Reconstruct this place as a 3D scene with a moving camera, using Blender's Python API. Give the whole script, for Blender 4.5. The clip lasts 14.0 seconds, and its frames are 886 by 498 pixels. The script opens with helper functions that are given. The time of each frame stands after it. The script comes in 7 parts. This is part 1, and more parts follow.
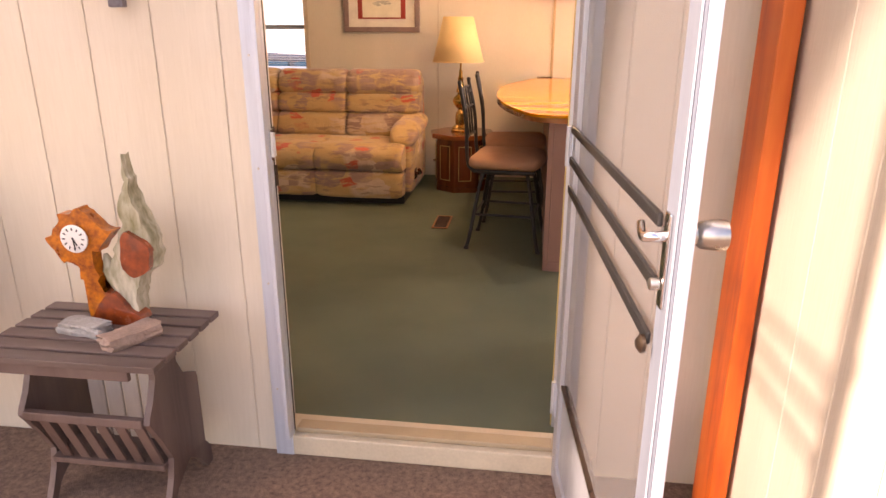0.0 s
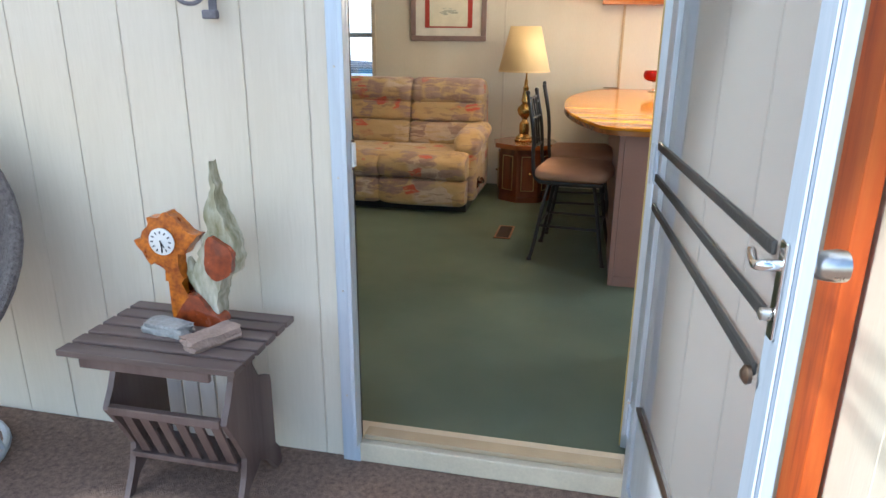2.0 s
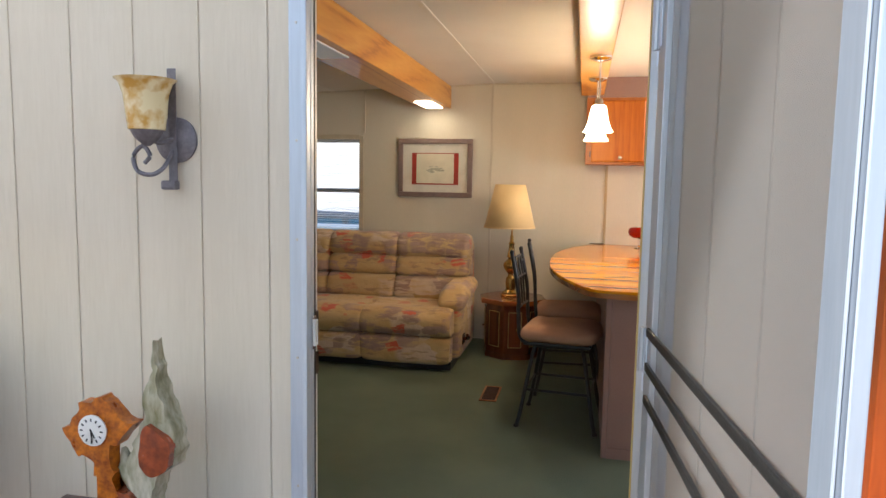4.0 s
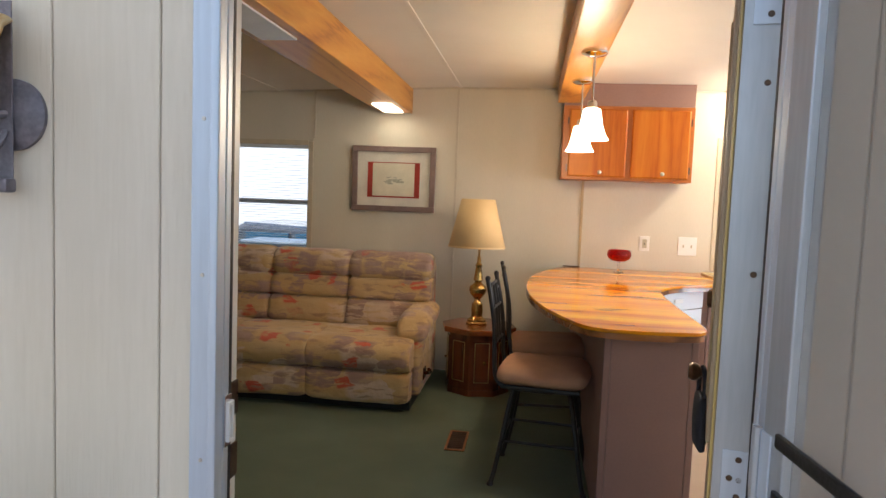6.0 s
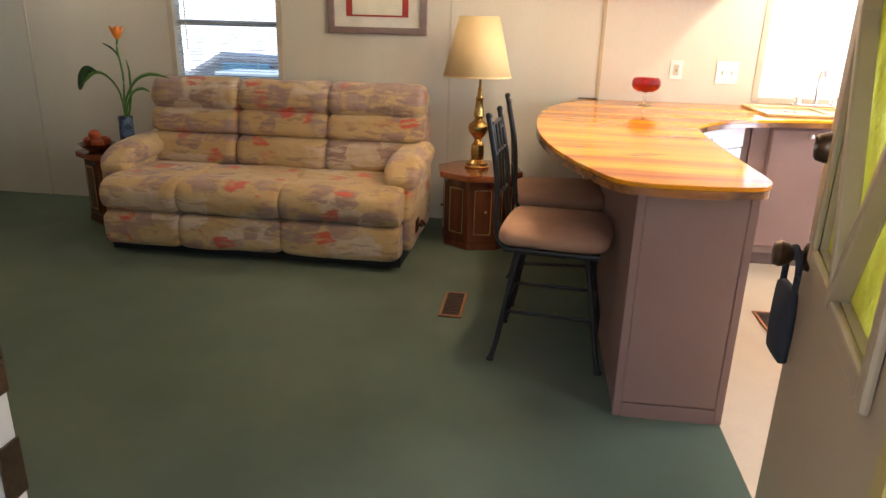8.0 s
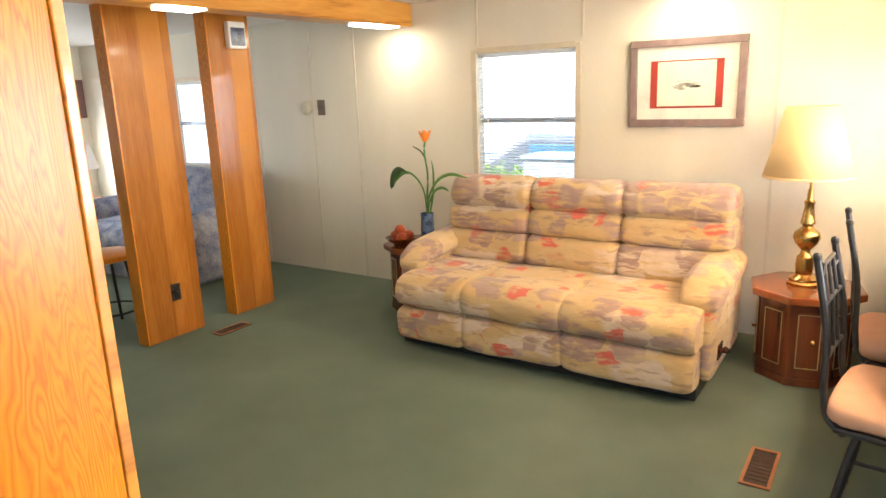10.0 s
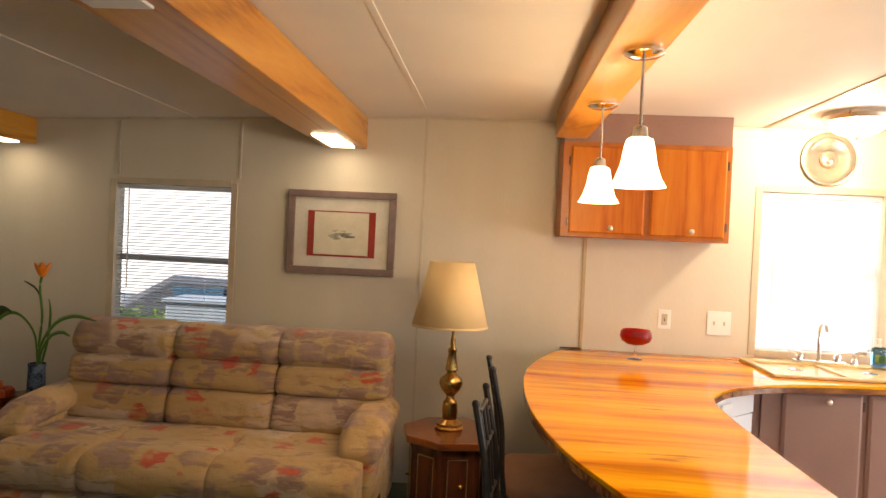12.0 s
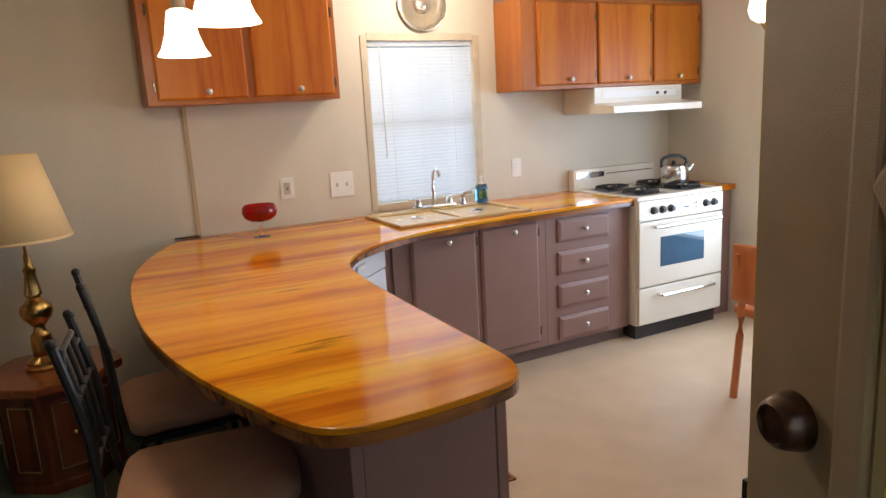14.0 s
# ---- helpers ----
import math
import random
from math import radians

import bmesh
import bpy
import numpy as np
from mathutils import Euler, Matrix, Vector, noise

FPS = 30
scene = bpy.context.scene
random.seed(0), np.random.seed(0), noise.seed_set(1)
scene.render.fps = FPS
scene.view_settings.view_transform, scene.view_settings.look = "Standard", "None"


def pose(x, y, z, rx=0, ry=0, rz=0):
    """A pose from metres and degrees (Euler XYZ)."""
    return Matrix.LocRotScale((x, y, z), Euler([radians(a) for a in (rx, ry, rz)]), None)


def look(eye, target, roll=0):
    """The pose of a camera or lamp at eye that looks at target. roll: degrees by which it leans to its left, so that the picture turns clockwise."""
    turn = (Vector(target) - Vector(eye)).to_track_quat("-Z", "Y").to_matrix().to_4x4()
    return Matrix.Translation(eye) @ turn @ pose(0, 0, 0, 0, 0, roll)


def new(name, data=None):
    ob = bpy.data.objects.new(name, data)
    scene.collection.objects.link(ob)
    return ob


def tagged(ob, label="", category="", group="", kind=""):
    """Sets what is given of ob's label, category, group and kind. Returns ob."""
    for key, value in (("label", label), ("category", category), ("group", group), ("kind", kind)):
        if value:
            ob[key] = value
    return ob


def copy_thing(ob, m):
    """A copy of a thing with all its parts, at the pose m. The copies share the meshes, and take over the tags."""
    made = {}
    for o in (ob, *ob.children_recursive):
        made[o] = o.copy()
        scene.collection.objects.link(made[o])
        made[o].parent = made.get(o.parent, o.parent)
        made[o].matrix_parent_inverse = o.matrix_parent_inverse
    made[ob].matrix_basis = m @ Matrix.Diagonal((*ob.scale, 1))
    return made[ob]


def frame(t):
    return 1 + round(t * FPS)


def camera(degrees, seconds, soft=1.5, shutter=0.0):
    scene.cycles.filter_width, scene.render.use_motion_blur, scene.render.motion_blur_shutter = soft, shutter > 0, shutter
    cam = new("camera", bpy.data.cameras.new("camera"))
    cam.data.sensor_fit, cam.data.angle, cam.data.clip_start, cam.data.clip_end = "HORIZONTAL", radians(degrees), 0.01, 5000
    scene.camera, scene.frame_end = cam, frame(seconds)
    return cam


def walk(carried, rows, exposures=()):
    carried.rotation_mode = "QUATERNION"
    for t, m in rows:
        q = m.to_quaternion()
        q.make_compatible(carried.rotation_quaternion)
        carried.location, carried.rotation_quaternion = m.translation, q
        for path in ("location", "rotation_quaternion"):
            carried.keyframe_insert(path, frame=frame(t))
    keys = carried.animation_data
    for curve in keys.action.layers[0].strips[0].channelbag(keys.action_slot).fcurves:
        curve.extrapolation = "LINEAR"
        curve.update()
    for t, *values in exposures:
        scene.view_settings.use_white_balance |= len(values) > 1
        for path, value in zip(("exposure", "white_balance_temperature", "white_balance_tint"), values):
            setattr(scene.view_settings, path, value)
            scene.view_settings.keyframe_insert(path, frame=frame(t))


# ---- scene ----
cam = camera(66.7, 14.0)
PATH = [
    (0, (0.464, -2.196, 1.353), (0.212, -0.316, 0.719), 0.1),
    (0.5, (0.436, -2.163, 1.343), (0.171, -0.318, 0.616), -0.7),
    (1, (0.403, -2.132, 1.353), (0.16, -0.274, 0.655), -0.0),
    (1.5, (0.388, -2.164, 1.361), (0.065, -0.307, 0.692), 0.4),
    (2, (0.392, -2.197, 1.368), (-0.011, -0.338, 0.752), 0.5),
    (2.5, (0.397, -2.207, 1.38), (-0.037, -0.328, 0.849), 0.2),
    (3, (0.398, -2.179, 1.403), (-0.045, -0.27, 1.001), 1.3),
    (3.5, (0.408, -2.127, 1.423), (-0.02, -0.195, 1.135), 1.7),
    (3.7, (0.416, -2.082, 1.431), (-0.002, -0.141, 1.191), 1.3),
    (5.8, (0.231, -1.463, 1.433), (-0.075, 0.509, 1.292), 2.1),
    (6, (0.214, -1.403, 1.416), (-0.044, 0.574, 1.262), 2.2),
    (6.5, (0.206, -1.207, 1.359), (0.02, 0.773, 1.146), 0.3),
    (7, (0.242, -1.01, 1.331), (0.078, 0.953, 0.986), 1.7),
    (7.2, (0.236, -0.952, 1.323), (0.062, 0.995, 0.897), 1.5),
    (9.3, (0.13, -0.474, 1.505), (-0.518, 1.275, 0.783), 0.9),
    (9.5, (0.132, -0.438, 1.53), (-0.648, 1.293, 0.9), 0.4),
    (10, (0.169, -0.346, 1.556), (-0.917, 1.27, 1.097), -2.2),
    (10.5, (0.173, -0.328, 1.51), (-0.991, 1.28, 1.264), -1.1),
    (11, (0.104, -0.311, 1.536), (-0.924, 1.398, 1.394), -0.0),
    (11.5, (0.035, -0.253, 1.518), (-0.656, 1.623, 1.47), 1.3),
    (12, (0.044, -0.171, 1.523), (-0.108, 1.823, 1.5), 2.7),
    (12.5, (0.046, -0.132, 1.529), (0.323, 1.847, 1.462), 2.2),
    (13, (0.094, -0.055, 1.519), (0.642, 1.859, 1.317), 1.2),
    (13.5, (0.135, 0.106, 1.497), (0.875, 1.942, 1.208), -2.3),
    (14, (0.157, 0.235, 1.483), (1.037, 1.987, 1.086), -3.2),
]
walk(cam, [(t, look(eye, target, roll)) for t, eye, target, roll in PATH], exposures=[(0.0, 1.38, 8250, 36), (1.0, 1.18, 8600, 38), (1.5, 1.17, 6500, 7), (2.0, 1.23, 5400, 5), (2.5, 1.24, 5500, 6), (3.5, 0.85, 6000, 10), (6.0, 0.6, 5850, 10), (6.5, 0.54, 5700, 10), (7.2, 0.5, 5700, 10), (9.3, 2.76, 5700, 6), (10.0, 2.63, 6000, 9), (10.5, 2.2, 6050, 9), (11.0, 1.6, 6350, 10), (11.5, 1.2, 6700, 12), (12.0, 0.65, 6900, 14), (12.5, 0.1, 6900, 14), (13.0, -0.18, 6500, 12), (13.5, -0.25, 5650, 9), (14.0, -0.2, 5600, 11)])

# ---- light ----
world = bpy.data.worlds.new("world")
scene.world = world
world.use_nodes = True
wn = world.node_tree.nodes
sky = wn.new("ShaderNodeTexSky")
sky.sky_type = "NISHITA"
sky.sun_disc = False
sky.sun_elevation = radians(38)
sky.sun_rotation = radians(235)
wn["Background"].inputs[1].default_value = 0.15
world.node_tree.links.new(sky.outputs[0], wn["Background"].inputs[0])

sun_data = bpy.data.lights.new("sun", "SUN")
sun_data.energy, sun_data.angle, sun_data.color = 5.0, radians(5), (1, 0.95, 0.87)
sun = new("sun", sun_data)
sun.matrix_world = look((-6.7, -4.67, 6.38), (0, 0, 0))


def lamp(name, kind, loc, energy, color, size=0.1, aim=None, spot=None):
    d = bpy.data.lights.new(name, kind)
    d.energy, d.color = energy, color
    if kind == "AREA":
        d.shape = "RECTANGLE"
        d.size, d.size_y = size
    else:
        d.shadow_soft_size = size
    if kind == "SPOT":
        d.spot_size, d.spot_blend = radians(spot), 0.6
    ob = new(name, d)
    ob.matrix_world = look(loc, aim) if aim else Matrix.Translation(loc)
    return ob


WARM = (1.0, 0.74, 0.45)
SOFTWHITE = (1.0, 0.80, 0.55)
DAY = (0.86, 0.93, 1.0)

# ---- materials ----


def nodes_of(name):
    m = bpy.data.materials.new(name)
    m.use_nodes = True
    nt = m.node_tree
    return m, nt, nt.nodes["Principled BSDF"]


def mat(name, a, b=None, rough=0.6, scale=8.0, fine=120.0, bump=0.1, metal=0.0, stretch=(1, 1, 1), spec=0.5, dist=0.003,
        contrast=(0.35, 0.65), fine_mix=0.35, coat=0.0, rand=0.0, detail=6.0, rough_var=0.08):
    """A surface with tone varied at two scales, and a fine relief."""
    m, nt, p = nodes_of(name)
    n, k = nt.nodes, nt.links
    b = b or tuple(0.82 * v for v in a)
    tc = n.new("ShaderNodeTexCoord")
    mp = n.new("ShaderNodeMapping")
    mp.inputs["Scale"].default_value = stretch
    k.new(tc.outputs["Object"], mp.inputs["Vector"])
    big = n.new("ShaderNodeTexNoise")
    big.inputs["Scale"].default_value, big.inputs["Detail"].default_value = scale, detail
    small = n.new("ShaderNodeTexNoise")
    small.inputs["Scale"].default_value, small.inputs["Detail"].default_value = fine, 3.0
    for t in (big, small):
        k.new(mp.outputs[0], t.inputs["Vector"])
    mix = n.new("ShaderNodeMix")
    mix.inputs["Factor"].default_value = fine_mix
    k.new(big.outputs["Fac"], mix.inputs["A"])
    k.new(small.outputs["Fac"], mix.inputs["B"])
    ramp = n.new("ShaderNodeValToRGB")
    ramp.color_ramp.elements[0].position, ramp.color_ramp.elements[1].position = contrast
    ramp.color_ramp.elements[0].color, ramp.color_ramp.elements[1].color = (*b, 1), (*a, 1)
    k.new(mix.outputs["Result"], ramp.inputs[0])
    out = ramp.outputs[0]
    if rand:
        info = n.new("ShaderNodeObjectInfo")
        hsv = n.new("ShaderNodeHueSaturation")
        mr = n.new("ShaderNodeMapRange")
        mr.inputs["To Min"].default_value, mr.inputs["To Max"].default_value = 1 - rand, 1 + rand
        k.new(info.outputs["Random"], mr.inputs["Value"])
        k.new(mr.outputs[0], hsv.inputs["Value"])
        k.new(out, hsv.inputs["Color"])
        out = hsv.outputs[0]
    k.new(out, p.inputs["Base Color"])
    rr = n.new("ShaderNodeMapRange")
    rr.inputs["To Min"].default_value, rr.inputs["To Max"].default_value = max(0.02, rough - rough_var), min(1, rough + rough_var)
    k.new(big.outputs["Fac"], rr.inputs["Value"])
    k.new(rr.outputs[0], p.inputs["Roughness"])
    p.inputs["Metallic"].default_value = metal
    p.inputs["Specular IOR Level"].default_value = spec
    p.inputs["Coat Weight"].default_value = coat
    p.inputs["Coat Roughness"].default_value = 0.12
    if bump:
        bp = n.new("ShaderNodeBump")
        bp.inputs["Strength"].default_value, bp.inputs["Distance"].default_value = bump, dist
        k.new(small.outputs["Fac"], bp.inputs["Height"])
        k.new(bp.outputs[0], p.inputs["Normal"])
    return m


def wood(name, dark, mid, light, along="z", scale=5.0, rough=0.35, coat=0.0, rings=14.0, wobble=5.0, bump=0.15, rand=0.0, planks=None, streak=0.0, follow=0.10):
    """Wood grain that runs along one axis. planks: axis and width of boards whose tone differs."""
    m, nt, p = nodes_of(name)
    n, k = nt.nodes, nt.links
    tc = n.new("ShaderNodeTexCoord")
    mp = n.new("ShaderNodeMapping")
    s = {"x": (follow, 1, 1), "y": (1, follow, 1), "z": (1, 1, follow)}[along]
    mp.inputs["Scale"].default_value = s
    k.new(tc.outputs["Object"], mp.inputs["Vector"])
    vec = mp.outputs[0]
    shift = None
    if planks:
        sep = n.new("ShaderNodeSeparateXYZ")
        k.new(tc.outputs["Object"], sep.inputs[0])
        dv = n.new("ShaderNodeMath")
        dv.operation = "DIVIDE"
        dv.inputs[1].default_value = planks[1]
        k.new(sep.outputs[planks[0]], dv.inputs[0])
        fl = n.new("ShaderNodeMath")
        fl.operation = "FLOOR"
        k.new(dv.outputs[0], fl.inputs[0])
        wh = n.new("ShaderNodeTexWhiteNoise")
        wh.noise_dimensions = "1D"
        k.new(fl.outputs[0], wh.inputs["W"])
        sc = n.new("ShaderNodeVectorMath")
        sc.operation = "SCALE"
        sc.inputs["Scale"].default_value = 7.0
        k.new(wh.outputs["Color"], sc.inputs[0])
        ad = n.new("ShaderNodeVectorMath")
        k.new(vec, ad.inputs[0])
        k.new(sc.outputs[0], ad.inputs[1])
        vec, shift = ad.outputs[0], wh.outputs["Value"]
    base = n.new("ShaderNodeTexNoise")
    base.inputs["Scale"].default_value, base.inputs["Detail"].default_value, base.inputs["Distortion"].default_value = scale, 4.0, 0.6
    k.new(vec, base.inputs["Vector"])
    mul = n.new("ShaderNodeMath")
    mul.operation = "MULTIPLY"
    mul.inputs[1].default_value = rings
    k.new(base.outputs["Fac"], mul.inputs[0])
    sine = n.new("ShaderNodeMath")
    sine.operation = "PINGPONG"
    sine.inputs[1].default_value = 1.0
    k.new(mul.outputs[0], sine.inputs[0])
    fibre = n.new("ShaderNodeTexNoise")
    fibre.inputs["Scale"].default_value, fibre.inputs["Detail"].default_value = 90.0, 5.0
    k.new(vec, fibre.inputs["Vector"])
    mix = n.new("ShaderNodeMix")
    mix.inputs["Factor"].default_value = 0.45
    k.new(sine.outputs[0], mix.inputs["A"])
    k.new(fibre.outputs["Fac"], mix.inputs["B"])
    ramp = n.new("ShaderNodeValToRGB")
    e = ramp.color_ramp.elements
    e[0].position, e[0].color = 0.18, (*dark, 1)
    e[1].position, e[1].color = 0.8, (*light, 1)
    mid_e = ramp.color_ramp.elements.new(0.42)
    mid_e.color = (*mid, 1)
    k.new(mix.outputs["Result"], ramp.inputs[0])
    out = ramp.outputs[0]
    if shift is not None:
        hsv = n.new("ShaderNodeHueSaturation")
        mr = n.new("ShaderNodeMapRange")
        mr.inputs["To Min"].default_value, mr.inputs["To Max"].default_value = 0.78, 1.18
        k.new(shift, mr.inputs["Value"])
        k.new(mr.outputs[0], hsv.inputs["Value"])
        k.new(out, hsv.inputs["Color"])
        out = hsv.outputs[0]
    if streak:
        st = n.new("ShaderNodeTexNoise")
        st.inputs["Scale"].default_value, st.inputs["Detail"].default_value, st.inputs["Roughness"].default_value = 9.0, 8.0, 0.7
        k.new(vec, st.inputs["Vector"])
        sr = n.new("ShaderNodeValToRGB")
        sr.color_ramp.elements[0].position, sr.color_ramp.elements[1].position = 0.33, 0.43
        k.new(st.outputs["Fac"], sr.inputs[0])
        dk = n.new("ShaderNodeMix")
        dk.data_type = "RGBA"
        dk.inputs[6].default_value = tuple(v * 0.35 for v in dark) + (1,)
        k.new(sr.outputs[0], dk.inputs[0])
        k.new(out, dk.inputs[7])
        out = dk.outputs[2]
    if rand:
        info = n.new("ShaderNodeObjectInfo")
        hs = n.new("ShaderNodeHueSaturation")
        mr2 = n.new("ShaderNodeMapRange")
        mr2.inputs["To Min"].default_value, mr2.inputs["To Max"].default_value = 1 - rand, 1 + rand
        k.new(info.outputs["Random"], mr2.inputs["Value"])
        k.new(mr2.outputs[0], hs.inputs["Value"])
        k.new(out, hs.inputs["Color"])
        out = hs.outputs[0]
    k.new(out, p.inputs["Base Color"])
    p.inputs["Roughness"].default_value = rough
    p.inputs["Coat Weight"].default_value = coat
    p.inputs["Coat Roughness"].default_value = 0.08
    bp = n.new("ShaderNodeBump")
    bp.inputs["Strength"].default_value, bp.inputs["Distance"].default_value = bump, 0.001
    k.new(mix.outputs["Result"], bp.inputs["Height"])
    k.new(bp.outputs[0], p.inputs["Normal"])
    return m


def laminate(name):
    """Glossy wood-print laminate: broad yellow and orange bands along x, with dark heart streaks."""
    m, nt, p = nodes_of(name)
    n, k = nt.nodes, nt.links
    tc = n.new("ShaderNodeTexCoord")
    wob = n.new("ShaderNodeTexNoise")
    wob.inputs["Scale"].default_value, wob.inputs["Detail"].default_value = 1.6, 2.0
    k.new(tc.outputs["Object"], wob.inputs["Vector"])
    bend = n.new("ShaderNodeMix")
    bend.data_type = "VECTOR"
    bend.inputs["Factor"].default_value = 0.10
    k.new(tc.outputs["Object"], bend.inputs[4])
    k.new(wob.outputs["Color"], bend.inputs[5])

    def grain(stretch, scale, detail, shift):
        mp = n.new("ShaderNodeMapping")
        mp.inputs["Scale"].default_value = (stretch, 1, 1)
        mp.inputs["Location"].default_value = (shift, shift, 0)
        k.new(bend.outputs[1], mp.inputs["Vector"])
        t = n.new("ShaderNodeTexNoise")
        t.inputs["Scale"].default_value, t.inputs["Detail"].default_value, t.inputs["Roughness"].default_value = scale, detail, 0.62
        k.new(mp.outputs[0], t.inputs["Vector"])
        return t.outputs["Fac"]

    def ramp(fac, stops):
        r = n.new("ShaderNodeValToRGB")
        e = r.color_ramp.elements
        e[0].position, e[0].color = stops[0][0], (*stops[0][1], 1)
        e[1].position, e[1].color = stops[-1][0], (*stops[-1][1], 1)
        for q, c in stops[1:-1]:
            e.new(q).color = (*c, 1)
        k.new(fac, r.inputs[0])
        return r.outputs[0]

    def over(fac, a, b):
        x = n.new("ShaderNodeMix")
        x.data_type = "RGBA"
        k.new(fac, x.inputs[0])
        k.new(a, x.inputs[6])
        if isinstance(b, tuple):
            x.inputs[7].default_value = (*b, 1)
        else:
            k.new(b, x.inputs[7])
        return x.outputs[2]

    base = ramp(grain(0.05, 6.0, 5.0, 0.0), [(0.33, (0.42, 0.105, 0.001)), (0.44, (0.65, 0.225, 0.002)), (0.53, (0.74, 0.31, 0.003)), (0.65, (0.80, 0.43, 0.012))])
    heart = ramp(grain(0.07, 5.0, 7.0, 4.0), [(0.56, (0, 0, 0)), (0.64, (0.5, 0.5, 0.5)), (0.72, (0.85, 0.85, 0.85))])
    col = over(heart, base, (0.30, 0.095, 0.003))
    line = ramp(grain(0.03, 34.0, 5.0, 9.0), [(0.60, (0, 0, 0)), (0.72, (0.55, 0.55, 0.55))])
    col = over(line, col, (0.24, 0.075, 0.008))
    fleck = ramp(grain(0.16, 12.0, 8.0, 2.0), [(0.62, (0, 0, 0)), (0.68, (0.55, 0.55, 0.55))])
    col = over(fleck, col, (0.07, 0.035, 0.010))
    k.new(col, p.inputs["Base Color"])
    p.inputs["Roughness"].default_value = 0.10
    p.inputs["Specular IOR Level"].default_value = 0.25
    return m


def glow(name, color, strength, base=(0.9, 0.88, 0.82)):
    m, nt, p = nodes_of(name)
    p.inputs["Base Color"].default_value = (*base, 1)
    p.inputs["Emission Color"].default_value = (*color, 1)
    p.inputs["Emission Strength"].default_value = strength
    p.inputs["Roughness"].default_value = 0.3
    return m


def clear(name, color=(1, 1, 1), rough=0.0, ior=1.45):
    m, nt, p = nodes_of(name)
    p.inputs["Base Color"].default_value = (*color, 1)
    p.inputs["Transmission Weight"].default_value = 1.0
    p.inputs["Roughness"].default_value = rough
    p.inputs["IOR"].default_value = ior
    return m


def fabric(name, mauve=0.72, pale=0.80):
    """Upholstery: tan ground with soft-edged blocks of mauve and cream, small rust blocks and brushed strokes."""
    m, nt, p = nodes_of(name)
    n, k = nt.nodes, nt.links
    tc = n.new("ShaderNodeTexCoord")
    wob = n.new("ShaderNodeTexNoise")
    wob.inputs["Scale"].default_value, wob.inputs["Detail"].default_value = 11.0, 3.0
    k.new(tc.outputs["Object"], wob.inputs["Vector"])
    bend = n.new("ShaderNodeMix")
    bend.data_type = "VECTOR"
    bend.inputs["Factor"].default_value = 0.045
    k.new(tc.outputs["Object"], bend.inputs[4])
    k.new(wob.outputs["Color"], bend.inputs[5])

    def strokes(turn, scale, lo, hi):
        mp = n.new("ShaderNodeMapping")
        mp.inputs["Rotation"].default_value = (0.1, turn, 0.0)
        mp.inputs["Scale"].default_value = (0.28, 0.5, 1.6)
        k.new(bend.outputs[1], mp.inputs["Vector"])
        t = n.new("ShaderNodeTexNoise")
        t.inputs["Scale"].default_value, t.inputs["Detail"].default_value = scale, 5.0
        k.new(mp.outputs[0], t.inputs["Vector"])
        r = n.new("ShaderNodeMapRange")
        r.inputs["From Min"].default_value, r.inputs["From Max"].default_value = lo, hi
        k.new(t.outputs["Fac"], r.inputs["Value"])
        return r.outputs[0]

    def lay(prev, fac, color):
        x = n.new("ShaderNodeMix")
        x.data_type = "RGBA"
        k.new(fac, x.inputs[0])
        if isinstance(prev, tuple):
            x.inputs[6].default_value = (*prev, 1)
        else:
            k.new(prev, x.inputs[6])
        x.inputs[7].default_value = (*color, 1)
        return x.outputs[2]

    def times(a, b):
        mm = n.new("ShaderNodeMath")
        mm.operation = "MULTIPLY"
        k.new(a, mm.inputs[0])
        if isinstance(b, float):
            mm.inputs[1].default_value = b
        else:
            k.new(b, mm.inputs[1])
        return mm.outputs[0]

    def blocks(scale, shift, above, turn=0.12, wide=(0.8, 0.8, 1.25)):
        mp = n.new("ShaderNodeMapping")
        mp.inputs["Location"].default_value = (shift, shift * 0.7, shift * 1.3)
        mp.inputs["Scale"].default_value = wide
        mp.inputs["Rotation"].default_value = (0.05, turn, 0.08)
        k.new(bend.outputs[1], mp.inputs["Vector"])
        v = n.new("ShaderNodeTexVoronoi")
        v.distance = "CHEBYCHEV"
        v.inputs["Scale"].default_value, v.inputs["Randomness"].default_value = scale, 0.72
        k.new(mp.outputs[0], v.inputs["Vector"])
        sp = n.new("ShaderNodeSeparateColor")
        k.new(v.outputs["Color"], sp.inputs[0])
        r = n.new("ShaderNodeMapRange")
        r.inputs["From Min"].default_value, r.inputs["From Max"].default_value = above, above + 0.02
        k.new(sp.outputs[0], r.inputs["Value"])
        soft = n.new("ShaderNodeMapRange")
        soft.inputs["From Min"].default_value, soft.inputs["From Max"].default_value = 0.56, 0.42
        k.new(v.outputs["Distance"], soft.inputs["Value"])
        return times(r.outputs[0], soft.outputs[0])

    wash = strokes(0.5, 16.0, 0.33, 0.50)
    fine = strokes(-0.35, 34.0, 0.36, 0.52)
    col = lay((0.52, 0.345, 0.150), strokes(0.2, 7.0, 0.42, 0.62), (0.57, 0.405, 0.205))
    col = lay(col, times(blocks(4.2, 0.3, pale), wash), (0.62, 0.485, 0.355))
    col = lay(col, times(blocks(6.2, 3.1, mauve), wash), (0.38, 0.255, 0.20))
    col = lay(col, times(blocks(8.0, 8.3, 0.80, -0.2), fine), (0.33, 0.215, 0.175))
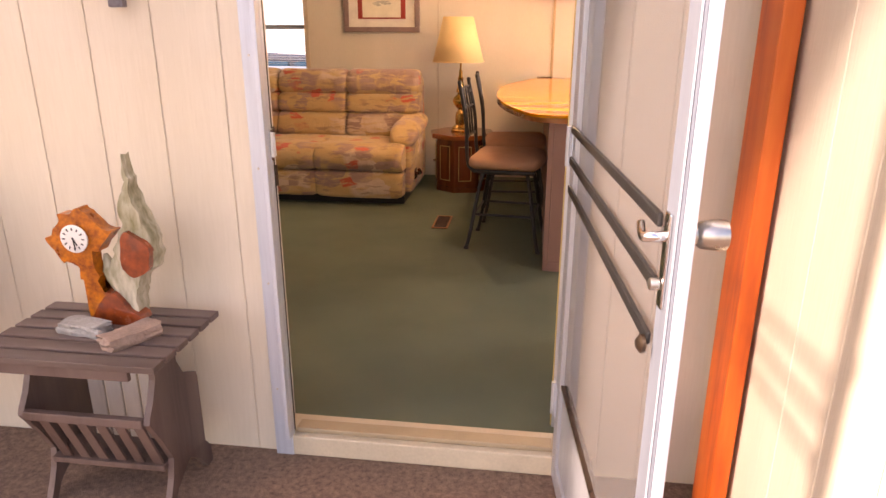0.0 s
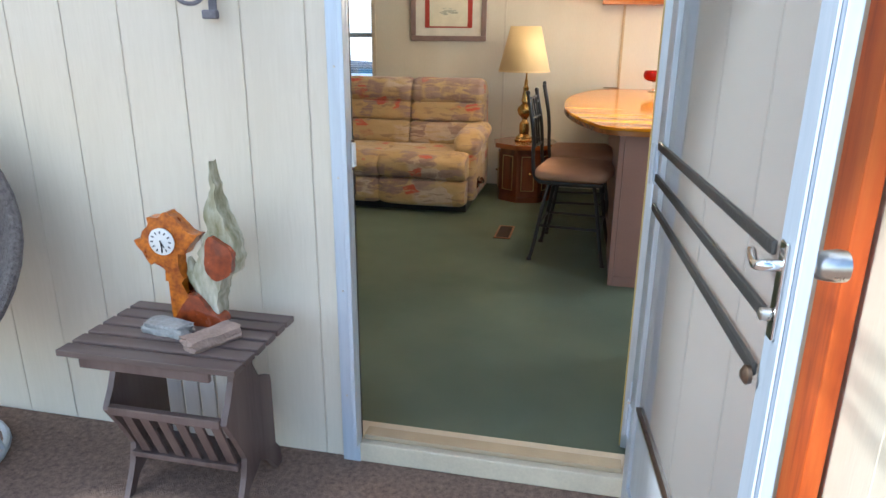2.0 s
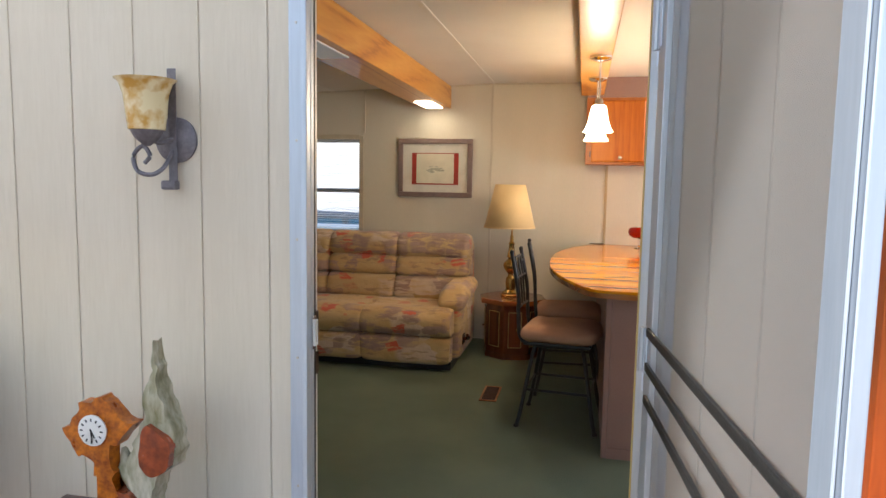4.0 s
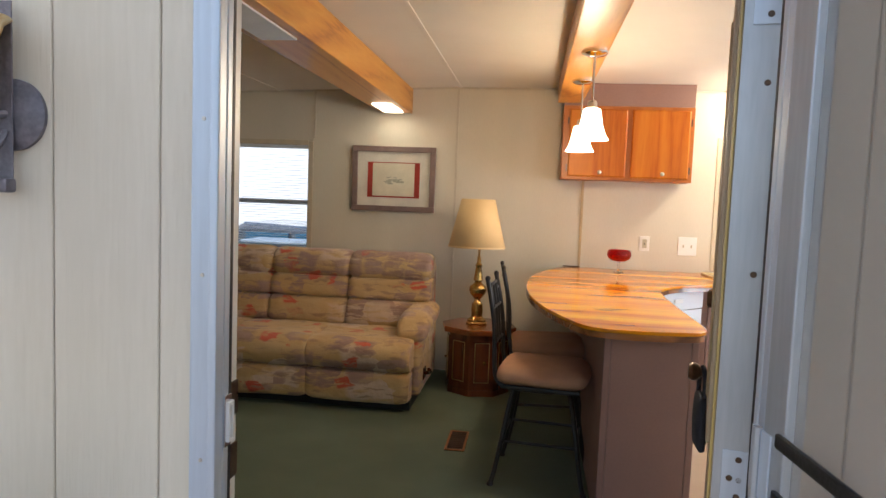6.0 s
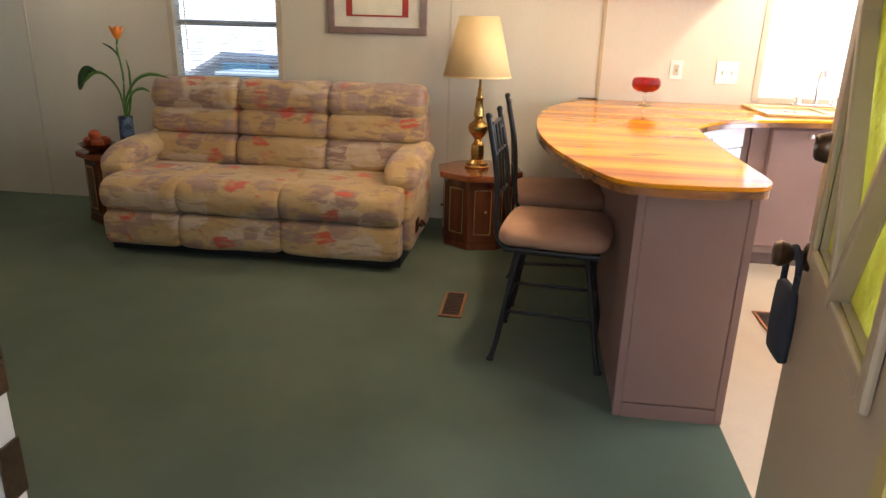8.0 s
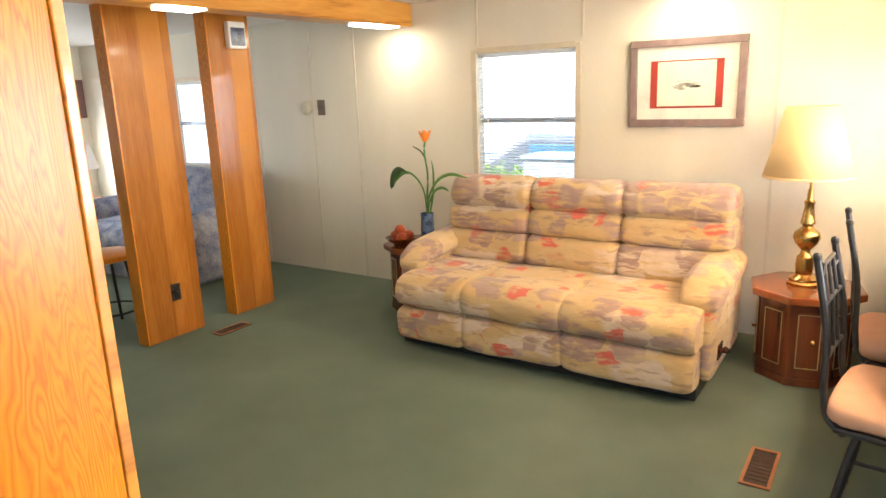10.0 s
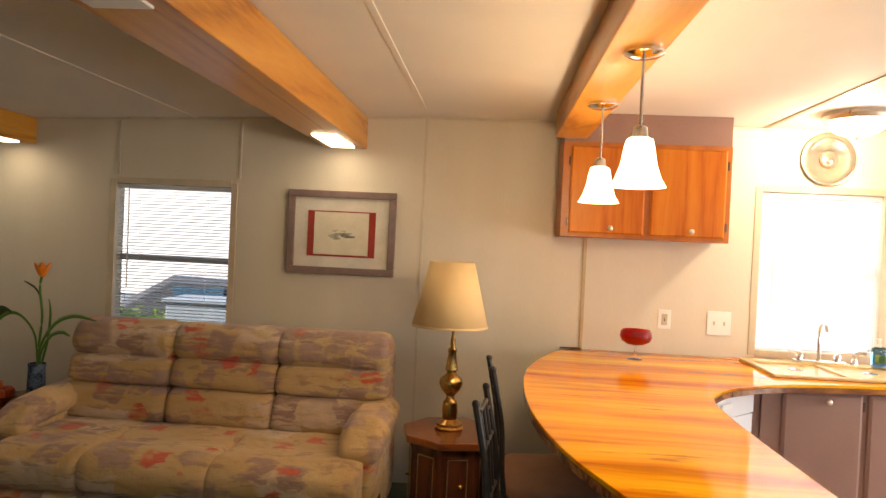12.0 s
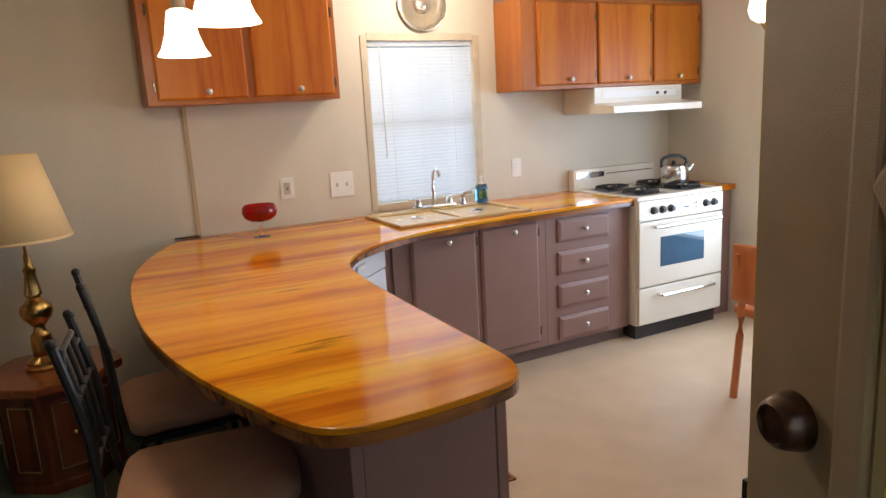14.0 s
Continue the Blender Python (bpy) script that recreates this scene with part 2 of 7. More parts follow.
    col = lay(col, times(strokes(0.9, 24.0, 0.575, 0.66), 0.6), (0.27, 0.17, 0.11))
    col = lay(col, times(blocks(11.5, 5.7, 0.89, 0.35, (0.75, 0.8, 1.2)), fine), (0.56, 0.115, 0.065))
    k.new(col, p.inputs["Base Color"])
    p.inputs["Roughness"].default_value = 0.92
    p.inputs["Sheen Weight"].default_value = 0.2
    weave = n.new("ShaderNodeTexNoise")
    weave.inputs["Scale"].default_value, weave.inputs["Detail"].default_value = 420.0, 2.0
    k.new(tc.outputs["Object"], weave.inputs["Vector"])
    wr = n.new("ShaderNodeTexNoise")
    wr.inputs["Scale"].default_value, wr.inputs["Detail"].default_value = 15.0, 4.0
    k.new(tc.outputs["Object"], wr.inputs["Vector"])
    b1 = n.new("ShaderNodeBump")
    b1.inputs["Strength"].default_value, b1.inputs["Distance"].default_value = 0.7, 0.018
    k.new(wr.outputs["Fac"], b1.inputs["Height"])
    b2 = n.new("ShaderNodeBump")
    b2.inputs["Strength"].default_value, b2.inputs["Distance"].default_value = 0.4, 0.002
    k.new(weave.outputs["Fac"], b2.inputs["Height"])
    k.new(b1.outputs[0], b2.inputs["Normal"])
    k.new(b2.outputs[0], p.inputs["Normal"])
    return m


def let_through(material, color, share):
    """Lets part of the light pass diffusely through a thin white sheet."""
    nt = material.node_tree
    tl_ = nt.nodes.new("ShaderNodeBsdfTranslucent")
    tl_.inputs[0].default_value = (*color, 1)
    ms_ = nt.nodes.new("ShaderNodeMixShader")
    ms_.inputs[0].default_value = share
    nt.links.new(nt.nodes["Principled BSDF"].outputs[0], ms_.inputs[1])
    nt.links.new(tl_.outputs[0], ms_.inputs[2])
    nt.links.new(ms_.outputs[0], nt.nodes["Material Output"].inputs[0])


CARPET = mat("green_carpet", (0.185, 0.225, 0.165), (0.115, 0.15, 0.11), rough=0.97, scale=1.6, fine=420, bump=0.9, dist=0.006, fine_mix=0.45, spec=0.1)
PORCH_CARPET = mat("brown_outdoor_carpet", (0.30, 0.205, 0.155), (0.115, 0.08, 0.062), rough=0.97, scale=60, fine=260, bump=1.0, dist=0.006, fine_mix=0.5, spec=0.1)
VINYL = mat("vinyl_floor", (0.60, 0.46, 0.31), (0.52, 0.385, 0.25), rough=0.34, scale=5, fine=180, bump=0.05, spec=0.4)
WALL = mat("cream_wall_panel", (0.66, 0.61, 0.50), (0.60, 0.55, 0.44), rough=0.62, scale=3, fine=160, bump=0.12, stretch=(1, 1, 0.15))
SIDING = mat("painted_siding", (0.74, 0.66, 0.53), (0.68, 0.60, 0.47), rough=0.55, scale=5, fine=130, bump=0.35, stretch=(1, 1, 0.08), dist=0.0025)
CEIL = mat("white_ceiling_panel", (0.74, 0.71, 0.66), (0.68, 0.65, 0.60), rough=0.8, scale=2, fine=220, bump=0.25)
SEAM = mat("brown_seam_strip", (0.42, 0.32, 0.20), rough=0.5)
BATTEN = mat("cream_batten", (0.62, 0.56, 0.45), rough=0.5, bump=0.05)
GOLDBAT = mat("tan_batten", (0.50, 0.38, 0.21), rough=0.45, bump=0.05)
OAK = wood("oak_panel", (0.46, 0.135, 0.004), (0.58, 0.195, 0.006), (0.66, 0.25, 0.012), "z", scale=5.0, rings=90, rough=0.30, coat=0.0, follow=0.16)
OAK.node_tree.nodes["Principled BSDF"].inputs["Specular IOR Level"].default_value = 0.35
BEAMW = wood("beam_oak", (0.36, 0.13, 0.014), (0.55, 0.235, 0.028), (0.64, 0.31, 0.05), "y", scale=3.0, rings=16, rough=0.35, coat=0.2)
POSTW = wood("post_oak", (0.38, 0.125, 0.018), (0.50, 0.19, 0.028), (0.57, 0.24, 0.04), "z", scale=2.0, rings=8, rough=0.22, coat=0.9, planks=(1, 0.15))
CABW = wood("cabinet_cherry", (0.36, 0.085, 0.003), (0.45, 0.125, 0.005), (0.52, 0.17, 0.010), "z", scale=4.0, rings=9, rough=0.4, coat=0.0, rand=0.05)
CABW.node_tree.nodes["Principled BSDF"].inputs["Specular IOR Level"].default_value = 0.3
CABFRAME = wood("cabinet_frame_wood", (0.31, 0.09, 0.010), (0.38, 0.115, 0.012), (0.43, 0.14, 0.018), "z", scale=4.0, rings=5, rough=0.4, coat=0.0)
COUNTER = laminate("laminate_counter")
COUNTER_EDGE = wood("laminate_edge", (0.07, 0.025, 0.008), (0.19, 0.065, 0.014), (0.33, 0.13, 0.03), "x", scale=9, rings=9, rough=0.25, coat=0.4, bump=0.03, streak=1.0)
MAUVE = mat("mauve_paint", (0.270, 0.158, 0.128), (0.238, 0.138, 0.112), rough=0.42, scale=5, fine=90, bump=0.08)
# Toe-kick mauve, darkened so its colour carries the shade of the recess.
MAUVE_SHADED = mat("mauve_paint_recess_shade", (0.15, 0.095, 0.08), rough=0.5)
ALU = mat("brushed_aluminium", (0.62, 0.69, 0.78), (0.50, 0.56, 0.64), rough=0.38, scale=10, fine=90, bump=0.1, metal=0.4, stretch=(1, 1, 0.05))
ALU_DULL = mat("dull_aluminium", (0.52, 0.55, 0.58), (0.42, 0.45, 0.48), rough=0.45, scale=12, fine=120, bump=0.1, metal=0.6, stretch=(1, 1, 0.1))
# Darker grey than ALU_DULL, used on the face of the latch stile.
STILE = mat("dark_grey_aluminium", (0.21, 0.24, 0.28), (0.16, 0.185, 0.22), rough=0.5, scale=12, fine=120, bump=0.1, metal=0.15, stretch=(1, 1, 0.1))
CHROME = mat("chrome", (0.82, 0.82, 0.82), (0.74, 0.74, 0.75), rough=0.12, metal=1.0, bump=0, scale=14)
NICKEL = mat("satin_nickel", (0.66, 0.62, 0.56), (0.55, 0.52, 0.47), rough=0.3, metal=1.0, bump=0, scale=20)
BRASS = mat("aged_brass", (0.62, 0.42, 0.14), (0.40, 0.25, 0.07), rough=0.24, metal=1.0, bump=0.03, scale=18)
BRONZE = mat("dark_bronze", (0.16, 0.11, 0.075), (0.09, 0.065, 0.05), rough=0.3, metal=0.9, bump=0.03, scale=30)
IRON = mat("black_wrought_iron", (0.035, 0.032, 0.030), (0.02, 0.02, 0.02), rough=0.45, metal=0.4, bump=0.2, scale=40)
GREYIRON = mat("grey_painted_iron", (0.24, 0.22, 0.24), (0.14, 0.13, 0.15), rough=0.5, metal=0.3, bump=0.3, scale=40)
BLACK = mat("black_plastic", (0.02, 0.02, 0.022), rough=0.4, bump=0.05)
GASKET = mat("black_gasket", (0.015, 0.018, 0.025), rough=0.5)
REDWOOD = wood("red_stained_board", (0.42, 0.065, 0.008), (0.58, 0.105, 0.012), (0.66, 0.15, 0.022), "z", scale=4, rings=10, rough=0.5)
SLAT = wood("weathered_brown_paint", (0.065, 0.042, 0.034), (0.105, 0.070, 0.058), (0.135, 0.095, 0.080), "x", scale=6, rings=6, rough=0.5, rand=0.12)
SLATSIDE = wood("brown_painted_board", (0.075, 0.047, 0.039), (0.115, 0.075, 0.063), (0.145, 0.10, 0.084), "z", scale=5, rings=5, rough=0.5)
PALEWOOD = wood("pale_slat", (0.42, 0.36, 0.30), (0.55, 0.48, 0.40), (0.62, 0.55, 0.47), "z", scale=6, rings=5, rough=0.6)
BURL = mat("orange_burl_wood", (0.60, 0.17, 0.006), (0.20, 0.035, 0.004), rough=0.3, scale=26, fine=90, bump=0.1, coat=0.25, contrast=(0.36, 0.60))
BURLRED = mat("red_burl_wood", (0.36, 0.065, 0.015), (0.14, 0.025, 0.008), rough=0.25, scale=22, fine=70, bump=0.1, coat=0.6)
DRIFT = mat("grey_driftwood", (0.60, 0.55, 0.42), (0.20, 0.185, 0.085), rough=0.7, scale=15, fine=60, bump=0.7, stretch=(1, 1, 0.3), dist=0.01)
STONE = mat("grey_stone", (0.42, 0.40, 0.37), (0.25, 0.24, 0.22), rough=0.7, scale=14, fine=90, bump=0.8, dist=0.008)
PINKSTONE = mat("pink_brown_stone", (0.44, 0.30, 0.23), (0.27, 0.19, 0.15), rough=0.7, scale=20, fine=120, bump=0.8, dist=0.006)
WICKER = mat("grey_wicker", (0.21, 0.18, 0.165), (0.09, 0.075, 0.07), rough=0.8, scale=70, fine=180, bump=1.0, dist=0.01)
ENAMEL = mat("almond_enamel", (0.78, 0.72, 0.60), (0.74, 0.68, 0.56), rough=0.2, bump=0.0, scale=4)
WHITE = mat("white_plastic", (0.80, 0.78, 0.74), (0.76, 0.74, 0.70), rough=0.35, bump=0.02)
WHITE_APP = mat("white_enamel", (0.80, 0.81, 0.82), (0.77, 0.78, 0.79), rough=0.18, bump=0.0)
BLIND = mat("white_blind_slat", (0.82, 0.82, 0.80), rough=0.4, bump=0.0)


let_through(BLIND, (0.85, 0.87, 0.88), 0.45)
# Translucent white for the unseen sheets that shape the porch light.
DIFFUSER = mat("white_diffuser_sheet", (0.82, 0.82, 0.80), rough=0.5, bump=0.0)
let_through(DIFFUSER, (0.90, 0.92, 0.94), 0.75)
SINKM = mat("beige_composite_sink", (0.66, 0.49, 0.23), (0.60, 0.43, 0.19), rough=0.25, bump=0.02)
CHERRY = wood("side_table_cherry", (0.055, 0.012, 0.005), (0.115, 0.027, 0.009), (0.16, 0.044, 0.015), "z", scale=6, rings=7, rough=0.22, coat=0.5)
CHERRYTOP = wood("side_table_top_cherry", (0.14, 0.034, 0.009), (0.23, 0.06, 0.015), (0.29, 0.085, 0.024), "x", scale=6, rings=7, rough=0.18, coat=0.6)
GOLDLINE = mat("gold_inlay", (0.55, 0.40, 0.16), rough=0.35, metal=0.7)
SHADE = mat("cream_lamp_shade", (0.74, 0.55, 0.28), (0.70, 0.51, 0.25), rough=0.8, scale=6, fine=200, bump=0.15)
SEATFAB = mat("pink_beige_seat_fabric", (0.55, 0.315, 0.19), (0.47, 0.265, 0.16), rough=0.95, scale=12, fine=300, bump=0.5)
SOFA = fabric("patterned_upholstery")
SOFATOP = fabric("patterned_upholstery_head_roll", 0.50, 0.62)
BLUESOFA = mat("blue_grey_floral_fabric", (0.42, 0.42, 0.46), (0.10, 0.12, 0.22), rough=0.95, scale=9, fine=60, bump=0.3)
PALEFAB = mat("pale_cushion_fabric", (0.62, 0.56, 0.46), (0.52, 0.47, 0.38), rough=0.95, bump=0.4)
FRAMEW = mat("taupe_picture_frame", (0.235, 0.165, 0.145), (0.18, 0.125, 0.11), rough=0.4, scale=20, bump=0.1)
MATBOARD = mat("cream_mat_board", (0.66, 0.62, 0.53), rough=0.9, bump=0.02)
REDMAT = mat("dark_red_mat", (0.33, 0.035, 0.02), rough=0.8, bump=0.02)
PAPER = mat("ivory_paper", (0.68, 0.62, 0.47), rough=0.9, bump=0.02)
INK = mat("grey_green_ink", (0.50, 0.48, 0.38), (0.30, 0.30, 0.24), rough=0.9, scale=40, bump=0.0)
GREEN = mat("green_leaf", (0.10, 0.24, 0.035), (0.055, 0.15, 0.02), rough=0.45, scale=14, bump=0.1)
DARKLEAF = mat("dark_green_leaf", (0.03, 0.07, 0.02), (0.02, 0.045, 0.015), rough=0.5)
ORANGE = mat("orange_petal", (0.85, 0.30, 0.02), (0.75, 0.20, 0.015), rough=0.5)
VASE = mat("blue_patterned_glaze", (0.10, 0.15, 0.24), (0.02, 0.03, 0.06), rough=0.2, scale=26, fine=60, contrast=(0.42, 0.56))
APPLES = mat("red_orange_fruit", (0.46, 0.10, 0.02), (0.25, 0.03, 0.01), rough=0.35, scale=18)
REDGLASS = clear("red_glass", (0.60, 0.015, 0.01), 0.02)
GLASS = clear("window_glass", (1, 1, 1), 0.0, 1.2)
STEM = clear("clear_glass", (0.95, 0.95, 0.95), 0.0)
MIRRORY = mat("silver_plate", (0.72, 0.62, 0.46), (0.62, 0.52, 0.37), rough=0.22, metal=1.0, bump=0.05, scale=30)
STEEL = mat("brushed_steel", (0.62, 0.60, 0.57), (0.52, 0.50, 0.48), rough=0.22, metal=1.0, bump=0.03, scale=20)
# Dark glass; the blue in its base colour stands for reflected sky.
OVENGLASS = mat("dark_glass_sky_tint", (0.05, 0.13, 0.21), (0.04, 0.10, 0.17), rough=0.03, rough_var=0.01, bump=0.0, spec=1.0)
BLUESOAP = clear("blue_soap", (0.08, 0.22, 0.42), 0.1)
PENDANT = glow("lit_pendant_glass", (1.0, 0.80, 0.52), 5.0)
DOME = glow("lit_dome_glass", (1.0, 0.82, 0.55), 4.0)
TUBE = glow("lit_light_lens", (1.0, 0.85, 0.60), 5.0)
LENSOFF = mat("unlit_light_lens", (0.78, 0.80, 0.82), rough=0.35, bump=0.02)
ALABASTER = mat("amber_swirl_glass", (0.85, 0.72, 0.42), (0.62, 0.34, 0.07), rough=0.2, scale=16, fine=40, bump=0.0, contrast=(0.40, 0.55))
GREENGLASS = mat("textured_amber_glass", (0.95, 0.97, 0.45), (0.45, 0.46, 0.04), rough=0.06, scale=30, fine=40, bump=1.0, dist=0.03, contrast=(0.35, 0.6))
GREENGLASS.node_tree.nodes["Principled BSDF"].inputs["Transmission Weight"].default_value = 0.85
let_through(GREENGLASS, (0.95, 0.97, 0.22), 0.5)
DOORPAINT = mat("tan_door_paint", (0.40, 0.315, 0.20), (0.34, 0.265, 0.165), rough=0.32, scale=10, fine=650, bump=0.28)
DOOREDGE = wood("varnished_door_edge", (0.29, 0.20, 0.055), (0.42, 0.30, 0.085), (0.50, 0.37, 0.12), "z", scale=6, rings=6, rough=0.3, coat=0.3)
NAVY = mat("black_cloth", (0.018, 0.020, 0.030), rough=0.8, scale=30, bump=0.4)
CHAIRW = wood("orange_brown_chair_wood", (0.33, 0.085, 0.02), (0.48, 0.15, 0.035), (0.58, 0.21, 0.06), "z", scale=5, rings=6, rough=0.3, coat=0.3)
VENTM = mat("brown_register", (0.34, 0.125, 0.035), (0.25, 0.09, 0.028), rough=0.4, metal=0.2)
VENTDARK = mat("dark_register_slots", (0.05, 0.025, 0.015), rough=0.6)
OFFVENT = mat("aged_white_vent", (0.50, 0.46, 0.34), (0.42, 0.38, 0.28), rough=0.6)
CURTAIN = mat("brown_valance_cloth", (0.16, 0.085, 0.07), (0.11, 0.06, 0.05), rough=0.95, stretch=(6, 6, 0.3))
EARTH = mat("dry_ground", (0.34, 0.30, 0.24), (0.25, 0.22, 0.17), rough=0.95, scale=0.6, fine=12, bump=0.5)
OUTWHITE = mat("white_outdoor_paint", (0.82, 0.83, 0.84), rough=0.6)
OUTGREY = mat("grey_fence_paint", (0.30, 0.36, 0.43), rough=0.7)
CARPAINT = mat("dark_car_paint", (0.09, 0.10, 0.12), rough=0.2, coat=0.8, bump=0)
FOLIAGE = mat("hedge_leaf", (0.14, 0.22, 0.08), (0.08, 0.13, 0.045), rough=0.6, scale=9)
let_through(FOLIAGE, (0.30, 0.42, 0.12), 0.45)
BEIGE_TRIM = mat("beige_trim", (0.60, 0.52, 0.38), rough=0.45, bump=0.05)


def mesh_screen():
    """Woven insect screen: a fine grid of threads with open gaps."""
    m, nt, p = nodes_of("insect_screen")
    n, k = nt.nodes, nt.links
    p.inputs["Base Color"].default_value = (0.24, 0.235, 0.23, 1)
    p.inputs["Roughness"].default_value = 0.5
    p.inputs["Metallic"].default_value = 0.3
    tr = n.new("ShaderNodeBsdfTransparent")
    mx = n.new("ShaderNodeMixShader")
    mx.inputs[0].default_value = 0.32
    out = n["Material Output"]
    k.new(tr.outputs[0], mx.inputs[1])
    k.new(p.outputs[0], mx.inputs[2])
    k.new(mx.outputs[0], out.inputs[0])
    return m


SCREEN = mesh_screen()

# ---- mesh helpers ----


def box(bm, x0, x1, y0, y1, z0, z1):
    v = [bm.verts.new(c) for c in ((x0, y0, z0), (x1, y0, z0), (x1, y1, z0), (x0, y1, z0), (x0, y0, z1), (x1, y0, z1), (x1, y1, z1), (x0, y1, z1))]
    for f in ((3, 2, 1, 0), (4, 5, 6, 7), (0, 1, 5, 4), (1, 2, 6, 5), (2, 3, 7, 6), (3, 0, 4, 7)):
        bm.faces.new([v[i] for i in f])
    return v


def boxm(*dims):
    bm = bmesh.new()
    for d in dims:
        box(bm, *d)
    return bm


def lathe(bm, profile, at=(0, 0, 0), seg=24, close=True):
    rings = []
    for r, z in profile:
        rings.append([bm.verts.new((at[0] + r * math.cos(2 * math.pi * i / seg), at[1] + r * math.sin(2 * math.pi * i / seg), at[2] + z)) for i in range(seg)])
    for a, b in zip(rings, rings[1:]):
        for i in range(seg):
            bm.faces.new((a[i], a[(i + 1) % seg], b[(i + 1) % seg], b[i]))
    if close:
        bm.faces.new(list(reversed(rings[0])))
        bm.faces.new(rings[-1])
    return bm


def tube(bm, pts, r, seg=10, closed=False):
    pts = [Vector(p) for p in pts]
    rings = []
    up = Vector((0.01, 0.02, 1))
    for i, p in enumerate(pts):
        a = pts[(i - 1) % len(pts)] if (i > 0 or closed) else p
        b = pts[(i + 1) % len(pts)] if (i < len(pts) - 1 or closed) else p
        d = (b - a).normalized()
        side = d.cross(up)
        if side.length < 0.05:
            side = d.cross(Vector((1, 0, 0)))
        side.normalize()
        nrm = side.cross(d).normalized()
        rr = r[i] if isinstance(r, (list, tuple)) else r
        rings.append([bm.verts.new(p + rr * (math.cos(2 * math.pi * j / seg) * side + math.sin(2 * math.pi * j / seg) * nrm)) for j in range(seg)])
    pairs = list(zip(rings, rings[1:])) + ([(rings[-1], rings[0])] if closed else [])
    for a, b in pairs:
        for j in range(seg):
            bm.faces.new((a[j], a[(j + 1) % seg], b[(j + 1) % seg], b[j]))
    if not closed:
        bm.faces.new(list(reversed(rings[0])))
        bm.faces.new(rings[-1])
    return bm


def tubem(pts, r, seg=10, closed=False):
    return tube(bmesh.new(), pts, r, seg, closed)


def spline(pts, n=8):
    """A smooth curve through the points."""
    pts = [Vector(p) for p in pts]
    out = []
    for i in range(len(pts) - 1):
        p0, p1, p2, p3 = pts[max(i - 1, 0)], pts[i], pts[i + 1], pts[min(i + 2, len(pts) - 1)]
        for j in range(n):
            t = j / n
            out.append(0.5 * (2 * p1 + (p2 - p0) * t + (2 * p0 - 5 * p1 + 4 * p2 - p3) * t * t + (3 * p1 - p0 - 3 * p2 + p3) * t ** 3))
    out.append(pts[-1])
    return out


def slab(outline, z0, z1):
    """A plate of any outline, given as x, y corners."""
    bm = bmesh.new()
    lo = [bm.verts.new((x, y, z0)) for x, y in outline]
    hi = [bm.verts.new((x, y, z1)) for x, y in outline]
    n = len(lo)
    bm.faces.new(hi)
    bm.faces.new(list(reversed(lo)))
    for i in range(n):
        bm.faces.new((lo[i], lo[(i + 1) % n], hi[(i + 1) % n], hi[i]))
    return bm


def turned(bm, m):
    bmesh.ops.transform(bm, matrix=m, verts=bm.verts)
    return bm


def thing(name, loc, label, category, group="", kind="", turn=0.0):
    ob = new(name)
    ob.empty_display_size = 0.1
    ob.matrix_basis = pose(*loc, 0, 0, turn)
    return tagged(ob, label, category, group, kind)


def part(name, bm, material, parent=None, label="", bevel=0.0, smooth=False, world_space=False, seg=2, kind="", subsurf=0):
    """Links a bmesh as one mesh. Under a parent its coordinates are the parent's own, or the world's with world_space."""
    bmesh.ops.recalc_face_normals(bm, faces=bm.faces)
    if bevel:
        edges = [e for e in bm.edges if len(e.link_faces) == 2 and e.calc_face_angle(0) > 0.6]
        bmesh.ops.bevel(bm, geom=edges, offset=bevel, segments=seg, profile=0.6, affect="EDGES", clamp_overlap=True)
    me = bpy.data.meshes.new(name)
    bm.to_mesh(me)
    bm.free()
    me.materials.append(material)
    if smooth:
        for poly in me.polygons:
            poly.use_smooth = True
        me.set_sharp_from_angle(angle=radians(38))
    ob = new(name, me)
    if parent is not None:
        ob.parent = parent
        if world_space:
            ob.matrix_parent_inverse = parent.matrix_basis.inverted() if parent.parent is None else (parent.parent.matrix_basis @ parent.matrix_parent_inverse @ parent.matrix_basis).inverted()
    if subsurf:
        mod = ob.modifiers.new("round", "SUBSURF")
        mod.levels = mod.render_levels = subsurf
    if label:
        ob["label"] = label
    if kind:
        ob["kind"] = kind
    return ob


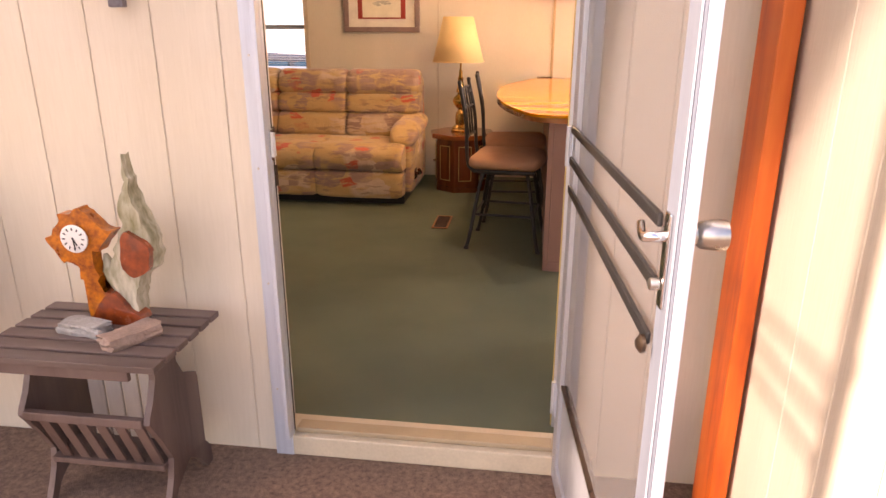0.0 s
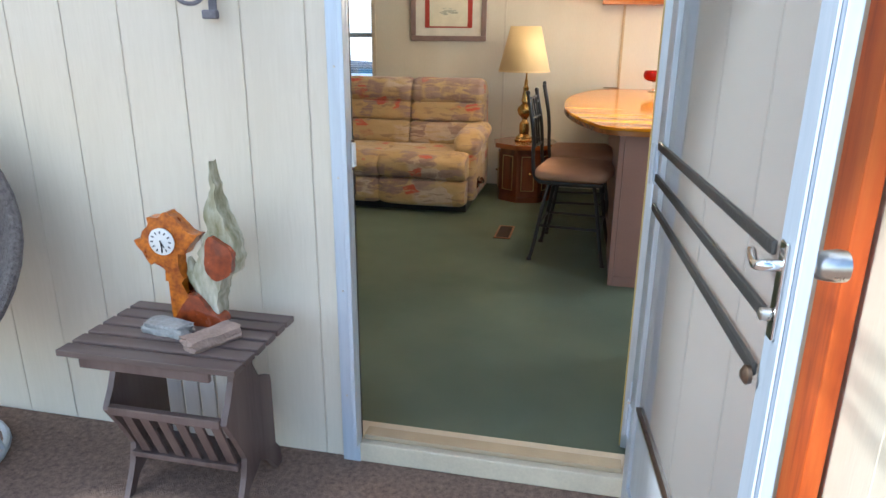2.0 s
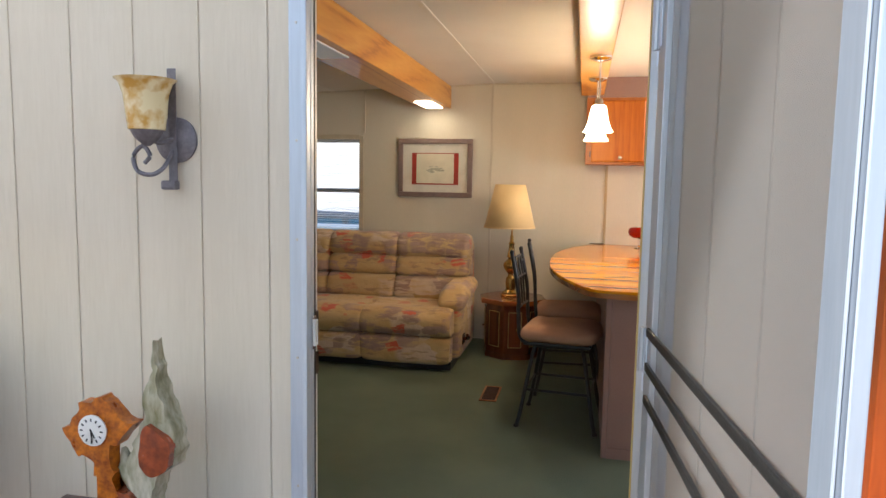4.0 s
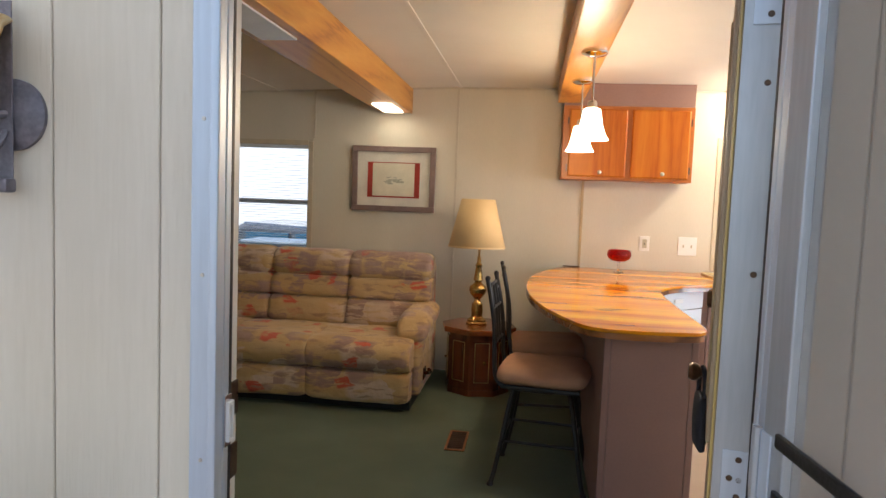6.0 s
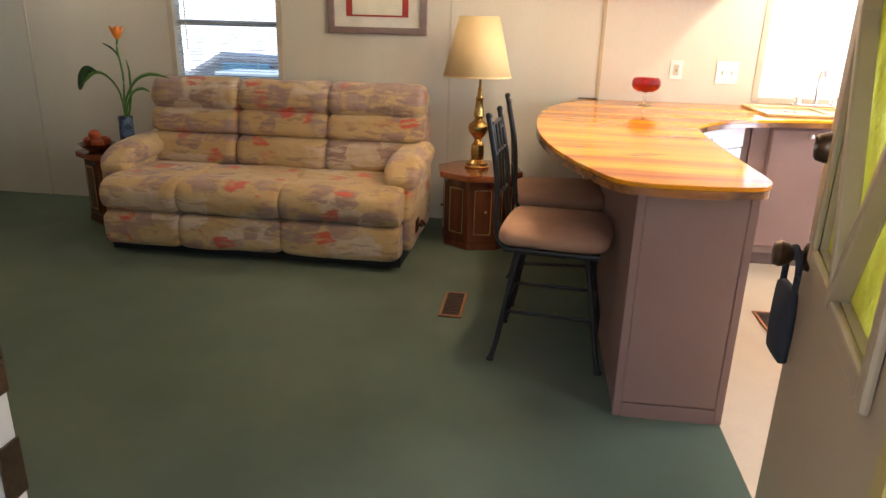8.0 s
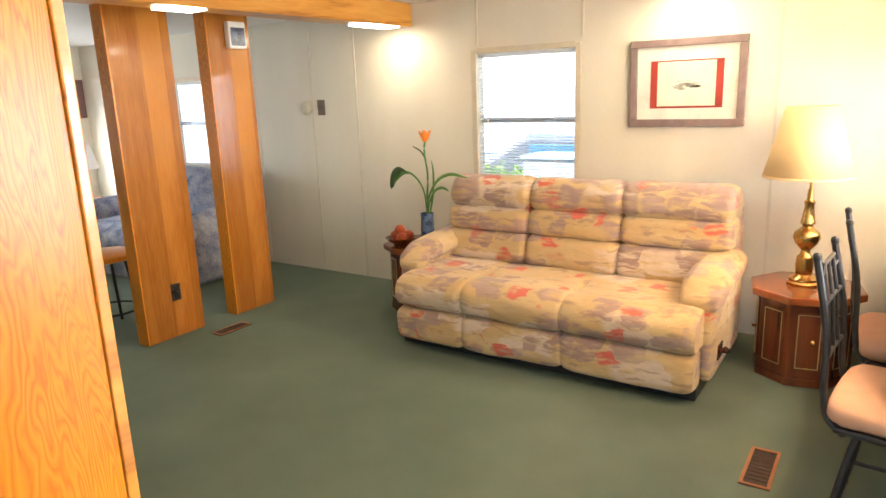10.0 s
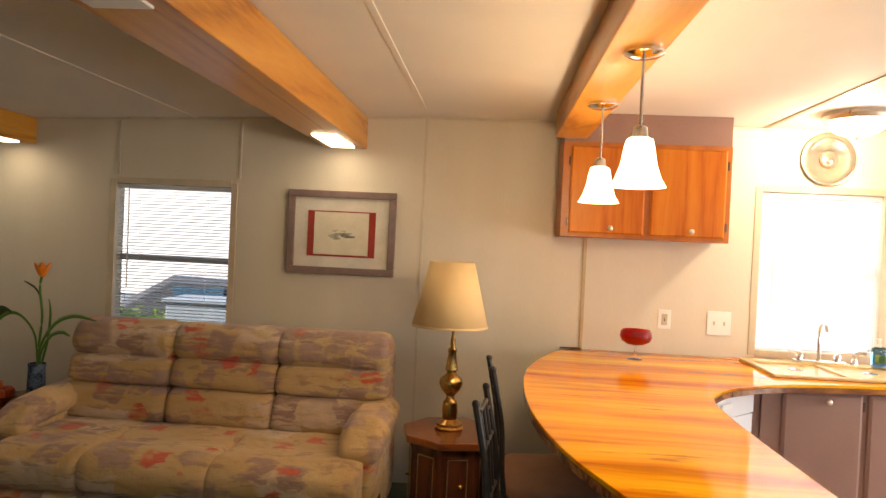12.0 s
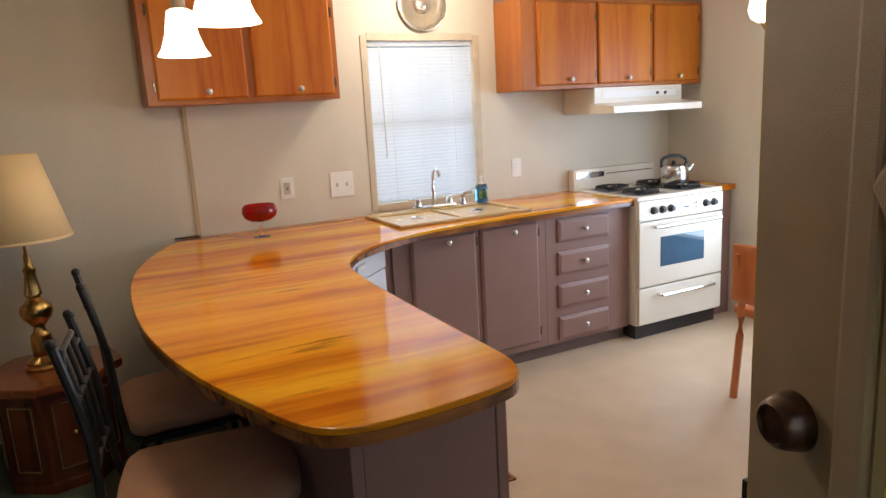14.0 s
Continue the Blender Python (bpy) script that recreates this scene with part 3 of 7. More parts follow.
def cushion(x0, x1, y0, y1, z0, z1, puff=0.03, round_=0.05, n=7, seed=0):
    """A soft padded block: rounded, bulging, slightly uneven."""
    bm = bmesh.new()
    bmesh.ops.create_cube(bm, size=2.0)
    bmesh.ops.subdivide_edges(bm, edges=bm.edges[:], cuts=n, use_grid_fill=True)
    sx, sy, sz = (x1 - x0) / 2, (y1 - y0) / 2, (z1 - z0) / 2
    c = Vector(((x0 + x1) / 2, (y0 + y1) / 2, (z0 + z1) / 2))
    for v in bm.verts:
        u = v.co.copy()
        p = Vector((u.x * sx, u.y * sy, u.z * sz))
        inner = Vector([max(-s + round_, min(s - round_, q)) for q, s in zip(p, (sx, sy, sz))])
        d = p - inner
        if d.length > 1e-6:
            p = inner + d.normalized() * min(round_, d.length if d.length < round_ else round_)
        b = (1 - u.x ** 2) * (1 - u.y ** 2), (1 - u.y ** 2) * (1 - u.z ** 2), (1 - u.x ** 2) * (1 - u.z ** 2)
        p += Vector((math.copysign(puff * b[1], u.x) if abs(u.x) > 0.99 else 0, math.copysign(puff * b[2], u.y) if abs(u.y) > 0.99 else 0,
                     math.copysign(puff * b[0], u.z) if abs(u.z) > 0.99 else 0))
        w = noise.noise_vector((c + p) * 7 + Vector((seed, 0, 0))) * 0.007
        v.co = c + p + w
    return bm


# ---- the shell ----
H = 2.29          # ceiling over bar and kitchen; it falls gently towards the den


def ceil_z(x):
    return H - 0.034 * min(3.2, max(0.0, -0.4 - x))


FAR = 4.0         # inner face of the far wall
NEAR = -0.20      # inner face of the entrance wall
OUT = -0.32       # its outer face
LEFT, RIGHT = -7.6, 3.98
PF = -0.03        # porch floor
DX0, DX1, DZ = -0.355, 0.705, 2.04   # opening in the wall
FX0, FX1 = -0.29, 0.57            # clear width of the frame


def structure(name, bm, material, label="", bevel=0.0):
    return tagged(part(name, bm, material, None, bevel=bevel), label, "", "", "structure")


def wall_y(y0, y1, x0, x1, z0, z1, holes):
    """A wall along x with rectangular holes (x0, x1, z0, z1)."""
    bm = bmesh.new()
    xs = sorted({x0, x1, *[h[0] for h in holes], *[h[1] for h in holes]})
    for a, b in zip(xs, xs[1:]):
        cuts = sorted([(h[2], h[3]) for h in holes if h[0] <= a and h[1] >= b])
        z = z0
        for c0, c1 in cuts:
            if c0 > z:
                box(bm, a, b, y0, y1, z, c0)
            z = c1
        if z < z1:
            box(bm, a, b, y0, y1, z, z1)
    return bm


W1 = (-2.43, -1.61, 0.82, 1.83)
W2 = (1.60, 2.36, 0.93, 1.94)
W3 = (-6.05, -5.25, 0.88, 1.76)
DOORHOLE = (DX0, DX1, PF - 0.2, DZ)
W6 = (2.30, 3.30, 0.95, 1.86)
structure("wall_north", wall_y(FAR, FAR + 0.12, LEFT - 0.12, RIGHT + 0.12, -0.3, H + 0.1, [W1, W2, W3]), WALL, "cream vertical wall panels of the long far wall")
structure("wall_south", wall_y(NEAR - 0.05, NEAR, LEFT - 0.12, RIGHT + 0.12, -0.3, H + 0.1, [DOORHOLE, W6]), WALL, "cream inner panels of the entrance wall")
# right end wall with a tall window
bm = boxm((RIGHT, RIGHT + 0.12, 3.14, FAR, -0.3, H + 0.1), (RIGHT, RIGHT + 0.12, NEAR, 1.9, -0.3, H + 0.1),
          (RIGHT, RIGHT + 0.12, 1.9, 3.14, -0.3, 0.42), (RIGHT, RIGHT + 0.12, 1.9, 3.14, 1.9, H + 0.1))
structure("wall_east", bm, WALL, "cream end wall of the kitchen with a tall window")
bm = boxm((LEFT - 0.12, LEFT, 3.75, FAR, -0.3, H + 0.1), (LEFT - 0.12, LEFT, NEAR, 1.2, -0.3, H + 0.1),
          (LEFT - 0.12, LEFT, 1.2, 3.75, -0.3, 0.85), (LEFT - 0.12, LEFT, 1.2, 3.75, 1.75, H + 0.1))
structure("wall_west", bm, WALL, "cream end wall of the den with a wide window")
bm = bmesh.new()
for xa, xb in ((LEFT - 0.12, -3.6), (-3.6, -0.4), (-0.4, RIGHT + 0.12)):
    v = box(bm, xa, xb, OUT, FAR + 0.12, H, H + 0.1)
    for q in v[:4]:
        q.co.z = ceil_z(q.co.x)
structure("ceiling", bm, CEIL, "white textured low ceiling panels")
structure("roof", boxm((LEFT - 0.3, RIGHT + 0.3, OUT, FAR + 0.4, H + 0.13, H + 0.2)), OUTWHITE, "white metal roof over the home")
structure("floor", boxm((LEFT - 0.12, 0.93, OUT + 0.03, FAR, -0.25, 0.0)), CARPET, "worn sage green wall-to-wall carpet")
structure("kitchen_floor", boxm((0.93, RIGHT, NEAR, FAR, -0.25, 0.0)), VINYL, "tan sheet vinyl kitchen floor")
# siding on the porch side, cut into boards by narrow grooves
GROOVES = [-0.42 - 0.2 * i for i in range(0, 22)]
siding = structure("wall_south_outside", wall_y(OUT + 0.005, NEAR - 0.05, LEFT - 0.12, RIGHT + 0.12, PF - 0.3, H + 0.25, [DOORHOLE, W6]), SIDING,
                   "cream painted grooved siding of the entrance wall")


def siding_boards(parent, edges, z0, z1, along, face, depth, name="siding_board"):
    for a, b in zip(edges, edges[1:]):
        lo, hi = min(a, b) + 0.0012, max(a, b) - 0.0012
        if along == "x":
            bmx = boxm((lo, hi, face, face + depth, z0, z1))
        else:
            bmx = boxm((face, face + depth, lo, hi, z0, z1))
        part(name, bmx, SIDING, parent, bevel=0.002, seg=1)


siding_boards(siding, [DX0 - 0.002, *GROOVES], PF, H + 0.25, "x", OUT, 0.0047)
siding_boards(siding, [DX1 + 0.002, 0.83, 1.03], PF, H + 0.25, "x", OUT, 0.0047)
siding_boards(siding, [DX0 - 0.002, 0.0, 0.2, 0.4, DX1 + 0.002], DZ + 0.07, H + 0.25, "x", OUT, 0.0047)

siding_boards(siding, [0.6325, DX1 + 0.002], PF, DZ + 0.068, "x", OUT, 0.0047)
# side wall of the porch
side = structure("porch_side_wall", boxm((1.045, 1.14, -1.2, OUT, PF - 0.3, H + 0.25)), SIDING, "cream painted grooved siding closing the porch side")
siding_boards(side, [-0.60, -0.80, -1.0, -1.2], PF, H + 0.25, "y", 1.040, 0.0048)
structure("red_trim_board", boxm((0.985, 1.03, -0.575, -0.415, PF, H + 0.25)), REDWOOD, "orange-red stained wooden corner board", bevel=0.004)
structure("porch_floor", boxm((-6.5, 4.5, -5.2, OUT + 0.03, PF - 0.2, PF)), PORCH_CARPET, "mottled brown outdoor porch carpet")
# Unseen roof sheet, added so soft light reaches the porch from above.
structure("roof_diffuser", boxm((-6.5, 4.5, -1.7, OUT, H + 0.25, H + 0.254)), DIFFUSER, "unseen white translucent roof sheet added to soften the porch light")
# Unseen sheet added to keep direct sun off the siding and doorway.
structure("sun_blocker", boxm((-6.4, -0.82, -1.706, -1.701, 1.3, H + 0.33)), DIFFUSER, "unseen white translucent sheet added to block sun at the porch front")
structure("ground", boxm((-400, 400, -400, 400, -0.7, -0.6)), EARTH, "dry bare ground around the home")
for px in (-6.3, -3.2, 4.3):
    structure("porch_post", boxm((px, px + 0.09, -1.68, -1.59, PF, H + 0.25)), OUTWHITE, "white porch roof post", bevel=0.004)

# battens over the wall panel joints
for bx, m_ in ((-0.41, BATTEN), (-1.61 + 0.02, BATTEN), (-2.39, BATTEN), (-3.55, BATTEN), (-4.75, BATTEN), (-5.95 + 1.9, BATTEN)):
    z0, z1 = 0.0, ceil_z(bx)
    if bx in (-1.61 + 0.02, -2.39):
        z0 = W1[3] + 0.03
    structure("wall_batten", boxm((bx - 0.009, bx + 0.009, FAR - 0.006, FAR, z0, z1)), m_, "narrow cream strip over a panel joint", bevel=0.002)
structure("wall_batten", boxm((0.585, 0.607, FAR - 0.008, FAR, 0.905, 1.59)), GOLDBAT, "narrow tan strip over a panel joint", bevel=0.002)
structure("cove_trim", boxm((-0.4, RIGHT, FAR - 0.012, FAR, H - 0.014, H)), BATTEN, "thin cream trim where wall meets ceiling", bevel=0.003)
bm = boxm((-3.6, -0.401, FAR - 0.012, FAR, H - 0.014, H))
for q in bm.verts:
    q.co.z += ceil_z(q.co.x) - H
structure("cove_trim", bm, BATTEN, "thin cream trim where wall meets ceiling")
for sx, m_ in ((1.62, SEAM), (-0.40, CEIL), (-1.9, CEIL), (2.85, CEIL)):
    structure("ceiling_strip", boxm((sx - 0.014, sx + 0.014, NEAR, FAR, ceil_z(sx) - 0.005, ceil_z(sx))), m_, "flat strip over a ceiling joint", bevel=0.002)
structure("ceiling_strip", boxm((1.62, RIGHT, 1.88, 1.905, H - 0.0045, H)), CEIL, "flat strip over a ceiling joint", bevel=0.001)


def beam(x0, x1, y0, y1, z0, lights, dark=()):
    b = structure("ceiling_beam", boxm((x0, x1, y0, y1, z0, ceil_z(x0) + 0.002)), BEAMW, "varnished oak box beam under the ceiling", bevel=0.006)
    for a, c in lights:
        f = thing("beam_light", ((x0 + x1) / 2, (a + c) / 2, z0), "lit square lens light set in an oak beam", "light fixture", "beam lights")
        part("lens", boxm((-0.072, 0.072, -(c - a) / 2 + 0.012, (c - a) / 2 - 0.012, -0.010, -0.001)), TUBE, f, "glowing white lens", bevel=0.003)
        lamp("beam_lamp", "AREA", ((x0 + x1) / 2, (a + c) / 2, z0 - 0.02), 0.5, SOFTWHITE, (0.13, c - a), ((x0 + x1) / 2, (a + c) / 2 + 0.001, 0))
    for a, c in dark:
        f = thing("beam_light", ((x0 + x1) / 2, (a + c) / 2, z0), "unlit white lens light set in an oak beam", "light fixture", "beam lights")
        part("lens", boxm((-0.08, 0.08, -(c - a) / 2, (c - a) / 2, -0.010, -0.001)), LENSOFF, f, "white plastic lens", bevel=0.003)
    return b


beam(-1.035, -0.78, NEAR, FAR, 2.075, [(3.42, 3.9)], [(0.85, 1.45)])
beam(-3.14, -2.955, NEAR, FAR, 2.03, [(3.45, 3.88), (1.90, 2.16)])
beam(0.36, 0.54, NEAR, 3.69, 2.14, [])
structure("den_header", boxm((-3.86, -3.745, NEAR, 3.115, 2.125, ceil_z(-3.9))), BEAMW, "oak header over the room divider", bevel=0.004)


def divider_post(y0, y1, outlet):
    p = thing("divider_post", (-3.8, (y0 + y1) / 2, 0), "wide varnished oak divider post standing on green carpet", "post", "room divider posts")
    w = (y1 - y0) / 2
    part("panel", boxm((-0.05, 0.05, -w, w, 0, 2.124)), POSTW, p, bevel=0.005)
    part("edge_strip", boxm((-0.056, 0.056, -w - 0.012, -w - 0.0005, 0, 2.123)), OAK, p, bevel=0.002)
    if outlet:
        o = part("outlet_plate", boxm((0.0505, 0.057, -0.015, 0.055, 0.25, 0.365)), BRONZE, p, "brown outlet cover", bevel=0.003)
        part("socket", boxm((0.0572, 0.060, 0.0, 0.04, 0.262, 0.298), (0.0572, 0.060, 0.0, 0.04, 0.317, 0.353)), BLACK, o, bevel=0.003)
    return p


divider_post(2.02, 2.45, True)
divider_post(2.74, 3.10, False)

# tall oak screen beside the entrance
scr = thing("oak_screen", (-0.86, 0.0, 0), "tall varnished oak panel screen beside the entrance", "room divider")
part("panel", boxm((-0.02, 0.02, -0.197, 0.185, 0.001, 1.80)), OAK, scr, bevel=0.003)
part("edge_strip", boxm((-0.024, 0.024, 0.1855, 0.205, 0.001, 1.80)), BEAMW, scr, "lighter oak edge strip", bevel=0.003)
part("cap", boxm((-0.05, 0.022, -0.197, 0.209, 1.802, 1.86)), OAK, scr, bevel=0.006)

# ---- windows ----


def window(x0, x1, z0, z1, tilt, lift=0.0, name="window_1", gap=0.021, wall=FAR, turn=0):
    w = tagged(thing(name, ((x0 + x1) / 2, wall, z0), "white framed window with a lowered mini blind", "window", turn=turn), kind="structure")
    hw, h = (x1 - x0) / 2, z1 - z0
    f = 0.03
    part("window_frame", boxm((-hw - 0.012, -hw + f, -0.006, 0.10, 0, h), (hw - f, hw + 0.012, -0.006, 0.10, 0, h), (-hw + f, hw - f, -0.006, 0.10, h - f, h + 0.012), (-hw + f, hw - f, -0.006, 0.10, -0.012, f)), BEIGE_TRIM, w, bevel=0.004)
    part("window_sash", boxm((-hw + f, hw - f, 0.072, 0.098, h * 0.5 - 0.02, h * 0.5 + 0.02)), ALU_DULL, w, bevel=0.003)
    pane = part("pane", boxm((-hw + f, hw - f, 0.086, 0.090, f, h - f)), GLASS, w)
    pane.visible_shadow = False
    head = part("headrail", boxm((-hw + f + 0.004, hw - f - 0.004, 0.015, 0.045, h - f - 0.03, h - f - 0.002)), BLIND, w, bevel=0.003)
    me = None
    n = int((h - 2 * f - 0.05 - lift) / gap)
    for i in range(n):
        z = h - f - 0.045 - i * gap
        if me is None:
            b = bmesh.new()
            a = radians(tilt)
            k0, k1 = -0.012, 0.012
            pr = [(k0, 0.0), (0.0, 0.0022), (k1, 0.0)]
            vs = []
            for sx in (-hw + f + 0.006, hw - f - 0.006):
                vs.append([[b.verts.new((sx, 0.03 + py * math.cos(a) - (pz + o) * math.sin(a), py * math.sin(a) + (pz + o) * math.cos(a))) for py, pz in pr] for o in (0, 0.0008)])
            for o in (0, 1):
                for j in (0, 1):
                    b.faces.new((vs[0][o][j], vs[1][o][j], vs[1][o][j + 1], vs[0][o][j + 1]))
            s = part("slat", b, BLIND, w)
            me = s.data
        else:
            s = new("slat", me)
            s.parent = w
        s.location = (0, 0, z)
    part("bottom_rail", boxm((-hw + f + 0.006, hw - f - 0.006, 0.02, 0.042, f + 0.004 + lift, f + 0.02 + lift)), BLIND, w, bevel=0.003)
    part("wand", tubem([(-hw + f + 0.08, 0.008, h - f - 0.02), (-hw + f + 0.085, 0.008, h * 0.30)], 0.004, 6), WHITE, w, "clear grey blind wand")
    for cx in (-hw * 0.55, hw * 0.55):
        part("cord", tubem([(cx, 0.017, h - f - 0.02), (cx, 0.017, f + lift + 0.01)], 0.0012, 5), WHITE, w)
    return w


window(*W1, 4, name="window_1")
window(*W2, 56, name="window_2")
window(*W3, 10, name="window_3")
window(*W6, 20, name="window_6", wall=NEAR, turn=180)
# end wall windows
w4 = tagged(thing("window_4", (RIGHT, 2.52, 0.42), "tall white framed kitchen window", "window"), kind="structure")
part("window_frame", boxm((-0.012, 0.11, 0.56, 0.625, 0, 1.48), (-0.012, 0.11, -0.625, -0.56, 0, 1.48), (-0.012, 0.11, -0.56, 0.56, 1.42, 1.48), (-0.012, 0.11, -0.56, 0.56, 0, 0.06)), BEIGE_TRIM, w4, bevel=0.004)
pn = part("pane", boxm((0.06, 0.064, -0.56, 0.56, 0.06, 1.42)), GLASS, w4)
pn.visible_shadow = False
w5 = tagged(thing("window_5", (LEFT, 2.475, 0.85), "wide white framed den window", "window"), kind="structure")
part("window_frame", boxm((-0.11, 0.012, 1.215, 1.275, 0, 0.9), (-0.11, 0.012, -1.275, -1.215, 0, 0.9), (-0.11, 0.012, -1.215, 1.215, 0.84, 0.9), (-0.11, 0.012, -1.215, 1.215, 0, 0.06), (-0.08, -0.04, -0.02, 0.02, 0.06, 0.84)), OUTWHITE, w5, bevel=0.004)
pn = part("pane", boxm((-0.064, -0.06, -1.215, 1.215, 0.06, 0.84)), GLASS, w5)
pn.visible_shadow = False

# ---- entrance: frame, screen door, entry door ----
df = tagged(thing("door_frame", ((FX0 + FX1) / 2, OUT, PF), "bare aluminium entrance door frame with screw heads", "door frame"), kind="structure")
HW = (FX1 - FX0) / 2
for s in (-1, 1):
    x = s * HW
    jw = 0.062 if s < 0 else 0.128
    part("jamb", boxm((min(x, x + s * 0.062), max(x, x + s * 0.062), -0.022, 0.0, 0, DZ + 0.09)), ALU, df, bevel=0.004)
    part("jamb_rib", boxm((min(x, x + s * 0.016), max(x, x + s * 0.016), -0.052, -0.0225, 0.075, DZ + 0.03)), ALU, df, bevel=0.004)
    part("jamb_lining", boxm((min(x + s * (jw - 0.022), x + s * (jw + 0.0005)), max(x + s * (jw - 0.022), x + s * (jw + 0.0005)), 0.0005, 0.118, 0.075, DZ + 0.03)), WHITE, df, bevel=0.003)
    part("gasket", boxm((min(x + s * 0.001, x + s * 0.012), max(x + s * 0.001, x + s * 0.012), 0.0005, 0.012, 0.08, DZ + 0.02)), GASKET, df, "black weather strip", bevel=0.002)
    for zz in (0.25, 0.62, 0.98, 1.30, 1.56, 1.86):
        part("screw", turned(lathe(bmesh.new(), [(0.0038, 0), (0.003, 0.002)], seg=8), Matrix.Translation((x + s * 0.04, -0.022, zz)) @ pose(0, 0, 0, 90)), NICKEL, df)
for zz in (0.90, 1.02):
    part("strike_plate", boxm((-HW - 0.0395, -HW - 0.036, 0.088, 0.1175, zz, zz + 0.066)), BRONZE, df, "brown metal strike plate", bevel=0.002)
part("head_jamb", boxm((-HW - 0.062, HW + 0.128, -0.0225, 0.12, DZ + 0.03, DZ + 0.092)), ALU, df, bevel=0.004)
part("sill", boxm((-HW - 0.06, HW + 0.126, -0.020, 0.118, 0.001, 0.073)), BEIGE_TRIM, df, "tan painted door sill", bevel=0.006)
part("threshold", boxm((-HW + 0.004, HW - 0.004, 0.004, 0.060, 0.0735, 0.092)), DOORPAINT, df, "worn tan threshold strip", bevel=0.005)
catch = part("strike_plate", boxm((-HW + 0.0005, -HW + 0.004, -0.0215, 0.0, 1.005, 1.095)), CHROME, df, bevel=0.001)
part("latch_catch", boxm((-HW + 0.0045, -HW + 0.011, -0.0215, -0.016, 1.015, 1.085), (-HW + 0.0045, -HW + 0.011, -0.007, -0.0015, 1.015, 1.085), (-HW + 0.0045, -HW + 0.011, -0.016, -0.007, 1.015, 1.022), (-HW + 0.0045, -HW + 0.011, -0.016, -0.007, 1.078, 1.085)), WHITE, catch, "white latch catch", bevel=0.001)

# screen door, opened outward; local x runs from the hinge to the latch edge
SDW, SDH = 0.93, 1.98
ang = math.degrees(math.atan2(-1.36 + 0.39, 0.665 - 0.565))
sd = thing("screen_door", (0.578, -0.385, PF + 0.045), "open aluminium screen door with three dark push bars", "screen door", turn=ang)


def bar(bm, a, b, r, flat=0.4):
    """A flat bar between two points in the door's plane."""
    a, b = Vector(a), Vector(b)
    d = (b - a).normalized()
    nrm = Vector((0, 1, 0))
    side = d.cross(nrm).normalized()
    vs = []
    for p in (a, b):
        vs.append([bm.verts.new(p + side * r * sx + nrm * r * flat * sy) for sx, sy in ((-1, -1), (1, -1), (1, 1), (-1, 1))])
    for i in range(4):
        bm.faces.new((vs[0][i], vs[0][(i + 1) % 4], vs[1][(i + 1) % 4], vs[1][i]))
    bm.faces.new(vs[0])
    bm.faces.new(vs[1])
    return bm


part("hinge_stile", boxm((0, 0.062, -0.014, 0.014, 0, SDH)), ALU_DULL, sd, bevel=0.003)
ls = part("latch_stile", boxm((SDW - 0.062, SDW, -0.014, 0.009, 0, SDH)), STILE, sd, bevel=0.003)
part("edge_cap", boxm((SDW + 0.0005, SDW + 0.004, -0.0095, 0.0085, 0, SDH)), ALU, ls, "bright aluminium door edge", bevel=0.002)
part("edge_lip", boxm((SDW - 0.006, SDW - 0.0005, -0.0165, -0.0145, 0, SDH)), ALU, ls, "bright aluminium door edge", bevel=0.002)
part("top_rail", boxm((0.0625, SDW - 0.0625, -0.013, 0.013, SDH - 0.062, SDH)), ALU_DULL, sd, bevel=0.003)
part("bottom_rail", boxm((0.0625, SDW - 0.0625, -0.013, 0.013, 0, 0.075)), ALU_DULL, sd, bevel=0.003)
part("middle_rail", boxm((0.0625, SDW - 0.0625, -0.011, 0.011, 0.338, 0.350)), BRONZE, sd, bevel=0.002)
part("kick_panel", boxm((0.0625, SDW - 0.0625, -0.004, 0.004, 0.0755, 0.3295)), ALU_DULL, sd, "plain aluminium kick panel")
part("screen", boxm((0.0625, SDW - 0.0625, -0.0012, 0.0012, 0.3525, SDH - 0.0625)), SCREEN, sd, "fine grey insect screen")
for z0, z1 in ((1.085, 1.078), (1.005, 0.985), (0.93, 0.895)):
    part("push_bar", bar(bmesh.new(), (0.058, -0.022, z0), (SDW - 0.055, -0.022, z1), 0.0105), IRON, sd, "dark grey push bar", bevel=0.004)
part("bar_catch", turned(lathe(bmesh.new(), [(0.014, 0), (0.015, 0.006), (0.007, 0.012)], seg=12), Matrix.Translation((SDW - 0.06, -0.026, 0.885)) @ pose(0, 0, 0, 90)), BRONZE, sd, smooth=True)
lp = part("lock_plate", boxm((SDW - 0.046, SDW - 0.024, -0.020, -0.0145, 0.955, 1.095)), CHROME, sd, bevel=0.003)
part("lever", tubem(spline([(SDW - 0.036, -0.02, 1.06), (SDW - 0.036, -0.042, 1.06), (SDW - 0.055, -0.045, 1.056), (SDW - 0.088, -0.041, 1.066)], 6), [0.008] * 6 + [0.0075] * 6 + [0.0065] * 6 + [0.005], 10), CHROME, lp, smooth=True)
part("key_cylinder", turned(lathe(bmesh.new(), [(0.009, 0), (0.009, 0.012), (0.006, 0.014)], seg=12), Matrix.Translation((SDW - 0.036, -0.022, 0.99)) @ pose(0, 0, 0, 90)), NICKEL, lp, smooth=True)
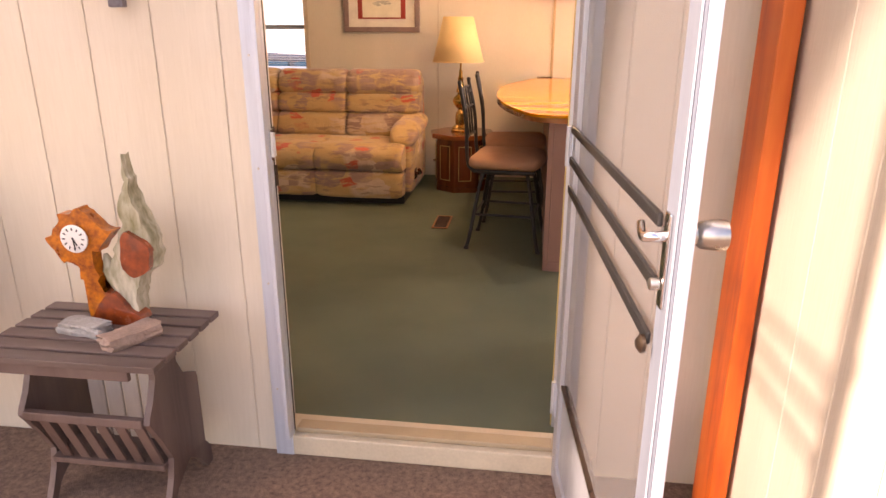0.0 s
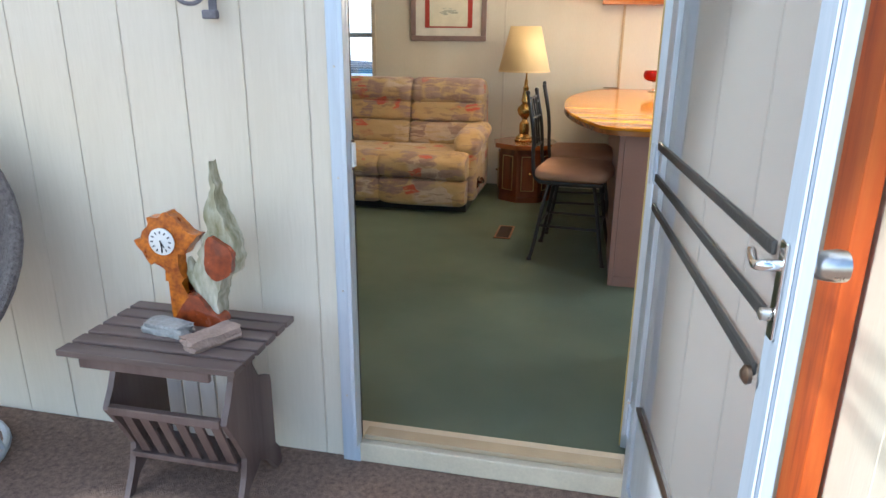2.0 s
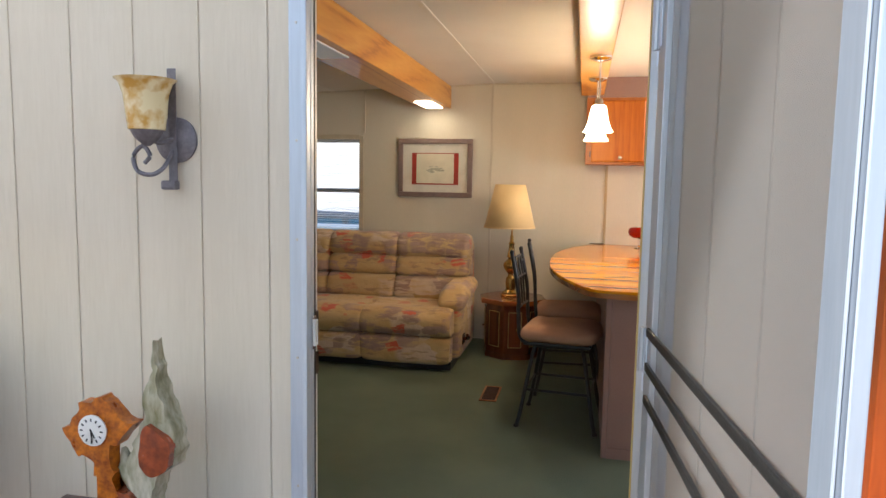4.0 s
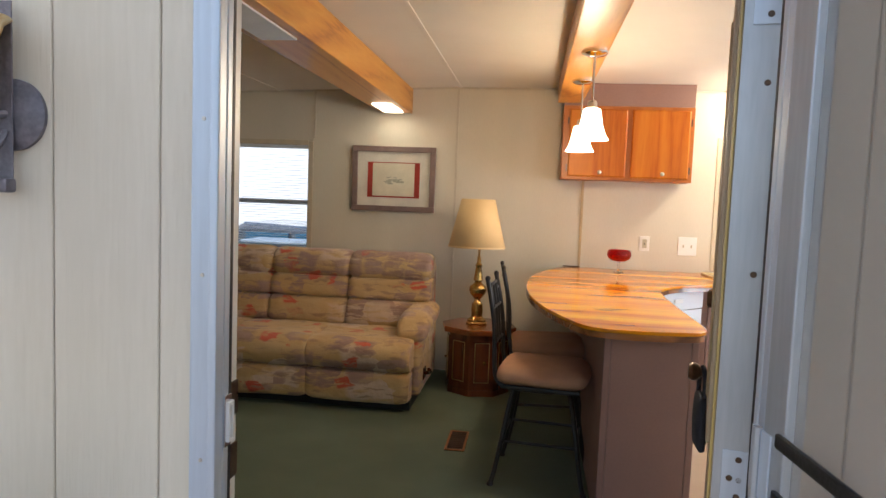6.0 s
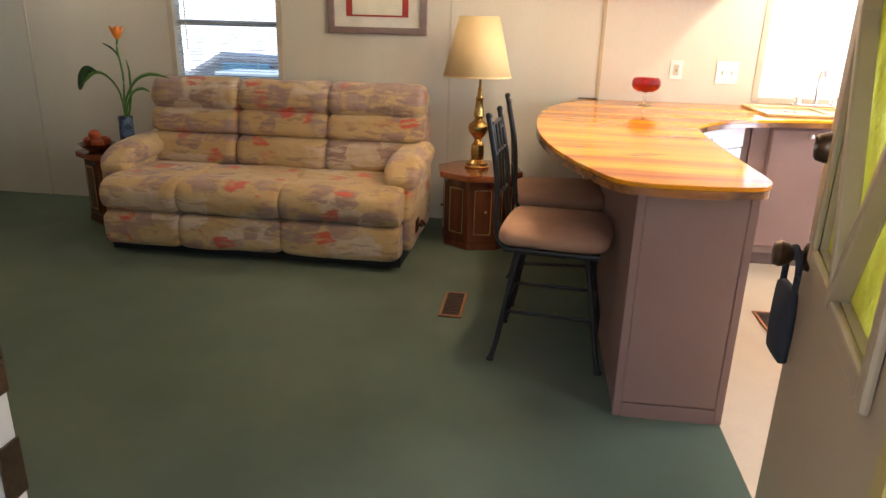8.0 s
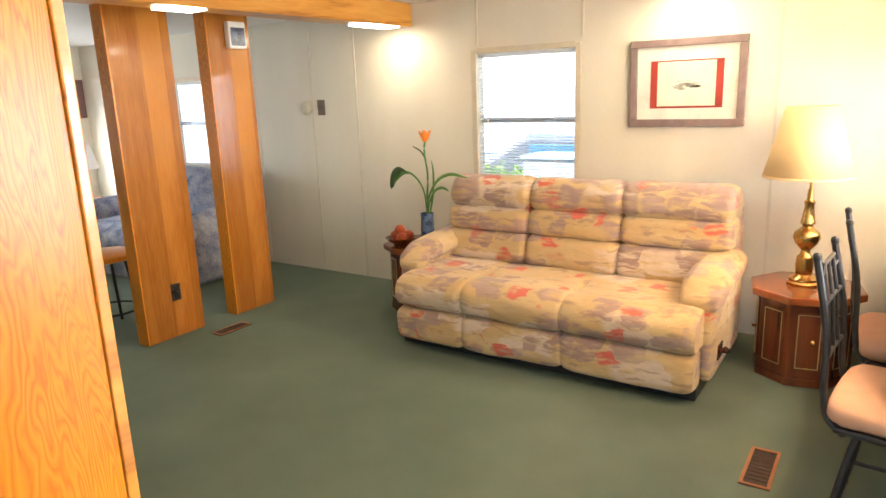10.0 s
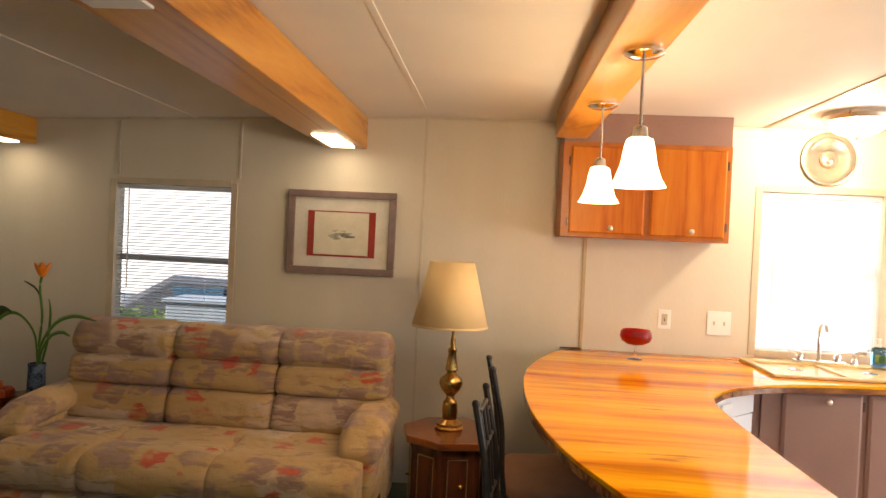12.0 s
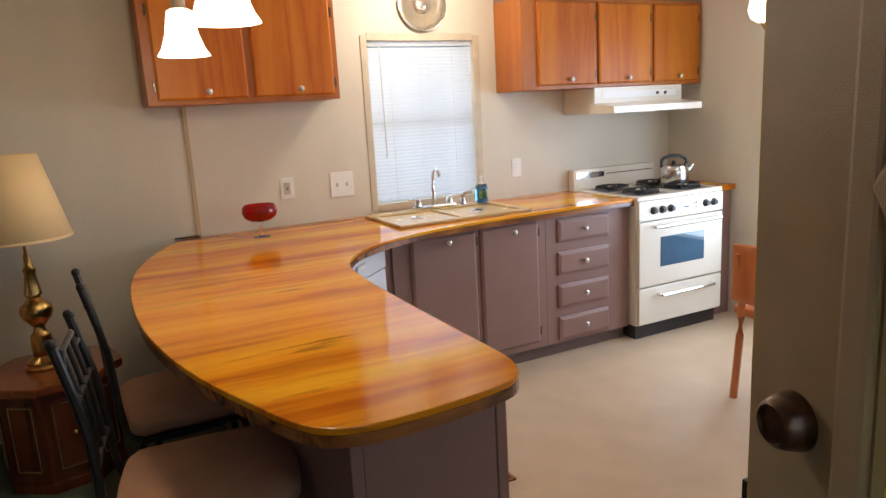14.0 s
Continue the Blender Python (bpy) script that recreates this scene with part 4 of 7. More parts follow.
part("outer_knob", turned(lathe(bmesh.new(), [(0.016, 0), (0.013, 0.010), (0.019, 0.016), (0.0225, 0.040), (0.021, 0.050), (0.010, 0.053)], seg=20), Matrix.Translation((SDW - 0.030, 0.0095, 1.065)) @ pose(0, 0, 0, -90)), NICKEL, sd, "round satin metal knob", smooth=True)
for zz in (0.22, 0.98, 1.72):
    hg = part("hinge", boxm((-0.03, 0.03, -0.018, -0.0145, zz, zz + 0.10)), ALU, sd, bevel=0.002)
    part("hinge_pin", tubem([(-0.004, -0.021, zz - 0.003), (-0.004, -0.021, zz + 0.103)], 0.007, 8), ALU_DULL, hg, smooth=True)

# entry door, opened inward along x = 0.6
EDT = 75.6
ED = thing("entry_door", (0.602, -0.130, 0.018), "open tan entry door with amber glass behind a diamond frame", "door", turn=EDT)
EDW, EDH, ET = 0.87, 1.99, 0.034
CX, CZ, RX, RZ = EDW / 2, 1.385, 0.25, 0.41
GX0, GX1, GZ0, GZ1 = 0.165, 0.705, 0.95, 1.82
part("leaf", boxm((0, GX0, -ET, ET, 0, EDH), (GX1, EDW, -ET, ET, 0, EDH), (GX0, GX1, -ET, ET, 0, GZ0), (GX0, GX1, -ET, ET, GZ1, EDH)), DOORPAINT, ED)
part("edge_band", boxm((EDW + 0.0005, EDW + 0.004, -ET + 0.001, ET - 0.001, 0, EDH)), DOOREDGE, ED, "yellowed varnished door edge")
part("hinge_edge_band", boxm((-0.005, -0.0005, -ET + 0.001, ET - 0.001, 0, EDH)), ALU_DULL, ED, "dull aluminium edge with screw heads")
part("hinge_edge_trim", boxm((0.003, 0.045, ET + 0.0005, ET + 0.006, 0, EDH)), DOOREDGE, ED, "yellowed varnished door edge", bevel=0.002)
for zz in (0.45, 0.9, 1.28, 1.62):
    part("edge_screw", turned(lathe(bmesh.new(), [(0.006, 0), (0.005, 0.003)], seg=8), Matrix.Translation((-0.005, -0.012, zz)) @ pose(0, 0, 0, 0, -90)), BRONZE, ED)
for zz in (0.15, 0.85, 1.72):
    hl = part("hinge_leaf", boxm((-0.008, -0.0052, -ET - 0.008, 0.018, zz, zz + 0.105)), ALU, ED, "worn metal hinge", bevel=0.003)
    for hy, hz in ((-0.010, 0.018), (0.004, 0.052), (-0.010, 0.088)):
        part("hinge_screw", turned(lathe(bmesh.new(), [(0.006, 0), (0.005, 0.002)], seg=10), Matrix.Translation((-0.008, hy, zz + hz)) @ pose(0, 0, 0, 0, -90)), BRONZE, hl)
    part("jamb_leaf", boxm((-0.012, -0.009, -ET - 0.052, -ET - 0.022, zz, zz + 0.105)), ALU_DULL, hl, bevel=0.002)
    part("hinge_knuckle", tubem([(-0.012, -ET - 0.014, zz - 0.002), (-0.012, -ET - 0.014, zz + 0.107)], 0.008, 8), ALU_DULL, hl, smooth=True)


def diamond(grow, y0, y1):
    """A diamond-shaped frame laid over the pane."""
    b = bmesh.new()
    a = [(CX, CZ - RZ), (CX + RX, CZ), (CX, CZ + RZ), (CX - RX, CZ)]
    vo = [[b.verts.new((CX + (x - CX) * grow, y, CZ + (z - CZ) * grow)) for x, z in a] for y in (y0, y1)]
    vi = [[b.verts.new((x, y, z)) for x, z in a] for y in (y0, y1)]
    for q in range(4):
        r = (q + 1) % 4
        b.faces.new((vo[1][q], vo[1][r], vi[1][r], vi[1][q]))
        b.faces.new((vo[0][r], vo[0][q], vi[0][q], vi[0][r]))
        b.faces.new((vo[0][q], vo[0][r], vo[1][r], vo[1][q]))
        b.faces.new((vi[0][r], vi[0][q], vi[1][q], vi[1][r]))
    return b


for y0, y1, d0, d1 in ((ET + 0.0005, ET + 0.014, ET - 0.0135, ET + 0.018), (-ET - 0.014, -ET - 0.0005, -ET - 0.018, -ET + 0.006)):
    part("glass_moulding", boxm((GX0 - 0.036, GX0 - 0.0005, y0, y1, GZ0 - 0.036, GZ1 + 0.036), (GX1 + 0.0005, GX1 + 0.036, y0, y1, GZ0 - 0.036, GZ1 + 0.036), (GX0 - 0.0005, GX1 + 0.0005, y0, y1, GZ0 - 0.036, GZ0), (GX0 - 0.0005, GX1 + 0.0005, y0, y1, GZ1, GZ1 + 0.036)), DOORPAINT, ED, "raised moulding round the glass", bevel=0.006)
    part("diamond_moulding", diamond(1.11, d0, d1), DOORPAINT, ED, "raised diamond moulding", bevel=0.005)
part("amber_pane", boxm((GX0 + 0.0005, GX1 - 0.0005, ET - 0.022, ET - 0.014, GZ0 + 0.0005, GZ1 - 0.0005)), GREENGLASS, ED, "textured amber-green glass")
BACK = 0.068
part("deadbolt", turned(lathe(bmesh.new(), [(0.032, 0), (0.031, 0.010), (0.026, 0.026), (0.021, 0.030), (0.020, 0.025), (0.010, 0.026), (0.003, 0.026)], seg=28), Matrix.Translation((EDW - BACK, ET + 0.0005, 1.13)) @ pose(0, 0, 0, -90)), BRONZE, ED, "dark bronze keyed deadbolt", smooth=True)
kn = part("door_knob", turned(lathe(bmesh.new(), [(0.032, 0), (0.030, 0.008), (0.013, 0.014), (0.012, 0.03), (0.024, 0.042), (0.028, 0.056), (0.022, 0.068), (0.006, 0.071)], seg=24), Matrix.Translation((EDW - BACK, ET + 0.0005, 0.905)) @ pose(0, 0, 0, -90)), BRONZE, ED, "dark bronze door knob", smooth=True)
part("inside_knob", turned(lathe(bmesh.new(), [(0.032, 0), (0.030, 0.008), (0.013, 0.014), (0.012, 0.03), (0.024, 0.042), (0.028, 0.056), (0.022, 0.068), (0.006, 0.071)], seg=24), Matrix.Translation((EDW - BACK, -ET - 0.0005, 0.905)) @ pose(0, 0, 0, 90)), BRONZE, ED, smooth=True)
# cloth sleeve that hangs on the knob
kp = ED.matrix_basis @ Vector((EDW - BACK, ET + 0.028, 0))
kx, ky = kp.x, kp.y
sl = thing("knob_hanger", (kx, ky, 0.695), "black cloth door hanger looped over the knob", "door hanger")
bm = cushion(-0.012, 0.012, -0.05, 0.05, 0.0, 0.16, 0.006, 0.01, 5)
part("pouch", bm, NAVY, sl, smooth=True)
part("loop", tubem(spline([(0, -0.035, 0.155), (0, -0.032, 0.21), (0, 0, 0.245), (0, 0.032, 0.21), (0, 0.035, 0.155)], 5), 0.007, 8), NAVY, sl, smooth=True)

# ---- sofa ----
so = thing("reclining_sofa", (-1.43, 3.35, 0), "three-seat beige patterned reclining sofa on green carpet", "sofa")
X0, X1 = -2.33 + 1.43, -0.51 + 1.43


def quilt(x0, x1, section, puff, n=19, seed=0):
    """A tightly stuffed length of upholstery: a closed section in y and z run along x, drawn in towards its end seams."""
    prof = spline([(0, y, z) for y, z in section] + [(0, *section[0])], 5)[:-1]
    cy = sum(p.y for p in prof) / len(prof)
    cz = sum(p.z for p in prof) / len(prof)
    b = bmesh.new()
    rings = []
    for i in range(n):
        u = -1 + 2 * i / (n - 1)
        u = math.sin(u * math.pi / 2)
        pull = puff * abs(u) ** 16
        ring = []
        for p in prof:
            d = Vector((0, p.y - cy, p.z - cz))
            d.normalize()
            q = Vector(((x0 + x1) / 2 + u * (x1 - x0) / 2, p.y, p.z)) - d * pull
            q += noise.noise_vector(q * 8 + Vector((seed, 0, 0))) * 0.006
            q += Vector((0, 0, noise.noise(Vector((q.x * 3.5, seed, q.y * 5))) * 0.007))
            ring.append(b.verts.new(q))
        rings.append(ring)
    k_ = len(prof)
    for r0, r1 in zip(rings, rings[1:]):
        for j in range(k_):
            b.faces.new((r0[j], r0[(j + 1) % k_], r1[(j + 1) % k_], r1[j]))
    for r, xx, flip in ((rings[0], x0, True), (rings[-1], x1, False)):
        c = b.verts.new((xx, cy, cz))
        for j in range(k_):
            b.faces.new((r[j], c, r[(j + 1) % k_]) if flip else (r[(j + 1) % k_], c, r[j]))
    return b


HEADROLL = [(0.15, 0.79), (0.115, 0.84), (0.125, 0.915), (0.17, 0.975), (0.26, 0.99), (0.36, 0.965), (0.40, 0.86), (0.36, 0.785)]
MIDBACK = [(0.14, 0.628), (0.085, 0.655), (0.095, 0.735), (0.14, 0.792), (0.36, 0.80), (0.38, 0.63)]
LUMBAR = [(0.13, 0.43), (0.045, 0.455), (0.045, 0.55), (0.10, 0.633), (0.34, 0.64), (0.37, 0.42)]
SEAT = [(-0.46, 0.262), (-0.545, 0.278), (-0.575, 0.35), (-0.545, 0.425), (-0.44, 0.463), (-0.20, 0.458), (0.08, 0.452), (0.15, 0.40), (0.12, 0.27), (-0.15, 0.262)]
FRONT = [(-0.50, 0.052), (-0.552, 0.075), (-0.565, 0.16), (-0.545, 0.250), (-0.46, 0.268), (-0.38, 0.25), (-0.38, 0.07)]
cuts = [X0, X0 + 0.60, X0 + 1.20, X1]
for i in range(3):
    a, b = cuts[i], cuts[i + 1]
    bk = part("back_cushion", quilt(a - 0.002, b + 0.002, HEADROLL, 0.034, seed=i), SOFATOP, so, smooth=True)
    part("back_middle", quilt(a - 0.002, b + 0.002, MIDBACK, 0.032, seed=i + 5), SOFA, bk, smooth=True)
    part("back_lumbar", quilt(a - 0.002, b + 0.002, LUMBAR, 0.032, seed=i + 9), SOFA, bk, smooth=True)
scut = [X0 + 0.02, X0 + 0.49, X0 + 1.11, X1 - 0.02]
for i in range(3):
    a, b = scut[i], scut[i + 1]
    part("seat_cushion", quilt(a - 0.003, b + 0.003, SEAT, 0.026, seed=i + 13), SOFA, so, smooth=True)
    part("front_panel", quilt(a - 0.002, b + 0.002, FRONT, 0.024, seed=i + 21), SOFA, so, smooth=True)
for s, x0, x1 in ((-1, X0 - 0.105, X0 + 0.07), (1, X1 - 0.065, X1 + 0.045)):
    ar = part("arm", cushion(x0 + 0.015, x1 - 0.015, -0.36, 0.36, 0.06, 0.53, 0.010, 0.035, 10, 30 + s), SOFA, so, smooth=True)
    grow = (0.0, 0.02) if s < 0 else (0.09, 0.015)
    bm = cushion(x0 - grow[0], x1 + grow[1], -0.36, 0.30, 0.485, 0.605, 0.016, 0.05, 14, 33 + s)
    for v in bm.verts:
        v.co.z += 0.06 * (v.co.y + 0.05) - 0.05 * min(1.0, max(0.0, (-0.24 - v.co.y) / 0.12))
    part("arm_pad", bm, SOFA, ar, smooth=True)
part("back_frame", cushion(X0 + 0.0, X1 - 0.005, 0.31, 0.50, 0.06, 0.945, 0.004, 0.05, 12, 40), SOFA, so, smooth=True)
part("base", boxm((X0 + 0.0, X1 - 0.02, -0.46, 0.40, 0.0, 0.07)), BLACK, so, "black recessed base", bevel=0.005)
hnd = part("recline_handle", tubem(spline([(X1 + 0.03, -0.22, 0.20), (X1 + 0.06, -0.22, 0.20), (X1 + 0.08, -0.25, 0.215), (X1 + 0.08, -0.32, 0.25)], 5), 0.013, 8), CHERRY, so, "dark wooden recliner handle", smooth=True)
part("handle_plate", boxm((X1 + 0.030, X1 + 0.040, -0.27, -0.17, 0.16, 0.24)), CHERRY, hnd, bevel=0.003)

# ---- octagonal side tables ----


def octagon(r, z0, z1, rot=22.5):
    return slab([(r * math.cos(radians(rot + 45 * i)), r * math.sin(radians(rot + 45 * i))) for i in range(8)], z0, z1)


def side_table(loc, turn, label):
    t = thing("side_table", loc, label, "side table", "octagonal side tables", turn=turn)
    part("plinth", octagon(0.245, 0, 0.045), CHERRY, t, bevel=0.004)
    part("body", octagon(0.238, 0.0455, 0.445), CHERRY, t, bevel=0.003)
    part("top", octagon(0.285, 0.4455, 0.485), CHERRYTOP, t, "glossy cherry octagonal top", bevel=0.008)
    for i in range(8):
        a = radians(45 * i)
        ap = 0.238 * math.cos(radians(22.5))
        m = Matrix.Rotation(a, 4, "Z")
        w = 0.066
        d = part("door_panel" if i % 2 else "side_panel", turned(boxm((ap + 0.0005, ap + 0.007, -w, w, 0.085, 0.405)), m), CHERRY, t, bevel=0.003)
        fr = bmesh.new()
        e = 0.012
        for dd in ((-w + e, w - e, 0.10, 0.105), (-w + e, w - e, 0.385, 0.39), (-w + e, -w + e + 0.005, 0.105, 0.385), (w - e - 0.005, w - e, 0.105, 0.385)):
            box(fr, ap + 0.0072, ap + 0.0095, *dd)
        part("inlay", turned(fr, m), GOLDLINE, d, "thin gold inlay frame")
        if i % 2 == 0:
            part("pull", turned(turned(lathe(bmesh.new(), [(0.014, 0), (0.012, 0.004), (0.004, 0.008), (0.009, 0.018), (0.004, 0.024)], seg=12), Matrix.Translation((ap + 0.007, 0.02, 0.245)) @ pose(0, 0, 0, 0, 90)), m), BRASS, d, "small brass pull", smooth=True)
    return t


side_table((-0.14, 3.54, 0), 12, "dark cherry octagonal side table with gold inlay under a brass lamp")
side_table((-2.63, 3.55, 0), 12, "dark cherry octagonal side table with gold inlay under a flower vase")

# table lamp
tl = thing("table_lamp", (-0.16, 3.55, 0.485), "brass table lamp with a cream empire shade", "lamp")
part("base", lathe(bmesh.new(), [(0.078, 0), (0.080, 0.012), (0.070, 0.022), (0.070, 0.034), (0.052, 0.046), (0.040, 0.058)], seg=28), BRASS, tl, smooth=True)
part("column", lathe(bmesh.new(), [(0.040, 0.0585), (0.044, 0.10), (0.040, 0.15), (0.026, 0.165), (0.022, 0.185), (0.036, 0.20), (0.056, 0.225), (0.066, 0.255), (0.060, 0.28), (0.036, 0.30), (0.024, 0.315), (0.036, 0.33), (0.030, 0.36),
                                   (0.022, 0.42), (0.027, 0.44), (0.016, 0.455), (0.014, 0.50), (0.008, 0.51), (0.008, 0.80)], seg=28), BRASS, tl, smooth=True)
bm = turned(lathe(bmesh.new(), [(0.210, 0.575), (0.124, 0.925)], seg=40, close=False), Matrix.Translation((-0.022, 0, 0)))
sh = part("shade", bm, SHADE, tl, "cream fabric empire shade", smooth=True)
md = sh.modifiers.new("thickness", "SOLIDIFY")
md.thickness = 0.003
part("shade_rim", lathe(bmesh.new(), [(0.2115, 0.570), (0.2125, 0.574), (0.2110, 0.582), (0.208, 0.578)], (-0.022, 0, 0), seg=40, close=False), SHADE, sh, smooth=True)
part("finial", lathe(bmesh.new(), [(0.006, 0.80), (0.009, 0.895), (0.011, 0.908), (0.004, 0.921)], (-0.012, 0, 0), seg=12), BRASS, tl, smooth=True)
part("harp", tubem(spline([(0.0, -0.01, 0.60), (0, -0.055, 0.70), (0, -0.04, 0.86), (0, 0, 0.91), (0, 0.04, 0.86), (0, 0.055, 0.70), (0, 0.01, 0.60)], 5), 0.003, 6), BRASS, tl)

# ---- bar stools; the sitter faces +x ----
st = thing("bar_stool", (0.315, 2.03, 0), "black iron bar stool with a pink-beige padded seat", "stool", "bar stools", turn=-6)
part("seat", cushion(-0.215, 0.215, -0.205, 0.205, 0.503, 0.592, 0.018, 0.042, 11, 50), SEATFAB, st, "pink-beige padded seat", smooth=True)
part("seat_ring", tubem([(-0.19, -0.19, 0.50), (0.18, -0.20, 0.50), (0.18, 0.20, 0.50), (-0.19, 0.19, 0.50)], 0.011, 8, True), IRON, st, smooth=True)
for sx, sy in ((-1, -1), (1, -1), (1, 1), (-1, 1)):
    lg = part("leg", tubem(spline([(sx * 0.13, sy * 0.13, 0.498), (sx * 0.155, sy * 0.150, 0.40), (sx * 0.205, sy * 0.185, 0.10), (sx * 0.225, sy * 0.20, 0.012)], 5), 0.012, 8), IRON, st, smooth=True)
    part("foot_glide", lathe(bmesh.new(), [(0.017, 0), (0.018, 0.006), (0.012, 0.016)], (sx * 0.227, sy * 0.2015, 0), 10), IRON, lg, smooth=True)
part("foot_ring", tubem([(-0.185, -0.172, 0.22), (0.185, -0.172, 0.22), (0.185, 0.172, 0.22), (-0.185, 0.172, 0.22)], 0.008, 8, True), IRON, st, smooth=True)
part("swivel_plate", boxm((-0.15, 0.15, -0.15, 0.15, 0.475, 0.492)), IRON, st, bevel=0.004)
for sy in (-1, 1):
    po = part("back_post", tubem(spline([(0.06, sy * 0.185, 0.492), (-0.14, sy * 0.178, 0.494), (-0.215, sy * 0.165, 0.515), (-0.238, sy * 0.150, 0.60), (-0.250, sy * 0.142, 0.80), (-0.292, sy * 0.135, 1.015)], 6), 0.0115, 8), IRON, st, smooth=True)
    part("finial", lathe(bmesh.new(), [(0.010, 0), (0.0135, 0.006), (0.0135, 0.016), (0.009, 0.022), (0.003, 0.024)], (-0.292, sy * 0.135, 1.010), 12), IRON, po, smooth=True)
part("back_rail", tubem([(-0.280, -0.137, 0.955), (-0.284, -0.095, 0.945), (-0.284, -0.085, 0.985), (-0.285, 0.085, 0.985), (-0.284, 0.095, 0.945), (-0.280, 0.137, 0.955)], 0.008, 8), IRON, st, smooth=True)
part("back_rail", tubem([(-0.263, -0.138, 0.865), (-0.264, 0.0, 0.868), (-0.263, 0.138, 0.865)], 0.007, 8), IRON, st, smooth=True)
part("back_rail", tubem([(-0.245, -0.145, 0.69), (-0.247, 0.0, 0.695), (-0.245, 0.145, 0.69)], 0.008, 8), IRON, st, smooth=True)
for sy in (-0.07, 0.0, 0.07):
    part("back_spindle", tubem([(-0.247, sy, 0.695), (-0.263, sy, 0.866), (-0.285, sy, 0.984)], 0.0065, 8), IRON, st, smooth=True)
copy_thing(st, pose(0.345, 2.68, 0, 0, 0, 4))

# ---- peninsula and worktop ----
pb = thing("peninsula_base", (0.735, 2.4, 0), "mauve painted breakfast bar base standing on carpet", "kitchen island")
part("body", boxm((0.55, 0.925, 1.512, 3.99, 0.001, 0.862)), MAUVE, pb, world_space=True, bevel=0.004)
part("end_panel", boxm((0.575, 0.905, 1.500, 1.5115, 0.06, 0.862)), MAUVE, pb, world_space=True, bevel=0.002)
for x in (0.545, 0.9055):
    part("corner_strip", boxm((x, x + 0.029, 1.497, 1.5115, 0.0, 0.862)), MAUVE, pb, "mauve corner moulding", world_space=True, bevel=0.004)
part("skirting", boxm((0.5745, 0.905, 1.494, 1.4995, 0.0, 0.058)), MAUVE, pb, world_space=True, bevel=0.002)

edge_pts = [(0.56, 3.995), (0.44, 3.86), (0.30, 3.50), (0.225, 3.15), (0.20, 2.75), (0.215, 2.32), (0.28, 1.92), (0.38, 1.60), (0.45, 1.44), (0.53, 1.385), (0.66, 1.375), (0.82, 1.39), (0.915, 1.42), (0.96, 1.50), (0.968, 1.64), (0.966, 2.05),
            (0.975, 2.50), (1.005, 2.76), (1.10, 2.95), (1.22, 3.07), (1.40, 3.18), (1.65, 3.26), (2.0, 3.315), (2.5, 3.335), (3.035, 3.34)]
outline = [(p.x, p.y) for p in spline([(x, y, 0) for x, y in edge_pts], 5)] + [(3.035, 3.995)]
wt = thing("worktop", (0.6, 2.6, 0.865), "glossy orange wood-grain laminate curved worktop", "countertop")
# sink cut-out is covered by the sink, which sits on the top
part("top", slab(outline, 0.889, 0.905), COUNTER, wt, world_space=True, bevel=0.004)
part("edge_band", slab(outline, 0.8635, 0.8888), COUNTER_EDGE, wt, "dark streaked laminate edge", world_space=True)
part("corner_shim", boxm((0.47, 0.60, 3.975, 3.994, 0.906, 0.914)), BRONZE, wt, "thin dark strip at the wall", world_space=True, bevel=0.001)

# ---- base units ----


def knob(parent, x, y, z):
    part("knob", turned(lathe(bmesh.new(), [(0.006, 0), (0.006, 0.010), (0.014, 0.016), (0.016, 0.022), (0.010, 0.028), (0.003, 0.0295)], seg=14), Matrix.Translation((x, y, z)) @ pose(0, 0, 0, 90)), NICKEL, parent, "small satin nickel knob", smooth=True, world_space=True)


FY = 3.385


def raised(x0, x1, z0, z1, y, t=0.019, m=0.014):
    """A door leaf with a bevelled rim."""
    b = bmesh.new()
    v = [[b.verts.new(c) for c in ((x0 + d, yy, z0 + d), (x1 - d, yy, z0 + d), (x1 - d, yy, z1 - d), (x0 + d, yy, z1 - d))] for d, yy in ((0, y), (0, y - t * 0.55), (m, y - t))]
    b.faces.new(v[0])
    b.faces.new(v[2])
    for p, q in ((0, 1), (1, 2)):
        for i in range(4):
            b.faces.new((v[p][i], v[p][(i + 1) % 4], v[q][(i + 1) % 4], v[q][i]))
    return b


bu = thing("base_cabinet", (1.94, 3.7, 0), "mauve painted sink cabinet with two doors", "cabinet", "kitchen base units")
part("body", boxm((1.445, 2.405, FY, 3.99, 0.085, 0.862)), MAUVE, bu, world_space=True, bevel=0.002)
part("toe_kick", boxm((1.445, 2.405, FY + 0.045, 3.9, 0.0, 0.0848)), MAUVE_SHADED, bu, world_space=True)
for x0, x1, hx in ((1.545, 1.935, 1), (1.965, 2.345, 1)):
    d = part("door", raised(x0, x1, 0.125, 0.845, FY - 0.0005), MAUVE, bu, world_space=True)
    knob(d, (x0 + x1) / 2 + (0.02 if x0 < 1.8 else 0.02), FY - 0.0198, 0.805)
    for zz in (0.17, 0.76):
        part("hinge", boxm((x1 + 0.002, x1 + 0.016, FY - 0.009, FY - 0.0008, zz, zz + 0.05)), BRONZE, d, "dark bronze hinge", world_space=True, bevel=0.002)
du = thing("drawer_unit", (2.72, 3.7, 0), "mauve painted unit with four drawers", "cabinet", "kitchen base units")
part("body", boxm((2.406, 3.03, FY, 3.99, 0.085, 0.862)), MAUVE, du, world_space=True, bevel=0.002)
part("toe_kick", boxm((2.406, 3.03, FY + 0.045, 3.9, 0.0, 0.0848)), MAUVE_SHADED, du, world_space=True)
